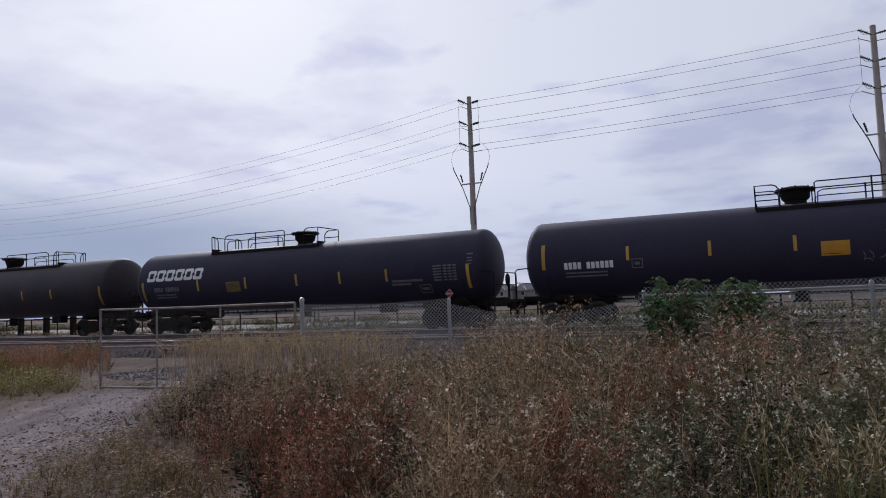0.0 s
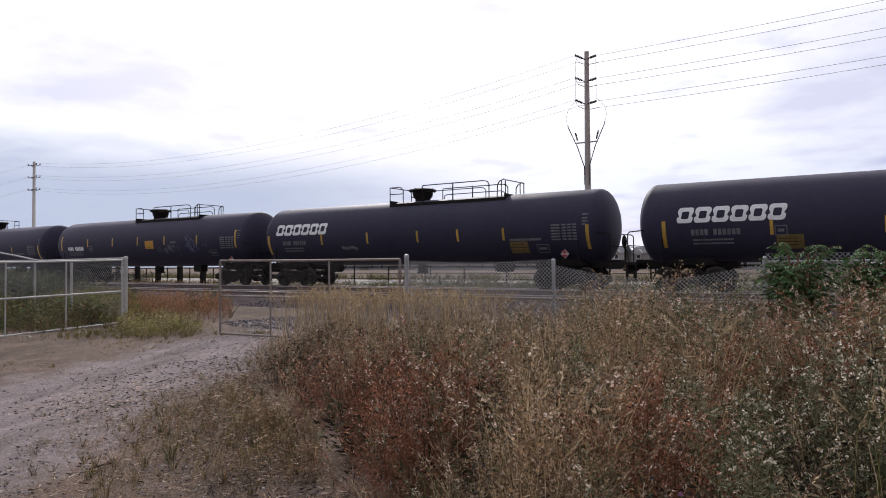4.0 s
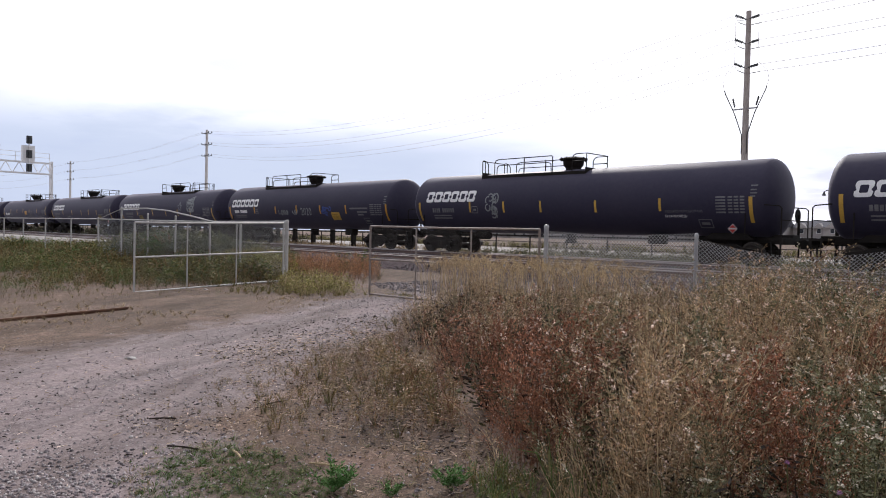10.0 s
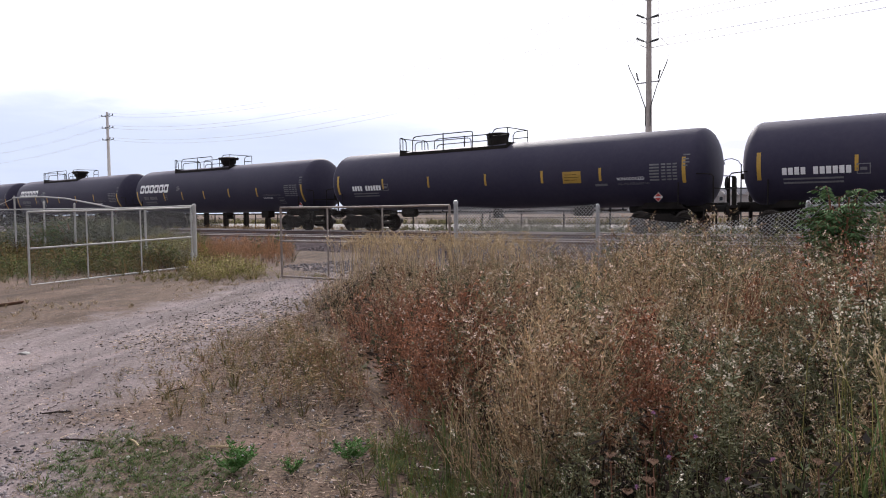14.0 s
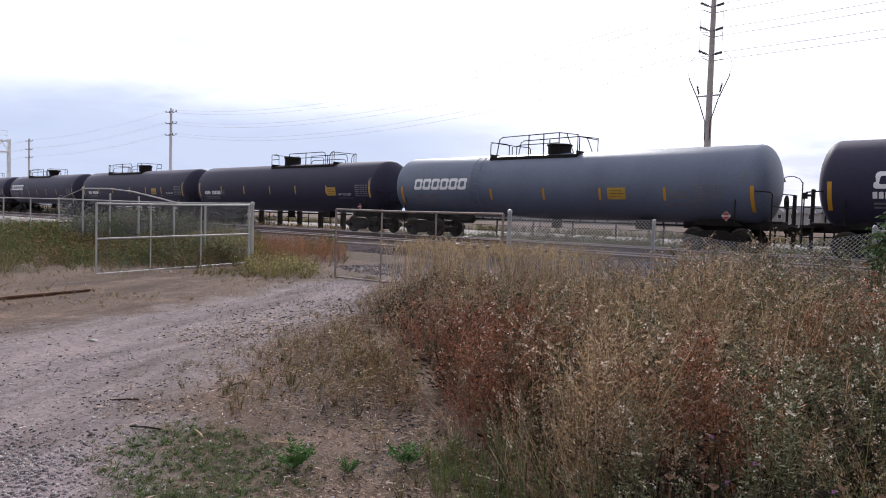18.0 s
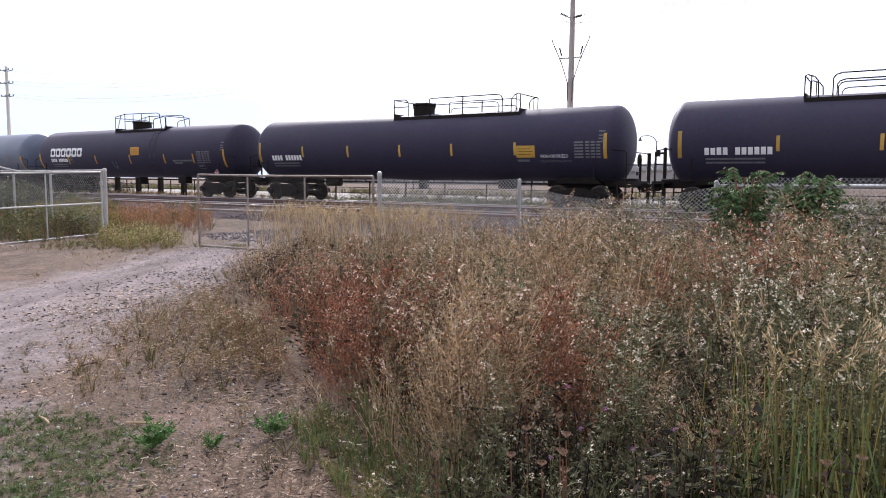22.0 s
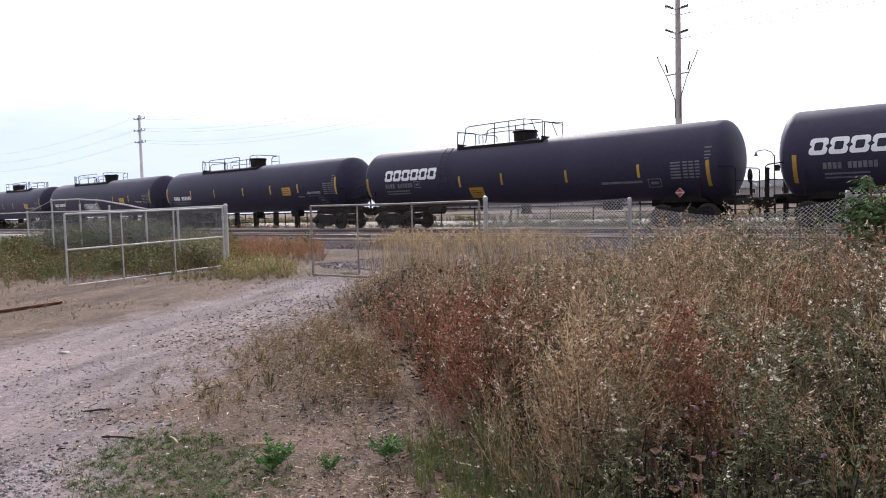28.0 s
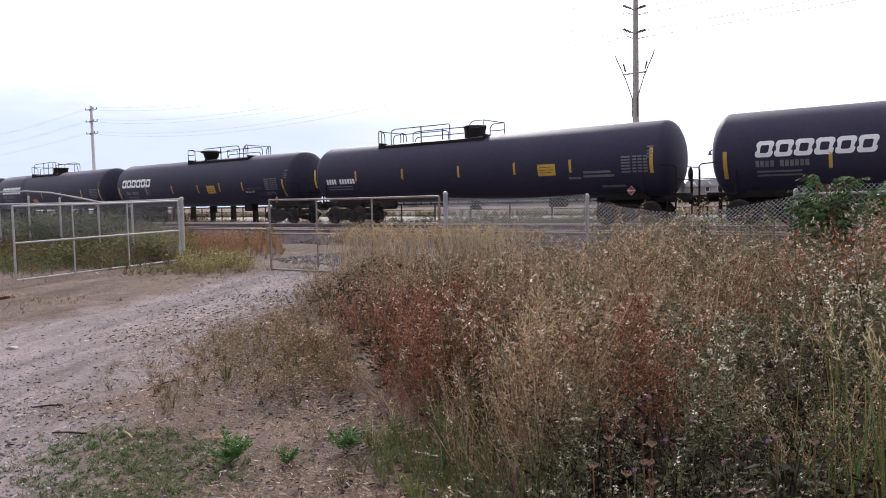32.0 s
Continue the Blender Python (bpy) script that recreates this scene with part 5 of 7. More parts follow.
def utility_pole(x, y, h, full, label):
    p = thing("utility_pole", pose(x, y, 0), label, "utility pole", "poles of the power line")
    bm = bmesh.new()
    rod(bm, (0, 0, -0.5), (0, 0, h), 0.25, 0.15, 18)
    part("pole_shaft", bm, POLEW if full else FARPOLE, p)
    for lv in LEVELS:
        z = lv + h - 15.75
        for s in (-1, 1):
            for yy in (-0.22, 0.22):
                bm = bmesh.new()
                if full:
                    low = 0.34 if yy > 0 else 0.0
                    a, b = Vector((s * 0.12, yy * 0.5, z - low)), Vector((s * 0.72, yy, z - low + (0.32 if s < 0 else 0.06)))
                    rod(bm, a, b, 0.022 if low else 0.035, seg=8)
                    for k in range(0 if low else 5):
                        c = a.lerp(b, 0.30 + 0.16 * k)
                        e = a.lerp(b, 0.36 + 0.16 * k)
                        rod(bm, c, e, 0.085, seg=10)
                else:
                    rod(bm, (0, yy, z), (s * 0.95, yy, z + 0.05), 0.05, seg=6)
                    rod(bm, (s * 0.95, yy, z), (s * 0.95, yy, z + 0.25), 0.06, seg=6)
                part("insulator", bm, INSUL, p)
        if full:
            bm = bmesh.new()
            pipe(bm, [(-0.72, -0.22, z + 0.30), (-0.5, -0.5, z - 0.1), (0, -0.6, z - 0.2), (0.5, -0.5, z - 0.1), (0.72, -0.22, z + 0.06)], 0.012, 5)
            part("jumper_cable", bm, INSUL, p)
    if full:
        for s in (-1, 1):
            bm = bmesh.new()
            pipe(bm, [(s * 0.16, -0.15, 6.9), (s * 0.18, -0.15, 8.1), (s * 0.62, -0.2, 9.4), (s * 1.25, -0.2, 10.75), (s * 1.30, -0.2, 10.95)], 0.032, 8)
            part("riser_cable", bm, INSUL, p)
            bm = bmesh.new()
            pipe(bm, [(s * 1.30, -0.2, 10.9), (s * 1.42, -0.2, 11.4), (s * 1.30, -0.2, 11.9), (s * 0.85, -0.2, 12.4), (s * 0.72, -0.2, 12.5), (s * 0.72, -0.2, 15.2)], 0.012, 5)
            part("drop_wire", bm, LINE, p)
            bm = bmesh.new()
            box(bm, min(0, s * 0.75), -0.12, 9.66, max(0, s * 0.75), -0.04, 9.74)
            part("bracket_arm", bm, GALV, p)
            bm = bmesh.new()
            rod(bm, (s * 0.66, -0.1, 9.85), (s * 0.80, -0.1, 10.4), 0.045, seg=10)
            for k in range(4):
                c = Vector((s * 0.66, -0.1, 9.85)).lerp(Vector((s * 0.80, -0.1, 10.4)), 0.2 + 0.2 * k)
                lathe(bm, [(0.04, -0.03), (0.085, 0), (0.04, 0.03)], "Z", 12, Matrix.Translation(c))
            part("surge_arrester", bm, INSUL, p)
    return p


pole_a = utility_pole(-18.45, 44.8, 15.75, True, "tall weathered utility pole with three levels of insulators")
pole_b = copy_thing(pole_a, pose(5.6, 44.8, 0.25))
pole_c = utility_pole(-90.2, 45.1, 14.6, False, "distant weathered utility pole with three cross arms")
pole_d = copy_thing(pole_c, pose(-144, 45.1, -1.2))
pole_e = copy_thing(pole_c, pose(-205, 45.1, -1.2))
pole_f = copy_thing(pole_a, pose(52, 44.8, 0.2))


def line(a, b, sag, r=0.012):
    a, b = Vector(a), Vector(b)
    bm = bmesh.new()
    pipe(bm, [a.lerp(b, k / 20) - Vector((0, 0, sag * 4 * (k / 20) * (1 - k / 20))) for k in range(21)], r, 5)
    tagged(part("power_line", bm, LINE), "thin aluminium power line between the poles", "power line", "lines of the power line")


for lv in LEVELS:
    for yy, dz in ((-0.22, 0.0), (0.22, -0.34)):
        line((-17.73, 44.8 + yy, lv + 0.06 + dz), (4.88, 44.8 + yy, lv + 0.55 + dz), 0.12)
        line((6.32, 44.8 + yy, lv + 0.32 + dz), (51.3, 44.8 + yy, lv + 0.5 + dz), 0.5)
        line((-19.17, 44.8 + yy, lv + 0.32 + dz), (-89.3, 45.1 + yy, lv - 0.9 + dz), 2.4, 0.009)
        line((-91.1, 45.1 + yy, lv - 0.9), (-143, 45.1 + yy, lv - 2.1), 0.7, 0.007)
        line((-145, 45.1 + yy, lv - 2.1), (-204, 45.1 + yy, lv - 2.1), 0.7, 0.007)

# ------------------------------------------------------------------ signal bridge far down the line
PALESTEEL = mat("pale_grey_steel", (0.86, 0.86, 0.87), (0.72, 0.72, 0.74), rough=0.6, scale=1, fine=8, bump=0)
gantry = thing("signal_bridge", pose(-124, 0, 0), "grey steel signal bridge over the tracks", "signal bridge")
for y in (36.0, 14.5):
    for dx in (-0.45, 0.45):
        bm = bmesh.new()
        box(bm, dx - 0.12, y - 0.12, -0.2, dx + 0.12, y + 0.12, 11.4)
        part("leg", bm, PALESTEEL, gantry, smooth=False)
    bm = bmesh.new()
    for k in range(9):
        rod(bm, (-0.4, y, 0.4 + k * 1.2), (0.4, y, 1.0 + k * 1.2), 0.05, seg=5)
    part("leg_lacing", bm, PALESTEEL, gantry)
for z in (9.4, 11.1):
    for dx in (-0.45, 0.45):
        bm = bmesh.new()
        box(bm, dx - 0.10, 14.5, z - 0.10, dx + 0.10, 36.0, z + 0.10)
        part("chord", bm, PALESTEEL, gantry, smooth=False)
bm = bmesh.new()
for k in range(12):
    y = 14.5 + k * 1.8
    rod(bm, (-0.45, y, 9.4), (-0.45, y + 0.9, 11.1), 0.06, seg=5)
    rod(bm, (-0.45, y + 0.9, 11.1), (-0.45, y + 1.8, 9.4), 0.06, seg=5)
part("truss_web", bm, PALESTEEL, gantry)
bm = bmesh.new()
for z in (12.0, 12.7):
    rod(bm, (-0.6, 14.5, z), (-0.6, 36.0, z), 0.04, seg=5)
for k in range(10):
    rod(bm, (-0.6, 14.5 + k * 2.38, 11.2), (-0.6, 14.5 + k * 2.38, 12.7), 0.04, seg=5)
part("walkway_rail", bm, PALESTEEL, gantry)
for y in (32.7, 28.0):
    bm = bmesh.new()
    rod(bm, (0.55, y, 9.3), (0.55, y, 14.6), 0.08, seg=8)
    mast = part("signal_mast", bm, PALESTEEL, gantry)
    for z in (10.2, 12.3, 14.5):
        bm = bmesh.new()
        box(bm, 0.60, y - 0.42, z - 0.62, 0.72, y + 0.42, z + 0.62, 0.05)
        for dz in (-0.32, 0.0, 0.32):
            rod(bm, (0.7, y, z + dz), (1.0, y, z + dz), 0.14, seg=10)
        part("signal_head", bm, INSUL, mast, "black three-lens signal head")
    bm = bmesh.new()
    box(bm, -0.5, y - 0.8, 11.2, 0.5, y + 0.8, 13.6)
    cage = part("ladder_cage", bm, PALESTEEL, gantry)
    bm2 = bmesh.new()
    bm2.from_mesh(cage.data)
    bmesh.ops.wireframe(bm2, faces=bm2.faces, thickness=0.06)
    bm2.to_mesh(cage.data)
    bm2.free()

# ------------------------------------------------------------------ behind the line
bm = bmesh.new()
xs = np.linspace(-260, 120, 120)
ra_ = [[bm.verts.new((x, y, z + 0.02 * math.sin(x))) for y, z in ((37.0 + 14 * min(1, max(0, (x + 34) / 14)) + 0.8 * math.sin(x * 0.2), 0.02), (38.0 + 14 * min(1, max(0, (x + 34) / 14)) + 0.8 * math.sin(x * 0.2), 0.18), (57.0, 0.2), (58.5, 0.0))] for x in xs]
for a, b in zip(ra_, ra_[1:]):
    for k in range(3):
        bm.faces.new((a[k], b[k], b[k + 1], a[k + 1]))
tagged(part("service_road", bm, mat("pale_limestone_gravel", (0.40, 0.375, 0.35), (0.29, 0.27, 0.25), rough=0.95, scale=0.7, fine=9, bump=0.4, spec=0.03)), "pale gravel service road behind the tracks", "road", kind="structure")


bm = bmesh.new()
xs = np.linspace(-170, -47, 60)
ra_ = [[bm.verts.new((x, y + 0.25 * math.sin(x * 0.9 + y), z + 0.012 * math.sin(x * 2 + y))) for y, z in ((18.3, -0.2), (19.0, 0.36), (21.5, 0.385), (24.4, 0.385), (26.3, 0.37), (26.9, 0.1))] for x in xs]
for a, b in zip(ra_, ra_[1:]):
    for k in range(5):
        bm.faces.new((a[k], b[k], b[k + 1], a[k + 1]))
tagged(part("gravel_apron", bm, bpy.data.materials["pale_limestone_gravel"]), "pale gravel apron packed round the far rails", "gravel", kind="structure")


def b_bollard(bm):
    box(bm, -0.16, -0.16, -0.3, 0.16, 0.16, 1.55, 0.03)


boll_mesh = shared("bollard", b_bollard, GRIME, False)
for i in range(20):
    b = part("bollard", boll_mesh, None, m=pose(-90 + i * 2.62, 33.2, 0.12))
    tagged(b, "square black timber post beside the gravel road", "bollard", "row of black posts")

wire_fence = thing("wire_fence", pose(0, 0, 0), "low dark wire fence beyond the service road", "fence")
for i in range(46):
    bm = bmesh.new()
    rod(bm, (-120 + i * 3, 38.2, -0.1), (-120 + i * 3, 38.2, 1.5), 0.05, seg=6)
    part("post", bm, GRIME, wire_fence)
for z in (0.35, 0.75, 1.1, 1.45):
    bm = bmesh.new()
    pipe(bm, [(-120, 38.2, z), (15, 38.2, z)], 0.018, 5)
    part("strand", bm, GRIME, wire_fence)

for x, h in ((-9.9, 2.95), (-9.15, 3.2)):
    bm = bmesh.new()
    rod(bm, (0, 0, 0), (0, 0, h), 0.085, seg=10)
    lathe(bm, [(0.10, h), (0.10, h + 0.05), (0.01, h + 0.08)], "Z", 10)
    if h > 3:
        box(bm, -0.35, -0.05, h - 0.25, 0.05, 0.05, h - 0.15)
        box(bm, -0.42, -0.1, h - 0.35, -0.25, 0.1, h - 0.08)
    tagged(part("marker_post", bm, GRIME, m=pose(x, 34, 0)), "slim black steel post by the tracks", "post")

lamp = thing("street_lamp", pose(-21.3, 75, 0), "dark curved-arm street lamp by the far houses", "street lamp")
bm = bmesh.new()
rod(bm, (0, 0, -0.2), (0, 0, 5.9), 0.09, 0.06, 10)
part("lamp_post", bm, INSUL, lamp)
bm = bmesh.new()
pipe(bm, [(0, 0, 5.8), (-0.3, 0, 6.25), (-0.9, 0, 6.5), (-1.5, 0, 6.45), (-1.75, 0, 6.3)], 0.045, 6)
part("arm", bm, INSUL, lamp)
bm = bmesh.new()
lathe(bm, [(0.04, 6.35), (0.10, 6.2), (0.20, 5.95), (0.05, 5.93)], "Z", 12, Matrix.Translation((-1.75, 0, 0)))
part("lantern", bm, INSUL, lamp)
copy_thing(lamp, pose(10, 75, 0))
copy_thing(lamp, pose(-52, 75, 0))

SIDING = mat("pale_grey_siding", (0.40, 0.375, 0.365), (0.33, 0.31, 0.305), rough=0.8, scale=1, fine=8, bump=0.1, rand=0.2)
SHINGLE = mat("dark_grey_shingle", (0.10, 0.10, 0.12), (0.07, 0.07, 0.085), rough=0.9, scale=1, fine=10, bump=0.3)
PANE = mat("dark_window_glass", (0.03, 0.035, 0.045), rough=0.1, bump=0)


def townhouse(x, y, w, h):
    t = thing("townhouse", pose(x, y, 0), "pale grey townhouse with dark gabled roof", "house", "row of townhouses")
    bm = bmesh.new()
    box(bm, -w / 2, 0, -0.2, w / 2, 9, h)
    part("wall", bm, SIDING, t, smooth=False)
    bm = bmesh.new()
    a = [(-w / 2 - 0.3, -0.4, h), (w / 2 + 0.3, -0.4, h), (w / 2 + 0.3, 9.4, h), (-w / 2 - 0.3, 9.4, h), (-w / 2 - 0.3, 4.5, h + 2.2), (w / 2 + 0.3, 4.5, h + 2.2)]
    v = [bm.verts.new(q) for q in a]
    for f in ((0, 1, 5, 4), (2, 3, 4, 5), (1, 2, 5), (3, 0, 4), (3, 2, 1, 0)):
        bm.faces.new([v[i] for i in f])
    part("roof", bm, SHINGLE, t, smooth=False)
    for gx in (-w / 4, w / 4):
        bm = bmesh.new()
        extrude_poly(bm, [(gx - w * 0.19, h - 0.2), (gx + w * 0.19, h - 0.2), (gx, h + 1.4)], -0.6, 2.5)
        part("gable", bm, SIDING, t, smooth=False)
        for z in (0.9, h - 1.7):
            bm = bmesh.new()
            box(bm, gx - 0.55, -0.05, z, gx + 0.55, 0.05, z + 1.3)
            wn = part("window", bm, PANE, t, smooth=False)
            bm = bmesh.new()
            for q in ((-0.65, -0.55, -0.1, 1.4), (0.55, 0.65, -0.1, 1.4), (-0.55, 0.55, 1.3, 1.4), (-0.55, 0.55, -0.1, 0.0)):
                box(bm, gx + q[0], -0.08, z + q[2], gx + q[1], 0.06, z + q[3])
            part("window_frame", bm, WHITEP, wn, smooth=False)
    return t


for i in range(17):
    townhouse(-196 + i * 11.0, 225 + 4 * (i % 3), 9.8, 5.4)
hall = thing("low_building", pose(22, 205, 0), "long low grey building with a dark roof edge", "building")
bm = bmesh.new()
box(bm, -18, 0, -0.2, 60, 20, 5.2)
part("wall", bm, CONC, hall, smooth=False)
bm = bmesh.new()
box(bm, -18.3, -0.3, 5.2, 60.3, 20.3, 5.9)
part("roof", bm, SHINGLE, hall, smooth=False)
for i in range(14):
    bm = bmesh.new()
    box(bm, -16 + i * 5, -0.06, 2.4, -13.2 + i * 5, 0.1, 3.9)
    part("window", bm, PANE, hall, smooth=False)

# ------------------------------------------------------------------ plants


def leafmat(name, a, b, thin=0.08, isl=0.35, scale=1.1):
    return mat(name, a, b, rough=0.8, scale=scale, fine=14, bump=0, island=isl, thin=thin, spec=0.2)


RUSTLEAF = leafmat("rust_brown_weed", (0.42, 0.19, 0.105), (0.14, 0.054, 0.035), isl=0.75, scale=2.2)
ORANGELEAF = leafmat("orange_brown_weed", (0.55, 0.31, 0.16), (0.33, 0.17, 0.085), isl=0.5, scale=1.2)
GOLDLEAF = leafmat("straw_gold_weed", (0.56, 0.37, 0.22), (0.20, 0.128, 0.062), isl=0.75, scale=2.2)
OCHRE = leafmat("ochre_olive_weed", (0.45, 0.34, 0.22), (0.15, 0.115, 0.062), isl=0.75, scale=2.2)
PINKSTEM = leafmat("reddish_stem", (0.28, 0.14, 0.09), (0.13, 0.065, 0.045), isl=0.6)
STRAW = leafmat("pale_straw", (0.62, 0.49, 0.31), (0.38, 0.28, 0.165), isl=0.45)
OLIVE = leafmat("olive_weed_leaf", (0.12, 0.125, 0.055), (0.16, 0.135, 0.062), isl=0.7)
GREYGREEN = leafmat("grey_green_weed_leaf", (0.225, 0.225, 0.135), (0.062, 0.07, 0.038), isl=0.75, scale=2.2)
GREEN = leafmat("fresh_green_leaf", (0.065, 0.135, 0.035), (0.10, 0.14, 0.048), isl=0.6)
GRASSBLADE = leafmat("long_grass_blade", (0.16, 0.23, 0.085), (0.09, 0.14, 0.05), isl=0.5)
DARKGREEN = leafmat("sumac_leaf", (0.060, 0.115, 0.045), (0.10, 0.155, 0.066), isl=0.6)
YGREEN = leafmat("yellow_green_leaf", (0.25, 0.215, 0.07), (0.14, 0.14, 0.048), isl=0.6)
BLOOM = leafmat("off_white_bloom", (0.76, 0.70, 0.59), (0.52, 0.45, 0.35), isl=0.3)
TANHEAD = leafmat("tan_seed_head", (0.80, 0.66, 0.55), (0.52, 0.38, 0.30), isl=0.45)
# in hollows and undergrowth these two dark colours stand for shade
DEADDARK = leafmat("dead_brown_and_shade", (0.042, 0.028, 0.022), (0.022, 0.017, 0.014), isl=0.6)
SHADELEAF = leafmat("dull_and_shaded_leaf", (0.055, 0.067, 0.033), (0.08, 0.074, 0.04), isl=0.6)
BROWNLEAF = leafmat("ochre_brown_leaf", (0.30, 0.19, 0.085), (0.12, 0.075, 0.036), isl=0.7, scale=2.2)
GOLDENROD = leafmat("goldenrod_leaf", (0.36, 0.32, 0.09), (0.20, 0.205, 0.06), isl=0.5)
FRESH = leafmat("bright_green_leaf", (0.10, 0.215, 0.06), (0.07, 0.16, 0.045), isl=0.4)
MAUVE = leafmat("mauve_bloom", (0.36, 0.15, 0.33), (0.44, 0.24, 0.40))


class Tuft:
    """Collects loose four-cornered blades and leaves of one plant."""

    def __init__(self, seed):
        self.v, self.m, self.g = [], [], np.random.default_rng(seed)

    def quad(self, a, b, c, d, m):
        self.v += [a, b, c, d]
        self.m.append(m)

    def blade(self, p, q, w0, w1, m):
        p, q = np.array(p, float), np.array(q, float)
        d = q - p
        s = np.cross(d, self.g.normal(size=3))
        s /= np.linalg.norm(s) + 1e-9
        self.quad(p - s * w0 / 2, p + s * w0 / 2, q + s * w1 / 2, q - s * w1 / 2, m)

    def leaf(self, p, d, l, w, m):
        p, d = np.array(p, float), np.array(d, float)
        d = d / (np.linalg.norm(d) + 1e-9)
        s = np.cross(d, self.g.normal(size=3))
        s /= np.linalg.norm(s) + 1e-9
        self.quad(p, p + d * l * 0.5 + s * w / 2, p + d * l, p + d * l * 0.5 - s * w / 2, m)

    def stalk(self, base, top, w, m, bend=0.03):
        """A thin stalk in three lengths, slightly bent."""
        base, top = np.array(base, float), np.array(top, float)
        o = np.array([self.g.normal(), self.g.normal(), 0]) * bend
        a, b = base + (top - base) * 0.35 + o * 0.7, base + (top - base) * 0.7 + o
        self.blade(base, a, w, w * 0.85, m); self.blade(a, b, w * 0.85, w * 0.65, m); self.blade(b, top, w * 0.65, w * 0.35, m)
        return lambda k: base + (top - base) * k + o * min(1.0, k * 2, (1 - k) * 2.6)

    def head(self, p, r, m):
        """A small ragged seed head or bloom."""
        for _ in range(4):
            d = self.g.normal(size=3)
            self.leaf(np.array(p) + d * r * 0.15, d, r * 1.25, r * 0.95, m)

    def done(self):
        return np.array(self.v), np.array(self.m)


def weed_rust(seed, f=1):
    """Upright reddish stalks thickly set with small dried leaves; f: fineness."""
    t = Tuft(seed)
    g = t.g
    sz = 0.74 if f == 1 else 0.6
    for s in range(2):
        top = np.array([g.normal() * 0.10, g.normal() * 0.10, g.uniform(0.78, 1.0)])
        base = np.array([g.normal() * 0.03, g.normal() * 0.03, 0])
        at = t.stalk(base, top, 0.007 * sz + 0.001, 0)
        for i in range(12 if f == 1 else 22):
            k = g.uniform(0.14, 0.98)
            a = g.uniform(0, 6.283)
            L = g.uniform(0.07, 0.22) * (1.3 - 0.8 * k)
            d = np.array([math.cos(a) * 0.55, math.sin(a) * 0.55, g.uniform(0.6, 1.0)])
            p = at(k)
            q = p + d * L
            t.blade(p, q, 0.004 * sz, 0.002 * sz, 0)
            for _ in range(6):
                c = p + (q - p) * g.uniform(0.1, 1.05) + g.normal(size=3) * 0.012
                t.leaf(c, d + g.normal(size=3) * 0.9, g.uniform(0.022, 0.045) * sz, g.uniform(0.010, 0.019) * sz, 1)
            if g.random() < (0.32 if k > 0.6 else 0.08):
                t.head(q, g.uniform(0.008, 0.015) * 0.9, 2)
    return t.done()


def weed_gold(seed, f=1):
    """Bundles of upright straw stalks set with narrow leaves and small seed heads."""
    t = Tuft(seed)
    g = t.g
    sz = 0.74 if f == 1 else 0.6
    for s in range(2 + f):
        base = np.array([g.normal() * 0.05, g.normal() * 0.05, 0])
        top = base + np.array([g.normal() * 0.07, g.normal() * 0.07, g.uniform(0.72, 1.0)])
        at = t.stalk(base, top, 0.004 * sz + 0.003, 0)
        for i in range(15 if f == 1 else 30):
            k = g.uniform(0.30, 1.0)
            a = g.uniform(0, 6.283)
            r = g.uniform(0.01, 0.08) * (1.4 - k)
            p = at(k)
            q = p + np.array([math.cos(a) * r, math.sin(a) * r, r * 1.1])
            if i % 3 == 0:
                t.blade(p, q, 0.003, 0.0015, 0)
            t.leaf(q, (math.cos(a) * 0.6, math.sin(a) * 0.6, g.uniform(-0.1, 1.4)), g.uniform(0.03, 0.06) * sz, g.uniform(0.009, 0.017) * sz, 1)
            if g.random() < (0.16 if k > 0.7 else 0.03):
                t.head(q, g.uniform(0.008, 0.014) * (sz + 0.15), 2)
        for i in range(3):
            a = g.uniform(0, 6.283)
            t.leaf(at(g.uniform(0.1, 0.5)), (math.cos(a), math.sin(a), g.uniform(0.2, 1.2)), g.uniform(0.10, 0.24), 0.008, 0 if i else 1)
    return t.done()


def weed_aster(seed, f=1):
    """A branching stalk with narrow leaves and clusters of small pale heads at its top."""
    t = Tuft(seed)
    g = t.g
    sz = 0.74 if f == 1 else 0.6
    top = np.array([g.normal() * 0.13, g.normal() * 0.13, 1.0])
    at = t.stalk((0, 0, 0), top, 0.006 * sz + 0.002, 0)
    for i in range(24 if f == 1 else 46):
        a = g.uniform(0, 6.283)
        t.leaf(at(g.uniform(0.18, 0.92)), (math.cos(a), math.sin(a), g.uniform(-0.4, 0.7)), g.uniform(0.045, 0.10) * sz, g.uniform(0.011, 0.020) * sz, 1)
    for i in range(11 if f == 1 else 20):
        k = g.uniform(0.36, 0.98)
        a = g.uniform(0, 6.283)
        p = at(k)
        d = np.array([math.cos(a) * 0.8, math.sin(a) * 0.8, g.uniform(0.4, 1.0)])
        q = p + d * g.uniform(0.07, 0.24) * (1.35 - 0.8 * k)
        t.blade(p, q, 0.004 * sz, 0.002, 0)
        for _ in range(6):
            t.leaf(p + (q - p) * g.uniform(0.1, 1) + g.normal(size=3) * 0.014, d + g.normal(size=3), g.uniform(0.025, 0.055) * sz, g.uniform(0.010, 0.019) * sz, 1)
        if k > 0.62 and g.random() < 0.22:
            for _ in range(g.integers(1, 4)):
                t.head(q + g.normal(size=3) * 0.018, g.uniform(0.009, 0.017) * 0.95, 2)
    return t.done()


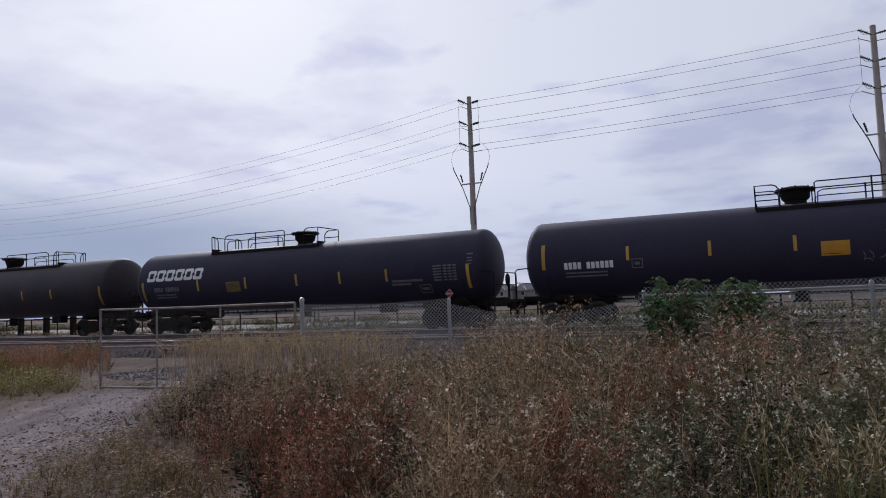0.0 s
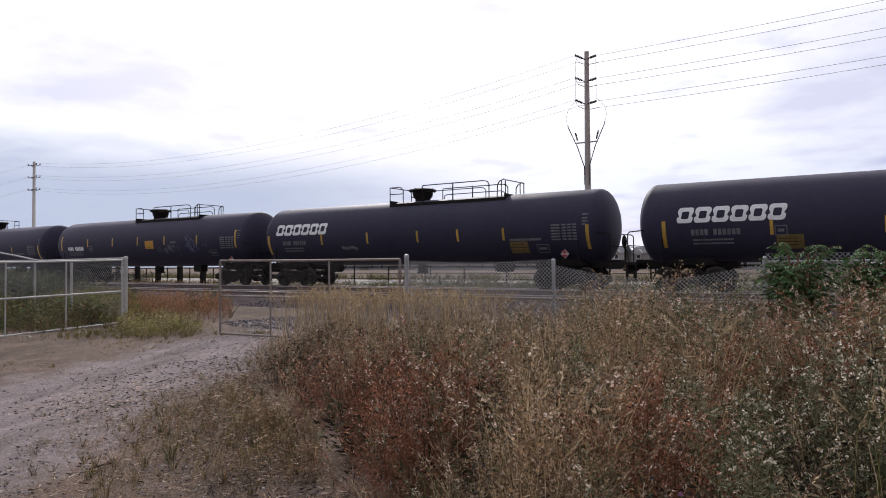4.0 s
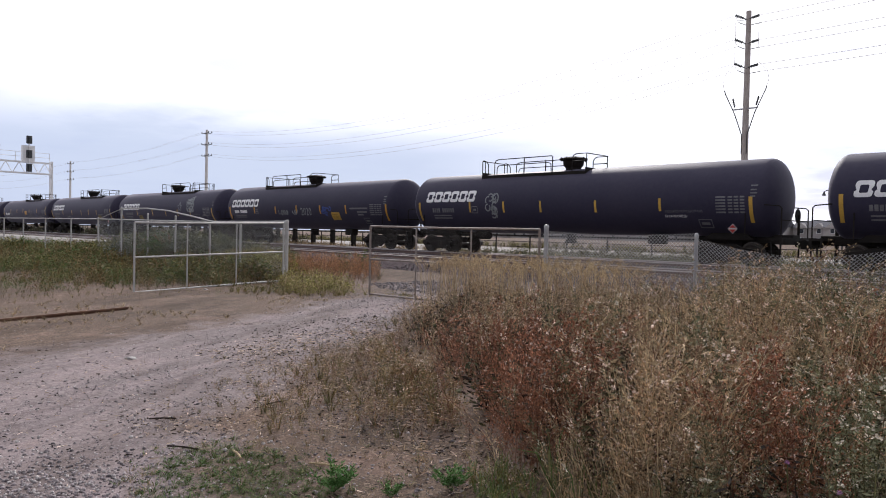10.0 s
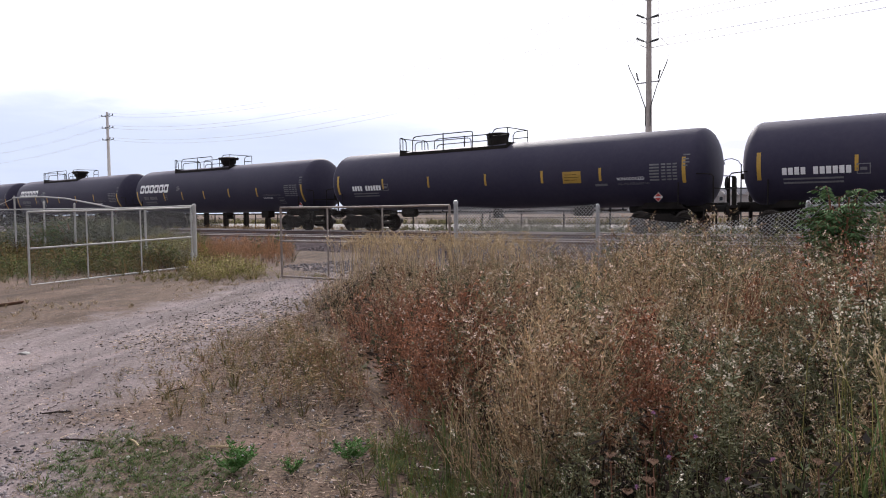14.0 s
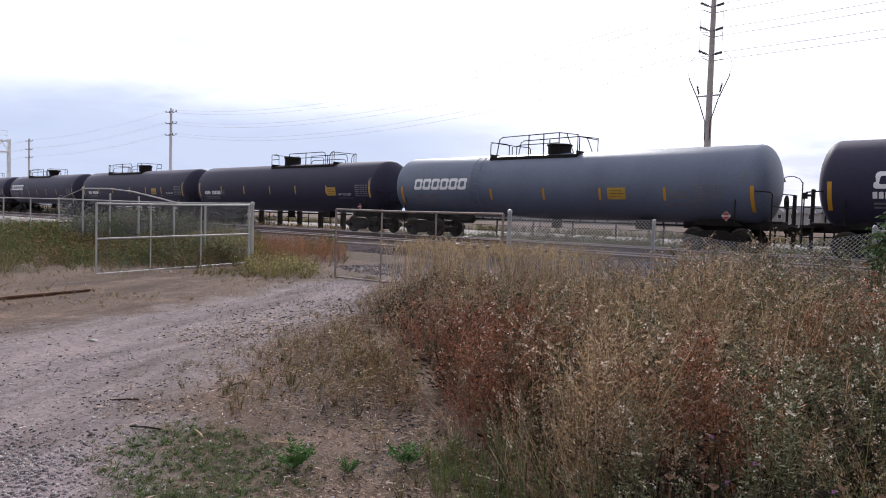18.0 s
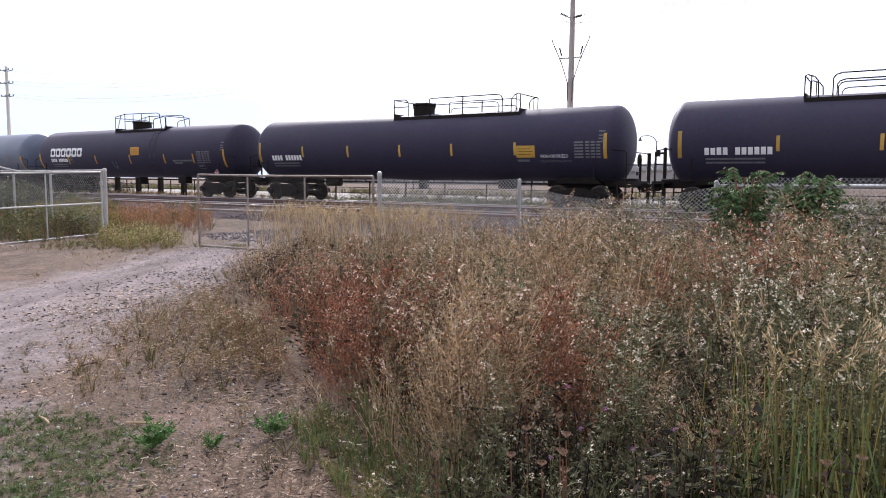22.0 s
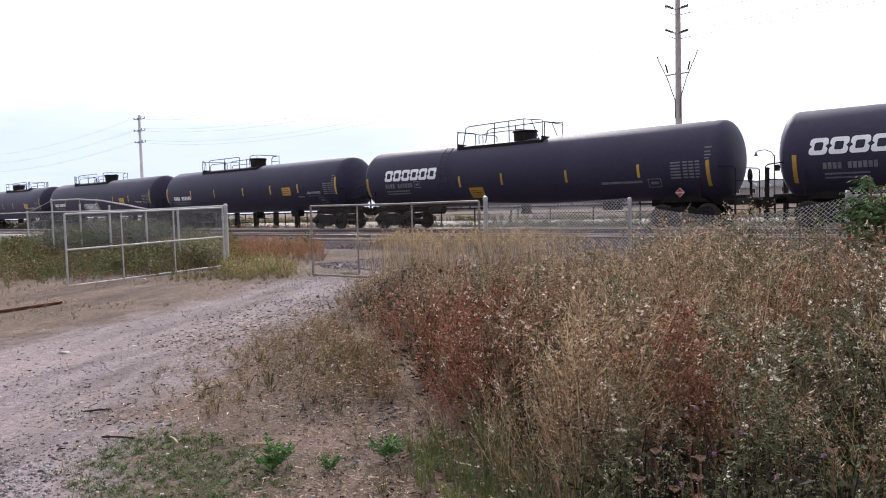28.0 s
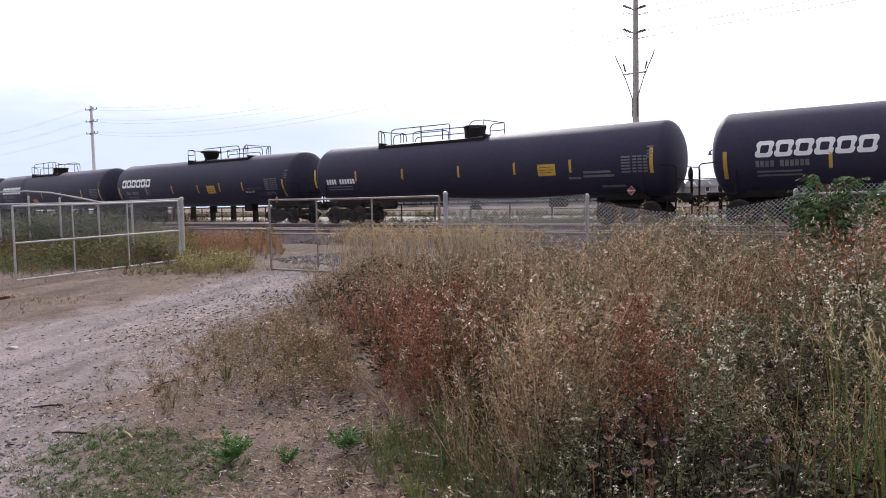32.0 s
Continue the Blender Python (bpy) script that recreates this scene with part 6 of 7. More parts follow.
def weed_dead(seed, f=1):
    """Dark dead stalks with shrivelled leaves."""
    t = Tuft(seed)
    g = t.g
    sz = 1.2 if f == 1 else 0.9
    for s in range(2):
        top = np.array([g.normal() * 0.12, g.normal() * 0.12, g.uniform(0.7, 1.0)])
        at = t.stalk((g.normal() * 0.03, g.normal() * 0.03, 0), top, 0.008 * sz, 0)
        for i in range(14 * f):
            a = g.uniform(0, 6.283)
            t.leaf(at(g.uniform(0.1, 1)), (math.cos(a), math.sin(a), g.uniform(-0.9, 0.5)), g.uniform(0.03, 0.09) * sz, g.uniform(0.012, 0.024) * sz, 0)
        for i in range(4):
            t.head(at(g.uniform(0.75, 1)) + g.normal(size=3) * 0.03, 0.010, 1)
    return t.done()


def weed_grass(seed, lean=0.35, n=12, wide=1.0):
    t = Tuft(seed)
    g = t.g
    for _ in range(n):
        a = g.uniform(0, 6.283)
        b = np.array([math.cos(a), math.sin(a), 0]) * g.uniform(0, 0.05)
        h = g.uniform(0.5, 1.0)
        o = np.array([math.cos(a), math.sin(a), 0]) * g.uniform(0.1, 1) * lean * h
        m1, m2, m3 = b + o * 0.15 + [0, 0, h * 0.45], b + o * 0.5 + [0, 0, h * 0.82], b + o + [0, 0, h * g.uniform(0.85, 1.0)]
        w = g.uniform(0.005, 0.010) * wide
        mm = 0 if g.random() < 0.7 else 1
        t.blade(b, m1, w, w, mm); t.blade(m1, m2, w, w * 0.7, mm); t.blade(m2, m3, w * 0.7, 0.001, mm)
    return t.done()


def weed_broad(seed):
    """A low dense leafy tuft."""
    t = Tuft(seed)
    g = t.g
    for s in range(22):
        a = g.uniform(0, 6.283)
        r = 0.62 * math.sqrt(g.random())
        top = np.array([math.cos(a) * r, math.sin(a) * r, g.uniform(0.6, 1.0) * (1 - 0.4 * r)])
        at = t.stalk((0, 0, 0), top, 0.010, 0, 0.04)
        for i in range(30):
            b = g.uniform(0, 6.283)
            t.leaf(at(g.uniform(0.25, 1)), (math.cos(b), math.sin(b), g.uniform(0.1, 1.3)), g.uniform(0.08, 0.18), g.uniform(0.025, 0.045), 0 if g.random() < 0.75 else 1)
    return t.done()


def weed_bushy(seed):
    """A rounded leafy clump for the middle distance."""
    t = Tuft(seed)
    g = t.g
    for i in range(84):
        a, k = g.uniform(0, 6.283), math.sqrt(g.random())
        z = g.uniform(0.12, 1.0) * (1 - 0.45 * k * k)
        r = 0.42 * k * (1.15 - 0.6 * z)
        t.leaf((math.cos(a) * r, math.sin(a) * r, z), (math.cos(a) + g.normal() * 0.6, math.sin(a) + g.normal() * 0.6, g.uniform(-0.2, 1.2)), g.uniform(0.07, 0.15), g.uniform(0.028, 0.055), 0 if i % 3 else 1)
    for i in range(5):
        a = g.uniform(0, 6.283)
        t.blade((0, 0, 0), (math.cos(a) * 0.2, math.sin(a) * 0.2, g.uniform(0.6, 1.1)), 0.02, 0.008, 1)
    return t.done()


def weed_plume(seed):
    """Pale feathery grass heads on long culms."""
    t = Tuft(seed)
    g = t.g
    for _ in range(4):
        a = g.uniform(0, 6.283)
        b = np.array([g.normal() * 0.04, g.normal() * 0.04, 0])
        d = np.array([math.cos(a), math.sin(a), 0])
        q = b + d * 0.10 + [0, 0, 0.78]
        e = q + d * g.uniform(0.06, 0.16) + [0, 0, g.uniform(0.10, 0.2)]
        t.blade(b, q, 0.006, 0.004, 0)
        t.blade(q, e, 0.004, 0.002, 0)
        for i in range(16):
            p = q + (e - q) * g.uniform(0, 1)
            t.leaf(p, (e - q) + g.normal(size=3) * 0.06, g.uniform(0.02, 0.05), 0.007, 1)
    return t.done()


def scatter(name, make, n_var, pts, heights, mats, label, category, spread=1.0, seed=0, lean=None):
    """One object of plants: each point gets a turned and stretched variant."""
    if not len(pts):
        return None
    g = np.random.default_rng(seed + 77)
    V, Q, M = [], [], []
    base = 0
    var = [make(seed * 100 + i) for i in range(n_var)]
    pick = g.integers(0, n_var, len(pts))
    for i in range(n_var):
        sel = np.where(pick == i)[0]
        if not len(sel):
            continue
        tv, tm = var[i]
        a = g.uniform(0, 6.283, len(sel))
        h = heights[sel]
        w = h * spread * g.uniform(0.8, 1.2, len(sel))
        x = (tv[None, :, 0] * np.cos(a)[:, None] - tv[None, :, 1] * np.sin(a)[:, None]) * w[:, None] + pts[sel, 0][:, None]
        y = (tv[None, :, 0] * np.sin(a)[:, None] + tv[None, :, 1] * np.cos(a)[:, None]) * w[:, None] + pts[sel, 1][:, None]
        if lean is not None:
            k = np.clip(tv[None, :, 2], 0, 1.2) ** 1.5
            x, y = x + lean[sel, 0][:, None] * k, y + lean[sel, 1][:, None] * k
        z = tv[None, :, 2] * h[:, None] + ground_z(pts[sel, 0], pts[sel, 1])[:, None] - 0.01
        V.append(np.stack([x, y, z], -1).reshape(-1, 3))
        nq = len(tm)
        Q.append((np.arange(len(sel) * nq * 4).reshape(-1, 4)) + base)
        base += len(sel) * nq * 4
        M.append(np.tile(tm, len(sel)))
    me = stuff_mesh(name, np.concatenate(V), np.concatenate(Q), mats, np.concatenate(M))
    return tagged(new(name, me), label, category, kind="stuff")


EDGE_Y = [1.0, 1.7, 2.3, 3.0, 3.6, 4.3, 5.0, 5.6, 7.2, 11.2, 11.6]
EDGE_X = [0.8, -0.3, -1.1, -1.95, -3.1, -4.6, -5.55, -6.4, -8.3, -10.9, -11.2]


def dense(x, y):
    """How far inside the stand of weeds a place lies, in metres."""
    return x - np.interp(y, EDGE_Y, EDGE_X) - 0.24 * fbm(x, y, 1.7, 7)


def field(n, x0, x1, y0, y1, seed):
    g = np.random.default_rng(seed)
    p = np.stack([g.uniform(x0, x1, n), g.uniform(y0, y1, n)], 1)
    return p, g


def stand_height(x, y):
    h = np.interp(x, [-10, -7, -5, -3.8, -2.4, 1], [0.76, 0.84, 0.94, 1.10, 1.27, 1.30])
    h = h * np.interp(y, [1.2, 2.4, 3.3, 5.0, 7.5, 11], [0.5, 0.64, 0.88, 1.02, 1.14, 1.2])
    return h * (1 + 0.06 * fbm(x, y, 1.1, 9))


def bump2(x, y, cx, cy, r):
    return np.exp(-((x - cx) ** 2 + (y - cy) ** 2) / (r * r))


def grow():
    # weeds stand in clumps of one kind with gaps between
    c, g = field(640, -11.5, 4.6, 1.2, 11.3, 21)
    c = c[dense(c[:, 0], c[:, 1]) > 0.05]
    # the marked clumps: rust-brown, then gold
    own_rust = [(-3.1, 3.85), (-2.85, 4.0), (-4.75, 4.85), (-4.35, 4.95), (-1.4, 3.55), (-1.25, 3.75), (-1.55, 3.85)]
    own_gold = [(-1.9, 3.2), (-1.75, 3.4), (-2.0, 3.45), (-1.7, 3.15), (-1.85, 3.6)]
    marked = len(own_rust) + len(own_gold)
    c = np.concatenate([c, own_rust, own_gold])
    x, y = c[:, 0], c[:, 1]
    n1, n2 = fbm(x, y, 0.9, 11), fbm(x, y, 1.3, 12)
    u = x + 0.24 * (y - 4)
    green = -1.5 * bump2(x, y, -1.85, 3.3, 0.35) + np.interp(u, [-4, -2.2, -1.5, 0], [-0.55, -0.25, 0.38, 0.36]) + 0.6 * bump2(x, y, -0.9, 3.5, 0.6) + 0.5 * bump2(x, y, -1.55, 5.2, 0.6) + 0.6 * n1 + g.normal(0, 0.3, len(c))
    rust = -0.32 + 1.5 * bump2(x, y, -4.6, 4.85, 0.55) + 1.3 * bump2(x, y, -3.1, 4.2, 0.45) + 1.7 * bump2(x, y, -1.6, 4.05, 0.45) + 0.8 * bump2(x, y, -1.0, 7.2, 0.7) + 0.8 * bump2(x, y, 0.3, 5.4, 0.5) + 0.7 * bump2(x, y, 1.3, 4.6, 0.5) + 0.6 * bump2(x, y, -5.5, 6.4, 0.7)
    rust = rust + 0.35 * n2 + g.normal(0, 0.2, len(c)) - 2.0 * bump2(x, y, -2.0, 3.5, 0.38)
    kind = np.where(rust > 0.25, 0, np.where(green > 0.2, 2, 1))
    kind = np.where((kind > 0) & (g.random(len(c)) < 0.16), 4, kind)
    kind = np.where(bump2(x, y, -0.4, 2.5, 0.8) > 0.4, np.where(n1 > -0.1, 2, 4), kind)
    kind[-marked:-len(own_gold)], kind[-len(own_gold):] = 0, 1
    tall = g.uniform(0.58, 1.1, len(c))
    tall[-marked:] = g.uniform(0.92, 1.1, marked)
    per = g.integers(11, 25, len(c))
    own = np.repeat(np.arange(len(c)), per)
    off = g.normal(0, 0.07, (len(own), 2))
    p = c[own] + off
    lean = off * 2.2 + g.normal(0, 0.06, (len(own), 2)) + (g.normal(0, 0.05, (len(c), 2)))[own]
    sp = np.where(g.random(len(own)) < 0.82, kind[own], g.integers(1, 3, len(own)))
    red = np.maximum.reduce([bump2(p[:, 0], p[:, 1], a, b, r) for a, b, r in ((-4.6, 4.8, 0.4), (-3.0, 3.95, 0.32), (-1.4, 3.6, 0.3), (-3.4, 5.4, 0.4), (-5.9, 5.9, 0.45))])
    sp = np.where(g.random(len(own)) < np.clip(red * 1.6 - 0.35, 0, 0.93), 0, sp)
    sp = np.where(g.random(len(own)) < np.clip(bump2(p[:, 0], p[:, 1], -1.8, 3.25, 0.32) * 1.6 - 0.3, 0, 0.9), 1, sp)
    sp = np.where((sp != 0) & (g.random(len(own)) < np.clip(bump2(p[:, 0], p[:, 1], -2.4, 3.85, 0.38) * 1.6 - 0.3, 0, 0.9)), 2, sp)
    d = dense(p[:, 0], p[:, 1])
    far = np.hypot(p[:, 0], p[:, 1])
    lane = (fbm(c[:, 0], c[:, 1], 3.6, 33) + 0.4 * fbm(c[:, 0], c[:, 1], 1.5, 34))
    lane[-marked:] = 0.4
    lane = lane[own]
    hollow = (np.hypot(p[:, 0] + 4.2, p[:, 1] - 4.4) < 0.3) | (np.hypot(p[:, 0] + 2.4, p[:, 1] - 3.9) < 0.26) | (np.hypot(p[:, 0] + 0.75, p[:, 1] - 4.4) < 0.25)
    clear = (p[:, 0] > -0.5) & (p[:, 0] < 0.6) & (p[:, 1] < 3.45)
    keep = ~hollow & ~clear & ((far < 6.0) | (g.random(len(own)) < 0.86)) & (lane > -0.34) & (d > -0.05) & (far > 1.8) & (p[:, 1] < 11.35) & ((p[:, 0] < 2.2) | (g.random(len(own)) < 0.5))
    p, sp, lean, d, far, tall, lane = p[keep], sp[keep], lean[keep], d[keep], far[keep], tall[own][keep], lane[keep]
    x, y = p[:, 0], p[:, 1]
    h = stand_height(x, y) * tall * g.uniform(0.66, 1.03, len(p)) * np.clip(0.68 + d * 0.5, 0.55, 1.0) * np.clip(0.82 + 0.4 * lane, 0.55, 1.04)
    sp = np.where((sp == 1) & (g.random(len(p)) < 0.08), 3, sp)
    ochre = (sp == 1) & (g.random(len(p)) < np.interp(y, [4, 7], [0.35, 0.65]))
    for f, z in ((2, far < 6.0), (1, far >= 6.0)):
        nv = 12 if f == 2 else 10
        scatter("rust_weeds", lambda s: weed_rust(s, f), nv, p[(sp == 0) & z], h[(sp == 0) & z], [PINKSTEM, RUSTLEAF, TANHEAD], "tall rust-brown dried weeds with tan seed heads", "weeds", 1.0, 1 + f, lean[(sp == 0) & z])
        k = (sp == 1) & z & ~ochre
        scatter("golden_weeds", lambda s: weed_gold(s, f), nv, p[k], h[k], [STRAW, GOLDLEAF, TANHEAD], "tall straw-gold grass and dried stalks", "weeds", 1.0, 4 + f, lean[k])
        k = ochre & z
        scatter("ochre_weeds", lambda s: weed_aster(s, f), nv, p[k], h[k], [PINKSTEM, OCHRE, TANHEAD], "tall ochre-olive weeds going to seed", "weeds", 1.0, 20 + f, lean[k])
        scatter("green_asters", lambda s: weed_aster(s, f), nv, p[(sp == 2) & z], h[(sp == 2) & z], [OLIVE, GREYGREEN, BLOOM], "grey-green weeds with tiny off-white blooms", "weeds", 1.0, 7 + f, lean[(sp == 2) & z])
        scatter("dead_stalks", lambda s: weed_dead(s, f), 8, p[(sp == 4) & z], h[(sp == 4) & z] * 0.95, [DEADDARK, TANHEAD], "dark dead stalks with shrivelled leaves", "weeds", 1.0, 23 + f, lean[(sp == 4) & z])
    scatter("plume_grass", weed_plume, 8, p[sp == 3], h[sp == 3] * 0.98, [STRAW, STRAW], "pale feathery grass heads above the weeds", "grass", 1.0, 4)
    q, g = field(200, -11.2, -6.2, 10.0, 11.3, 25)
    q = q[dense(q[:, 0], q[:, 1]) > -0.6]
    scatter("fence_plumes", weed_plume, 8, q, g.uniform(1.0, 1.3, len(q)), [STRAW, STRAW], "pale feathery grass heads along the fence", "grass", 1.2, 16)
    # the back of the stand, up to the fence
    q, g = field(2500, -9.5, 4.5, 6.6, 11.35, 27)
    q = q[(dense(q[:, 0], q[:, 1]) > 0.3) & (fbm(q[:, 0], q[:, 1], 1.6, 39) > -0.55)]
    hh = stand_height(q[:, 0], q[:, 1]) * g.uniform(0.55, 1.0, len(q)) * (1 + 0.12 * fbm(q[:, 0], q[:, 1], 2.0, 40)) * np.interp(q[:, 0], [-7.5, -4.8, -4, -2.6], [0.66, 0.92, 1.0, 0.84])
    tilt = g.normal(0, 0.07, (len(q), 2))
    v = fbm(q[:, 0], q[:, 1], 0.9, 41) + g.normal(0, 0.3, len(q))
    for lo, hi, make, mats, lb, sd_ in ((-9, -0.2, weed_gold, [STRAW, GOLDLEAF, TANHEAD], "straw-gold weeds at the back of the stand", 44), (-0.2, 0.45, weed_aster, [PINKSTEM, OCHRE, TANHEAD], "ochre weeds going to seed before the fence", 45),
                                        (0.45, 9, weed_aster, [OLIVE, GREYGREEN, BLOOM], "grey-green weeds before the fence", 46)):
        k = (v >= lo) & (v < hi)
        scatter("back_weeds", make, 10, q[k], hh[k], mats, lb, "weeds", 1.0, sd_, tilt[k])
    # leafy growth whose dark colour puts shade into the hollows and low front
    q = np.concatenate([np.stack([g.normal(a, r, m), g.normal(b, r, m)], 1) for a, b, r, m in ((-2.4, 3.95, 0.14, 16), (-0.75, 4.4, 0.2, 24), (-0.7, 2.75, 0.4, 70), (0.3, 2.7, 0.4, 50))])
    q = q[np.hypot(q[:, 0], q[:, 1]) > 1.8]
    scatter("hollow_growth", weed_bushy, 8, q, g.uniform(0.25, 0.55, len(q)), [SHADELEAF, DEADDARK], "leafy growth in the hollows of the stand, coloured dark as shade", "weeds", 0.9, 47)
    # undergrowth inside the stand
    q, g = field(4300, -11, 4.5, 1.5, 11.2, 31)
    du = dense(q[:, 0], q[:, 1])
    k = (du > -0.2) & (np.hypot(q[:, 0], q[:, 1]) > 1.5)
    q = q[k]
    du = du[k]
    # dead and leafy shares, coloured dark to imitate shade between the clumps
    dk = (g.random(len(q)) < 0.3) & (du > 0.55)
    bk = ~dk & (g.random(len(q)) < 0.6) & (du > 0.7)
    scatter("leafy_undergrowth", weed_bushy, 8, q[bk], g.uniform(0.3, 0.62, bk.sum()), [SHADELEAF, DEADDARK], "leafy growth under the weeds, coloured dark for the shade in gaps", "weeds", 1.1, 32)
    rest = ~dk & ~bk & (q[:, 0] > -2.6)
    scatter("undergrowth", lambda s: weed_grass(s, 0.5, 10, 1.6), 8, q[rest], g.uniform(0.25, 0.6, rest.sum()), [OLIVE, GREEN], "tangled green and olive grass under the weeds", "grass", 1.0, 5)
    scatter("dead_undergrowth", weed_dead, 8, q[dk], g.uniform(0.35, 0.75, dk.sum()), [DEADDARK, OCHRE], "dead growth under the weeds, with shade put into its dark colour", "weeds", 1.7, 26)
    # long green grass near the viewer's side
    q, g = field(420, -0.2, 3.0, 1.6, 5.2, 41)
    q = q[(np.hypot(q[:, 0], q[:, 1]) > 2.9) & (q[:, 0] > 0.3)][:130]
    scatter("long_grass", lambda s: weed_grass(s, 0.6, 8, 0.8), 8, q, g.uniform(0.6, 1.05, len(q)), [GRASSBLADE, YGREEN], "long fresh green grass blades", "grass", 1.0, 6)
    q = np.stack([g.normal(-0.06, 0.2, 24), g.normal(3.35, 0.28, 24)], 1)
    scatter("tall_grass_clump", lambda s: weed_grass(s, 0.4, 8, 1.6), 8, q, g.uniform(0.55, 1.1, len(q)), [GRASSBLADE, YGREEN], "clump of tall fresh green grass among the weeds", "grass", 0.8, 34)
    q = np.stack([g.normal(-0.12, 0.22, 14), g.normal(3.3, 0.25, 14)], 1)
    scatter("straw_spikes", weed_plume, 6, q, g.uniform(1.0, 1.25, len(q)), [YGREEN, STRAW], "pale straw spikes above the tall grass", "grass", 0.8, 35)
    q = np.stack([g.normal(0.05, 0.5, 64), g.normal(4.3, 0.5, 64)], 1)
    scatter("leafy_weeds", lambda a: weed_aster(a, 2), 8, q, g.uniform(0.55, 1.0, len(q)), [OLIVE, SHADELEAF, BLOOM], "leafy green weeds beside the tall grass", "weeds", 1.1, 49)
    # fresh grass at the foot of the stand
    q, g = field(1300, -3.1, -1.0, 2.0, 3.6, 43)
    d = dense(q[:, 0], q[:, 1])
    q = q[(d > -0.65) & (d < 0.35) & (fbm(q[:, 0], q[:, 1], 2.2, 17) > -0.35)]
    scatter("edge_grass", lambda s: weed_grass(s, 0.6, 10, 1.4), 8, q, g.uniform(0.06, 0.22, len(q)), [GRASSBLADE, YGREEN], "fresh green grass at the foot of the weeds", "grass", 1.6, 27)
    # loose low weeds at the edge of the gravel
    q, g = field(12000, -9.5, -1.2, 1.4, 8.5, 51)
    x, y = q[:, 0], q[:, 1]
    d = dense(x, y)
    thick = np.maximum.reduce([bump2(x, y, -5.0, 4.6, 0.5), bump2(x, y, -5.4, 4.95, 0.5), bump2(x, y, -5.5, 3.6, 0.7), bump2(x, y, -4.7, 3.9, 0.6), bump2(x, y, -6.3, 4.2, 0.7), bump2(x, y, -5.0, 3.2, 0.5), 0.7 * bump2(x, y, -7.0, 5.2, 0.8), 0.9 * bump2(x, y, -4.35, 4.65, 0.45), 0.9 * bump2(x, y, -4.15, 4.2, 0.35)])
    want = np.clip(0.85 * thick * (1 + 0.5 * fbm(x, y, 2.6, 18)) + 0.22 * np.clip(1 + d * 0.5, 0, 1), 0, 1)
    bare = bump2(x, y, -3.9, 3.4, 0.55)
    k = (d < 0.15 + 0.35 * thick) & (g.random(len(q)) < want * (1 - 0.9 * bare)) & (fbm(x, y, 2.2, 13) > -0.45)
    q, d, thick = q[k], d[k], thick[k]
    hh = g.uniform(0.08, 0.30, len(q)) * (0.75 + 0.45 * thick) * np.clip(1.3 + d * 0.3, 0.6, 1.25)
    r = g.random(len(q))
    scatter("low_weeds", lambda s: weed_aster(s, 2), 8, q[r < 0.6], hh[r < 0.6], [OLIVE, BROWNLEAF, TANHEAD], "low olive weeds at the edge of the gravel", "weeds", 2.2, 17)
    s = (r >= 0.6) & (r < 0.88)
    scatter("low_dry_weeds", weed_gold, 8, q[s], hh[s], [PINKSTEM, BROWNLEAF, TANHEAD], "low dried weeds at the edge of the gravel", "weeds", 2.4, 18)
    s = r >= 0.88
    scatter("low_ochre_grass", lambda a: weed_grass(a, 0.5, 14, 1.6), 8, q[s], hh[s] * 0.9, [OLIVE, BROWNLEAF], "low ochre grass at the edge of the gravel", "grass", 2.4, 19)
    q, g = field(2600, -8.5, -1.6, 1.8, 6.5, 53)
    d = dense(q[:, 0], q[:, 1])
    k = (d < 0.2) & (g.random(len(q)) < np.clip(0.75 + 0.45 * d + 0.4 * fbm(q[:, 0], q[:, 1], 2.0, 42), 0, 0.8))
    scatter("low_dead_growth", weed_dead, 8, q[k], g.uniform(0.05, 0.17, k.sum()), [DEADDARK, OCHRE], "low dead growth on the dirt before the stand", "weeds", 2.6, 51)
    # turf patches on the dirt
    q, g = field(24000, -8.5, -1.0, 1.2, 5.0, 61)
    x, y = q[:, 0], q[:, 1]
    lawn = 1.3 * np.exp(-(((x + 4.15) / 0.85) ** 2 + ((y - 2.25) / 0.55) ** 2)) + 0.8 * bump2(x, y, -3.6, 2.0, 0.5)
    k = g.random(len(q)) < np.clip((1.7 * lawn - 0.45) * (0.9 + 0.5 * fbm(x, y, 3.0, 19)), 0, 1) + 0.2 * np.clip(fbm(x, y, 1.3, 14), 0, 1) * (dense(x, y) > -3.5)
    q, lw = q[k], lawn[k]
    s = g.random(len(q)) < lw * 1.3
    scatter("short_turf", lambda a: weed_grass(a, 0.3, 12, 1.5), 8, q[s], g.uniform(0.02, 0.055, s.sum()), [GREEN, OLIVE], "short green turf between the stones", "grass", 6.5, 9)
    scatter("dry_turf", lambda a: weed_grass(a, 0.35, 9, 1.0), 8, q[~s], g.uniform(0.025, 0.07, (~s).sum()), [OCHRE, STRAW], "short dried turf between the stones", "grass", 5.0, 28)
    q, g = field(900, -16.5, -9.5, 1.0, 9.5, 63)
    q = q[(road_mask(q[:, 0], q[:, 1]) < 0.55) & (fbm(q[:, 0], q[:, 1], 1.1, 38) > 0.0)]
    scatter("verge_tufts", lambda a: weed_grass(a, 0.5, 12, 1.8), 8, q, g.uniform(0.03, 0.12, len(q)), [OCHRE, STRAW], "dry straw tufts on the brown verge", "grass", 3.5, 43)
    # straw and green between the fence and the tracks
    q, g = field(1200, -11, 7, 11.8, 18.6, 71)
    k = road_mask(q[:, 0], q[:, 1]) < 0.3
    q = q[k]
    s = g.random(len(q)) < 0.55
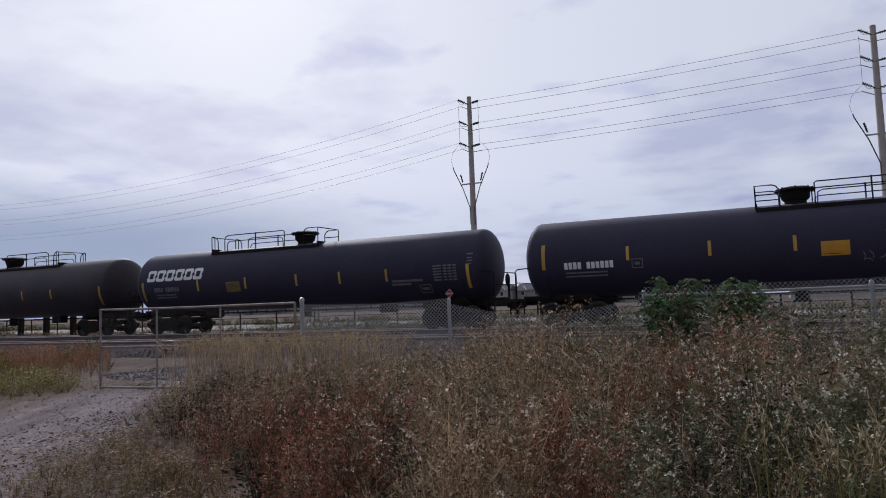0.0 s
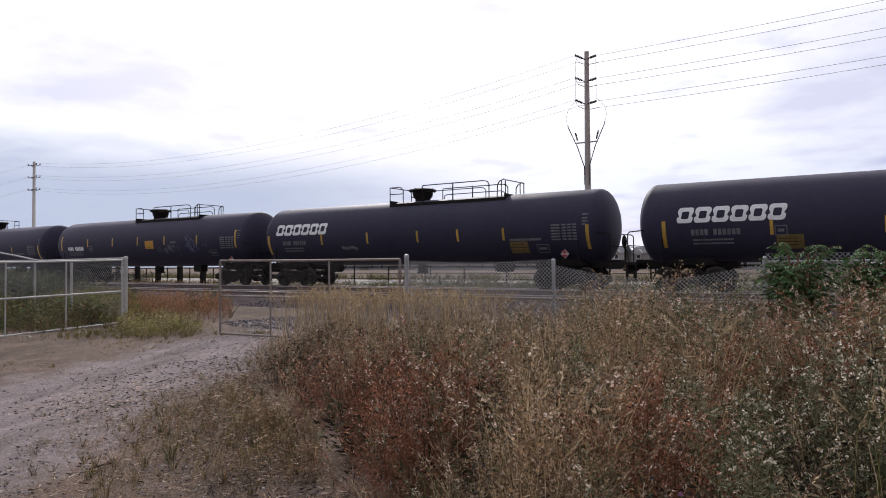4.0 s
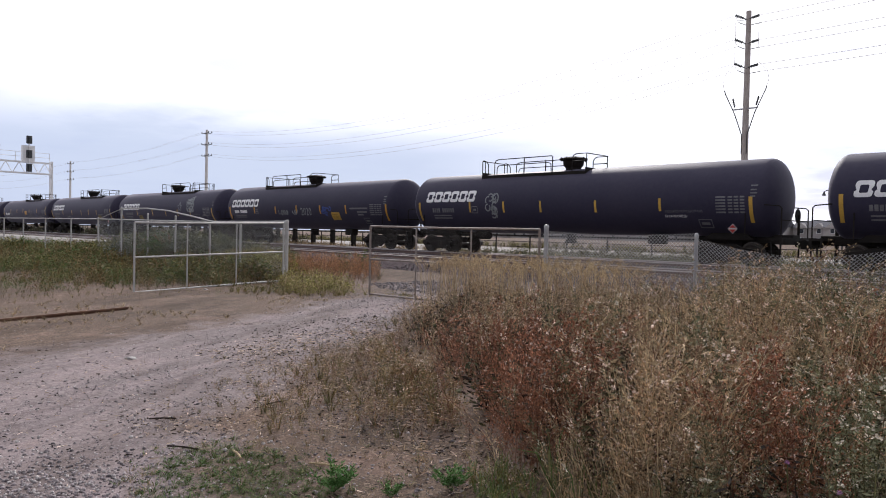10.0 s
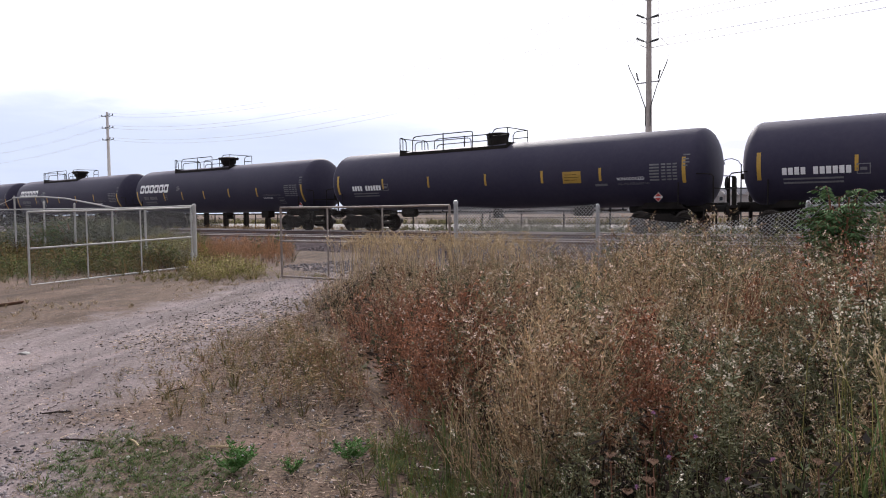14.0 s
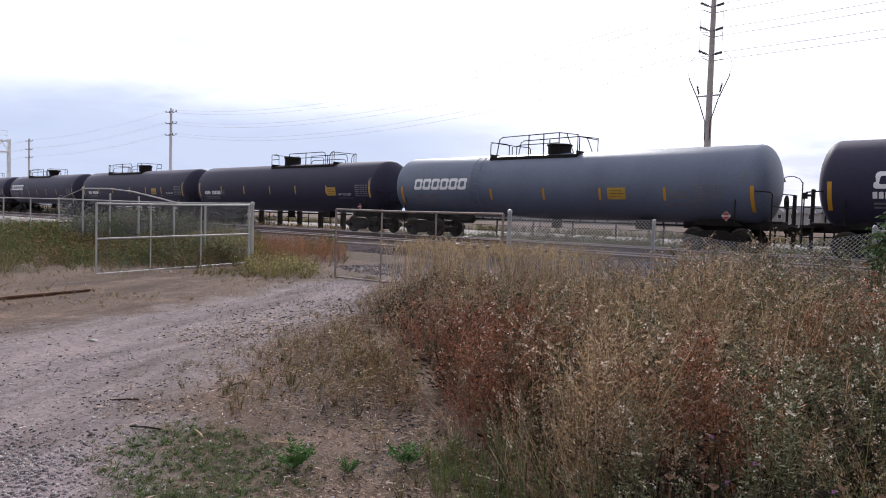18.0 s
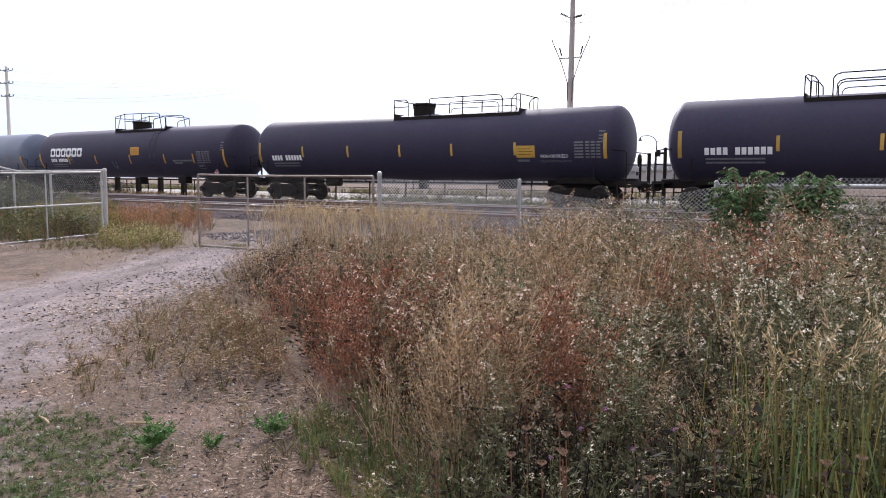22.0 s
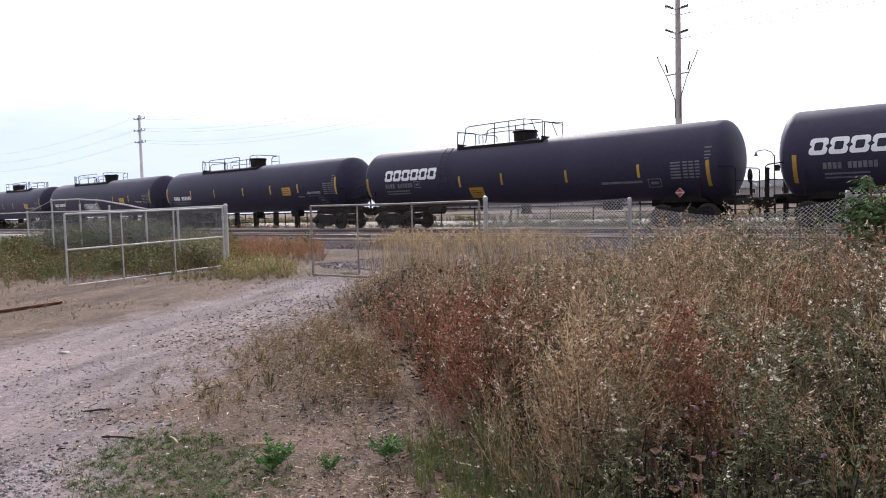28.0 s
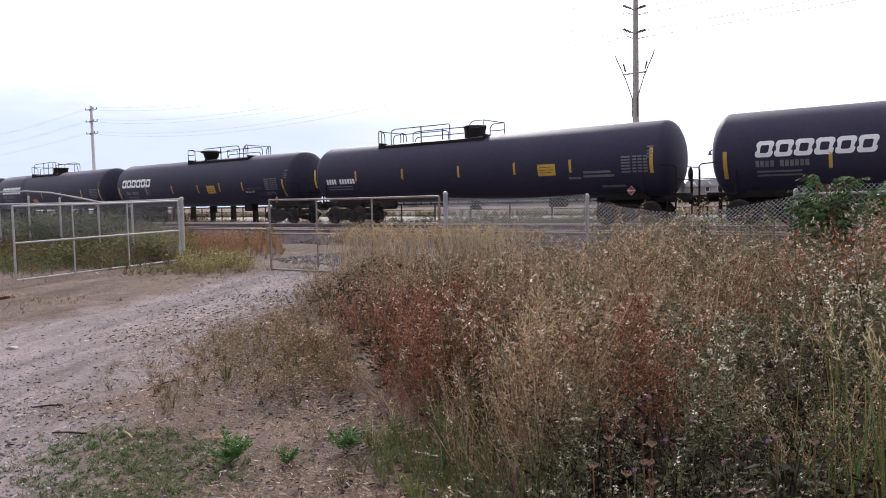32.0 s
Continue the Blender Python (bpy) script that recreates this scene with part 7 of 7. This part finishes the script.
    scatter("trackside_straw", weed_gold, 8, q[s], g.uniform(0.2, 0.6, s.sum()), [STRAW, GOLDLEAF, OCHRE], "straw-coloured grass beside the tracks", "grass", 1.0, 10)
    scatter("trackside_grass", lambda a: weed_grass(a, 0.5, 10, 1.5), 8, q[~s], g.uniform(0.2, 0.55, (~s).sum()), [YGREEN, STRAW], "green and straw grass beside the tracks", "grass", 1.0, 11)
    # rough growth beyond the open leaf
    q, g = field(7200, -48, -13.2, 1.5, 18.5, 81)
    n = fbm(q[:, 0], q[:, 1], 0.45, 15)
    lim = np.interp(q[:, 0], [-52, -24, -17, -16, -15.5, -13.2], [1.5, 1.6, 2.4, 5.2, 9.3, 11.0])
    k = (q[:, 1] > lim + 0.9 * n * (q[:, 0] < -16)) & ((q[:, 0] < -15.5 + 0.5 * n) | (q[:, 1] > 8.5)) & ~((q[:, 0] > -15.4 + 0.5 * n) & (q[:, 1] > 11.6))
    q, n, lim = q[k], n[k], lim[k]
    m2 = fbm(q[:, 0], q[:, 1], 0.9, 22)
    inside = np.minimum(q[:, 1] - lim, np.where(q[:, 1] < 9, -15.4 - q[:, 0], 9.0))
    hh = np.interp(inside, [0, 1.5, 4.0, 7.0, 10.0], [0.05, 0.16, 0.34, 0.6, 0.85]) * g.uniform(0.5, 1.1, len(q)) * (1 + 0.45 * m2)
    q, n, lim, m2, inside, hh = (v[(q[:, 1] < 12.0) | (q[:, 0] < -1.2 * q[:, 1])] for v in (q, n, lim, m2, inside, hh))
    orange = (q[:, 0] > -21.5) & (q[:, 1] > 12.2)
    r = g.random(len(q))
    hh = np.where(orange, hh * 0.75, np.where(q[:, 0] > -17.6, np.minimum(hh, 0.12 + 0.2 * r), hh))
    front = inside < 1.8
    kind = np.where(orange & (r < 0.92), 0, np.where(front & (r < 0.45), 1, np.where((m2 > -0.1) & (r < 0.75), 3, 2)))
    scatter("orange_grass", weed_rust, 8, q[kind == 0], hh[kind == 0], [PINKSTEM, ORANGELEAF, OCHRE], "orange-brown dried growth by the gate", "weeds", 1.1, 12)
    q4, g4 = field(620, -25, -16.2, 12.6, 17.4, 87)
    q4 = q4[(bump2(q4[:, 0], q4[:, 1], -20.8, 14.9, 3.0) > 0.25 + 0.5 * g4.random(len(q4))) & (q4[:, 0] < -1.2 * q4[:, 1])]
    scatter("orange_weeds", weed_rust, 8, q4, g4.uniform(0.5, 0.95, len(q4)), [PINKSTEM, ORANGELEAF, TANHEAD], "tall orange-brown dried weeds beyond the gate", "weeds", 1.3, 36)
    q4, g4 = field(300, -18.6, -14.6, 9.6, 12.9, 88)
    q4 = q4[np.abs(q4[:, 1] - np.interp(q4[:, 0], [-18.6, -14.6], [12.2, 10.6])) < 0.9]
    scatter("goldenrod", weed_bushy, 8, q4, g4.uniform(0.14, 0.5, len(q4)), [GOLDENROD, OCHRE], "yellow-green goldenrod beside the drive", "weeds", 1.3, 37)
    scatter("yellow_green_grass", lambda a: weed_grass(a, 0.7, 12, 1.6), 8, q[kind == 1], hh[kind == 1], [YGREEN, OCHRE], "yellow-green grass beside the drive", "grass", 1.5, 13)
    scatter("rough_grass", lambda a: weed_grass(a, 0.7, 11, 2.0), 8, q[kind == 2], hh[kind == 2] * 0.8, [OLIVE, BROWNLEAF], "rough olive grass behind the gate leaf", "grass", 1.3, 14)
    g2 = m2[kind == 3] + g.normal(0, 0.3, (kind == 3).sum())
    q3, h3 = q[kind == 3], hh[kind == 3]
    for lo, hi, mats, lb, sd_ in ((-9, 0.1, [OLIVE, BROWNLEAF], "bushy olive weeds behind the gate leaf", 29), (0.1, 0.55, [GREEN, OLIVE], "bushy green weeds behind the gate leaf", 30), (0.55, 9, [YGREEN, OLIVE], "yellow-green goldenrod behind the gate leaf", 31)):
        k = (g2 >= lo) & (g2 < hi)
        scatter("rough_weeds", weed_bushy, 8, q3[k], h3[k], mats, lb, "weeds", 1.25, sd_)
    q, g = field(420, -33.5, -24, 12.1, 14.0, 86)
    scatter("fence_bush", weed_bushy, 8, q, g.uniform(0.8, 1.7, len(q)) * (1 - 0.03 * np.abs(q[:, 0] + 28.5)), [SHADELEAF, GREYGREEN], "dark green bush grown through the bent fence", "bush", 0.9, 41)
    q, g = field(70, -23.6, -19.4, 11.9, 13.2, 89)
    scatter("goldenrod_bush", weed_bushy, 8, q, g.uniform(0.5, 0.95, len(q)), [GOLDENROD, YGREEN], "yellow-green goldenrod behind the open gate leaf", "bush", 0.9, 42)
    q, g = field(560, -16.8, -12.2, 8.0, 11.6, 85)
    q = q[(q[:, 0] < -14.1) | (q[:, 1] > 11.2)]
    side = np.interp(q[:, 0], [-16.5, -15, -13.5, -12.4], [8.9, 9.5, 10.2, 10.9])
    q = q[np.abs(q[:, 1] - side - 0.5) < 1.0 * g.random(len(q)) ** 0.5 + 0.3 * fbm(q[:, 0], q[:, 1], 1.5, 35)]
    scatter("drive_grass", lambda a: weed_grass(a, 0.7, 14, 2.2), 8, q, g.uniform(0.05, 0.26, len(q)), [YGREEN, OCHRE], "short yellow-green grass along the drive", "grass", 2.2, 33)
    # far grass behind the line
    q, g = field(3600, -33, 24, 29.9, 37.6, 92)
    q = q[g.random(len(q)) < np.clip((q[:, 0] + 33) / 8, 0, 1) * (0.85 + 0.4 * fbm(q[:, 0], q[:, 1], 0.6, 36))]
    s = g.random(len(q)) < 0.5
    scatter("verge_grass", lambda a: weed_grass(a, 0.5, 9, 2.6), 6, q[s], g.uniform(0.25, 0.7, s.sum()), [OLIVE, OCHRE], "rough olive grass beside the service road", "grass", 1.6, 38)
    scatter("verge_weeds", weed_bushy, 6, q[~s], g.uniform(0.45, 0.95, (~s).sum()), [GREYGREEN, OLIVE], "grey-green weeds beside the service road", "weeds", 1.4, 39)
    q, g = field(900, -62, -31, 30.6, 36.0, 95)
    scatter("verge_straw", lambda a: weed_grass(a, 0.5, 9, 2.8), 6, q, g.uniform(0.4, 0.95, len(q)), [OCHRE, BROWNLEAF], "dry tan grass beside the service road", "grass", 1.5, 50)
    q, g = field(700, -170, -52, 32.0, 36.0, 94)
    scatter("far_hedge", weed_bushy, 6, q, g.uniform(0.9, 1.7, len(q)), [SHADELEAF, DEADDARK], "dark scrub behind the far end of the train", "scrub", 1.3, 48)
    q, g = field(420, -13, 22, 25.0, 26.4, 93)
    scatter("track_weeds", weed_bushy, 6, q, g.uniform(0.12, 0.4, len(q)) + 0.3, [GREYGREEN, OCHRE], "low weeds between the two tracks", "weeds", 1.2, 40)
    q, g = field(1800, -150, 20, 59.0, 75, 91)
    scatter("far_grass", lambda a: weed_grass(a, 0.5, 8, 3.0), 6, q, g.uniform(0.4, 1.0, len(q)), [OLIVE, YGREEN], "rough grass beyond the service road", "grass", 2.0, 15)


grow()


def shrub(x, y, h, n, seed, label, mats, big=1.0, rise=(0.1, 0.5), wide=0.34):
    """A bush of pinnate leaves on bare stems."""
    g = np.random.default_rng(seed)
    gz = float(ground_z(x, y))
    s = thing("shrub", pose(x, y, gz), label, "shrub")
    t = Tuft(seed + 5)
    for i in range(n):
        a = g.uniform(0, 6.283)
        r = g.uniform(0.05, wide) * big
        k = g.uniform(0.55, 0.86)
        top = Vector((math.cos(a) * r, math.sin(a) * r, h * k))
        bm = bmesh.new()
        pipe(bm, [(math.cos(a) * 0.06, math.sin(a) * 0.06, -0.05), (top.x * 0.5, top.y * 0.5, h * k * 0.6), top], 0.012, 5)
        part("stem", bm, PINKSTEM, s)
        for j in range(8):
            b = a + g.uniform(-2.6, 2.6)
            d = np.array([math.cos(b), math.sin(b), 0])
            L = g.uniform(0.30, 0.52) * big
            p0 = np.array(top) - [0, 0, g.uniform(0, 0.5) * h * 0.5]
            prev = p0
            up = g.uniform(*rise)
            for q in range(1, 10):
                u = q / 9
                p = p0 + d * L * u * (1 - 0.3 * up) + np.array([0, 0, L * (up * u - 0.55 * u * u)])
                t.blade(prev, p, 0.006, 0.005, 1)
                side = np.array([-d[1], d[0], 0])
                for w in (-1, 1):
                    t.leaf(p, side * w + d * 0.5 + [0, 0, -0.5], g.uniform(0.085, 0.14) * (1.15 - 0.5 * u), g.uniform(0.022, 0.034), 0)
                prev = p
    v, m = t.done()
    me = stuff_mesh("foliage", v, np.arange(len(v)).reshape(-1, 4), mats, m)
    ob = part("foliage", me, None, s)
    ob["kind"] = "stuff"
    return s


shrub(-1.62, 10.55, 2.10, 17, 3, "dark green sumac shrub with drooping leaflets in front of the fence", [DARKGREEN, PINKSTEM], 1.0, (0.5, 1.2), 0.30)
shrub(-0.78, 10.45, 1.94, 14, 4, "dark green sumac shrub with drooping leaflets in front of the fence", [DARKGREEN, PINKSTEM], 0.95, (0.5, 1.2), 0.26)
shrub(-27.5, 12.4, 1.75, 16, 5, "grey-green bush tangled in the bent fence", [DARKGREEN, PINKSTEM], 2.6)
shrub(-22.0, 12.6, 1.1, 9, 6, "yellow-green bush behind the open gate leaf", [YGREEN, PINKSTEM], 2.0)

for x, y, hh, sd_ in ((-3.58, 2.57, 0.24, 1), (-3.08, 3.1, 0.21, 2), (-3.25, 2.75, 0.13, 3)):
    tv, tm = weed_broad(900 + sd_)
    tv = tv * np.array([hh * 1.15, hh * 1.15, hh])
    me = stuff_mesh("green_tuft", tv, np.arange(len(tv)).reshape(-1, 4), [FRESH, GREEN], tm)
    tagged(new("green_tuft", me), "bright green leafy tuft on bare dirt", "tuft", "green tufts on the dirt").matrix_basis = pose(x, y, float(ground_z(x, y)) - 0.005)

# flat flower heads near the viewer, some dried
DRYUMBEL = leafmat("dried_umbel", (0.43, 0.30, 0.22), (0.27, 0.17, 0.125), isl=0.4)
FLOWERS = [(-1.38, 2.9, 0.55, 0), (-1.62, 3.3, 0.5, 0)]
rf = random.Random(31)
FLOWERS += [(rf.uniform(-1.35, 0.15), rf.uniform(2.2, 2.95), rf.uniform(0.42, 0.66), 1) for _ in range(24)]
for i, (x, y, z, dry) in enumerate(FLOWERS):
    f = thing("dried_flower" if dry else "white_flower", pose(x, y, float(ground_z(x, y))), "curled tan dried umbel on a thin stem" if dry else "flat white umbel flower on a thin stem", "flower", "dried umbels" if dry else "white umbel flowers")
    bm = bmesh.new()
    pipe(bm, [(0.02, 0.03, -0.03), (0.01, 0, z * 0.6), (0, 0, z)], 0.003, 5)
    part("stem", bm, PINKSTEM if dry else OLIVE, f)
    t = Tuft(300 + i)
    size = 0.020 if dry else 0.022
    for _ in range(190 if dry else 90):
        a, r = t.g.uniform(0, 6.283), size * math.sqrt(t.g.random())
        t.leaf((math.cos(a) * r, math.sin(a) * r, z + 0.01 + (r * 0.9 if dry else -r * 0.2)), ((math.cos(a) + t.g.normal() * 0.3) * (-0.5 if dry else 1), math.sin(a) * (-0.5 if dry else 1), 1.4 if dry else 0.6), 0.007 if dry else 0.010, 0.005, 0)
    v, m = t.done()
    part("umbel", stuff_mesh("umbel", v, np.arange(len(v)).reshape(-1, 4), [DRYUMBEL if dry else BLOOM]), None, f)

for i, (x, y, z) in enumerate(((-0.98, 2.95, 0.52), (-0.9, 3.05, 0.6), (-0.72, 2.9, 0.5), (-1.06, 2.8, 0.42), (-0.6, 3.1, 0.55), (-1.15, 3.2, 0.62))):
    f = thing("mauve_flower", pose(x, y, float(ground_z(x, y))), "small mauve thistle-like bloom on a thin stem", "flower", "mauve blooms")
    bm = bmesh.new()
    pipe(bm, [(0.02, 0.02, -0.03), (0.01, 0, z * 0.6), (0, 0, z)], 0.0025, 5)
    part("stem", bm, OLIVE, f)
    t = Tuft(500 + i)
    for _ in range(26):
        d = t.g.normal(size=3)
        t.leaf((0, 0, z + 0.004), d + [0, 0, 1.0], 0.014, 0.005, 0)
    v, m = t.done()
    part("bloom", stuff_mesh("bloom", v, np.arange(len(v)).reshape(-1, 4), [MAUVE]), None, f)

# ------------------------------------------------------------------ stones


def stones(name, pts, z, size, material, label, seed):
    g = np.random.default_rng(seed)
    n = len(pts)
    c = np.array([(-1, -1, -1), (1, -1, -1), (1, 1, -1), (-1, 1, -1), (-1, -1, 1), (1, -1, 1), (1, 1, 1), (-1, 1, 1)], float)
    c[4:, :2] *= 0.6
    f = np.array([(0, 1, 5, 4), (1, 2, 6, 5), (2, 3, 7, 6), (3, 0, 4, 7), (4, 5, 6, 7), (3, 2, 1, 0)])
    v = c[None] * (1 + g.normal(0, 0.28, (n, 8, 3))) * size[:, None, None] * np.array([1, 0.8, 0.55])
    a = g.uniform(0, 6.283, n)
    x = v[:, :, 0] * np.cos(a)[:, None] - v[:, :, 1] * np.sin(a)[:, None] + pts[:, 0][:, None]
    y = v[:, :, 0] * np.sin(a)[:, None] + v[:, :, 1] * np.cos(a)[:, None] + pts[:, 1][:, None]
    zz = v[:, :, 2] + (z + size * 0.2)[:, None]
    V = np.stack([x, y, zz], -1).reshape(-1, 3)
    Q = (f[None] + (np.arange(n) * 8)[:, None, None]).reshape(-1, 4)
    return tagged(new(name, stuff_mesh(name, V, Q, [material])), label, "stones", kind="stuff")


q, g = field(30000, -14, -1.2, 1.2, 12.5, 101)
w = road_mask(q[:, 0], q[:, 1])
near = np.hypot(q[:, 0], q[:, 1])
clus = fbm(q[:, 0], q[:, 1], 2.4, 23)
k = (g.random(len(q)) < np.clip(0.5 * w + 0.35 + 0.4 * clus, 0.05, 1)) & (g.random(len(q)) < np.clip(5.5 / near, 0.35, 1)) & (dense(q[:, 0], q[:, 1]) < 0.1)
q = q[k]
sz = np.clip(g.lognormal(-5.4, 0.5, len(q)), 0.003, 0.015)
tone = g.random(len(q))
q2, g2 = field(6500, -8, -2.2, 1.3, 4.6, 104)
k = (dense(q2[:, 0], q2[:, 1]) < -0.1) & (fbm(q2[:, 0], q2[:, 1], 2.0, 25) > -0.35 + 0.6 * g2.random(len(q2)))
q = np.concatenate([q, q2[k]])
sz = np.concatenate([sz, np.clip(g2.lognormal(-5.3, 0.5, k.sum()), 0.003, 0.014)])
tone = np.concatenate([tone, g2.random(k.sum())])
q3 = np.stack([g2.normal(-4.7, 0.55, 2600), g2.normal(1.25, 0.4, 2600)], 1)
q = np.concatenate([q, q3])
sz = np.concatenate([sz, np.clip(g2.lognormal(-4.9, 0.4, len(q3)), 0.004, 0.015)])
tone = np.concatenate([tone, g2.random(len(q3)) * 0.9])
for lo, hi, m_, lb in ((0, 0.5, GRAVEL, "loose grey gravel stones on the drive"), (0.5, 0.76, PALEGRAVEL, "loose pale gravel stones on the drive"), (0.76, 1, PEBBLE, "loose dark stones on the drive")):
    k = (tone >= lo) & (tone < hi)
    stones("gravel_stones", q[k], ground_z(q[k, 0], q[k, 1]), sz[k], m_, lb, 102 + int(lo * 8))
q, g = field(7500, -14.5, -6.5, 4.6, 12.4, 117)
w = road_mask(q[:, 0], q[:, 1])
k = (g.random(len(q)) < np.clip(w * (0.12 + 0.13 * (q[:, 1] - 5)) + 0.3 * fbm(q[:, 0], q[:, 1], 1.3, 37), 0.0, 1))
q = q[k]
sz = np.clip(g.lognormal(-4.6, 0.4, len(q)), 0.005, 0.019)
tone = g.random(len(q))
for lo, hi, m_, lb in ((0, 0.35, PEBBLE, "dark crushed stone on the far drive"), (0.35, 0.85, GRAVEL, "grey crushed stone on the far drive"), (0.85, 1, PALEGRAVEL, "pale crushed stone on the far drive")):
    k = (tone >= lo) & (tone < hi)
    stones("crushed_stone", q[k], ground_z(q[k, 0], q[k, 1]), sz[k], m_, lb, 118 + int(lo * 20))
q, g = field(10000, -17, -2, 12.8, 19.8, 115)
q = q[road_mask(q[:, 0], q[:, 1]) > 0.25]
stones("trackside_stones", q, ground_z(q[:, 0], q[:, 1]), np.clip(g.lognormal(-3.8, 0.35, len(q)), 0.012, 0.05), PEBBLE, "dark grey crushed stone between fence and track", 116)
q, g = field(8500, -34, -4, 19.6, 26.4, 111)
prof_y = [19.7, 20.9, 21.4, 24.4, 24.9, 26.05]
bed_z = np.interp(q[:, 1], prof_y, [-0.25, NEAR_Z - 0.22, NEAR_Z - 0.16, NEAR_Z - 0.16, NEAR_Z - 0.22, 0.3])
stones("ballast_stones", q, bed_z, np.clip(g.lognormal(-3.5, 0.3, len(q)), 0.015, 0.06), PEBBLE, "dark crushed ballast stones beside the rails", 112)
# straw, chaff and twigs strewn on the ground


def strewn(name, n, x0, x1, y0, y1, lens, width, material, label, seed):
    q, g = field(n, x0, x1, y0, y1, seed)
    d = dense(q[:, 0], q[:, 1])
    k = (d < 0.3) & (g.random(n) < np.clip(1.1 + d * 0.28 + 0.6 * fbm(q[:, 0], q[:, 1], 1.8, 24), 0.06, 1)) & (np.hypot(q[:, 0], q[:, 1]) > 1.3)
    q = q[k]
    n = len(q)
    a = g.uniform(0, 6.283, n)
    L = g.uniform(*lens, n) / 2
    e = np.stack([np.cos(a), np.sin(a)], 1) * L[:, None]
    w = np.stack([-np.sin(a), np.cos(a)], 1) * (width * g.uniform(0.5, 1.2, n))[:, None]
    zz = ground_z(q[:, 0], q[:, 1])
    V = []
    for (se, sw) in ((-1, -1), (1, -1), (1, 1), (-1, 1)):
        p = q + e * se + w * sw
        V.append(np.stack([p[:, 0], p[:, 1], zz + g.uniform(0.003, 0.016, n) + (0.004 if sw > 0 else 0)], 1))
    V = np.stack(V, 1).reshape(-1, 3)
    return tagged(new(name, stuff_mesh(name, V, np.arange(len(V)).reshape(-1, 4), [material])), label, "litter", kind="stuff")


strewn("dry_straw", 10000, -9.5, -1.5, 1.3, 7.5, (0.02, 0.08), 0.0011, TANHEAD, "dry straw strewn over dirt and gravel", 131)
strewn("dark_debris", 20000, -10.5, -1.5, 1.3, 8.5, (0.008, 0.045), 0.0038, DEADDARK, "dark dead bits of weed on the gravel", 132)
strewn("leaf_litter", 9000, -9.0, -1.5, 1.3, 6.5, (0.005, 0.017), 0.004, OCHRE, "dried leaf litter between the stones", 133)
for i, (x, y, l, a) in enumerate(((-5.1, 2.2, 0.26, 30), (-4.7, 2.5, 0.2, -12), (-5.9, 2.4, 0.22, 50), (-4.1, 2.75, 0.24, 25), (-5.7, 3.35, 0.2, 95))):
    bm = bmesh.new()
    ca, sa = math.cos(radians(a)) * l, math.sin(radians(a)) * l
    pipe(bm, [(0, 0, 0.012), (ca * 0.5 + 0.01, sa * 0.5, 0.02), (ca, sa, 0.012)], 0.007, 5)
    tagged(part("dry_stick", bm, STRAW if i % 2 else DEADDARK, m=pose(x, y, float(ground_z(x, y)))), "short dry stick lying on the dirt", "stick", "sticks on the dirt")
LITTER = mat("pale_litter", (0.42, 0.40, 0.38), (0.30, 0.28, 0.27), rough=0.8, scale=8, fine=40, bump=0.2)
for x, y, a in ((-8.85, 3.4, 20), (-17.3, 8.6, 10)):
    bm = bmesh.new()
    extrude_poly(bm, [(-0.07, 0), (0.08, 0.0), (0.065, 0.02), (0.0, 0.03), (-0.06, 0.017)], -0.035, 0.035)
    bmesh.ops.bevel(bm, geom=bm.edges[:], offset=0.006, segments=1, affect="EDGES")
    tagged(part("pale_scrap", bm, LITTER, m=pose(x, y, float(ground_z(x, y)) - 0.003, 0, 0, a)), "pale scrap of litter lying on the gravel", "litter")


def motions():
    S = [(0.0, 0.0), (2.5, -25.59), (4.5, -46.13), (7.0, -71.98), (9.0, -92.75), (11.0, -113.46), (13.0, -134.15), (15.0, -154.79), (17.5, -180.95), (19.0, -196.81),
         (21.0, -218.12), (23.0, -239.4), (25.0, -260.77), (28.0, -292.89), (30.0, -314.25), (32.0, -335.64)]
    for car in CARS:
        home = car.matrix_basis.copy()
        walk(car, [(t, Matrix.Translation((s, 0, 0)) @ home) for t, s in S])
    ts, ss = zip(*S)
    for x, sets in WHEELSETS.items():
        first = sets[0]
        rows = []
        for i in range(481):
            t = i / 15
            roll = np.interp(t, ts, ss) / 0.457
            rows.append((t, Matrix.Translation((x, 0, 0.457)) @ Matrix.Rotation(roll, 4, "Y")))
        walk(first, rows)
        for w in sets[1:]:
            w.rotation_mode = "QUATERNION"
            ad = w.animation_data_create()
            ad.action = first.animation_data.action
            ad.action_slot = first.animation_data.action_slot


motions()
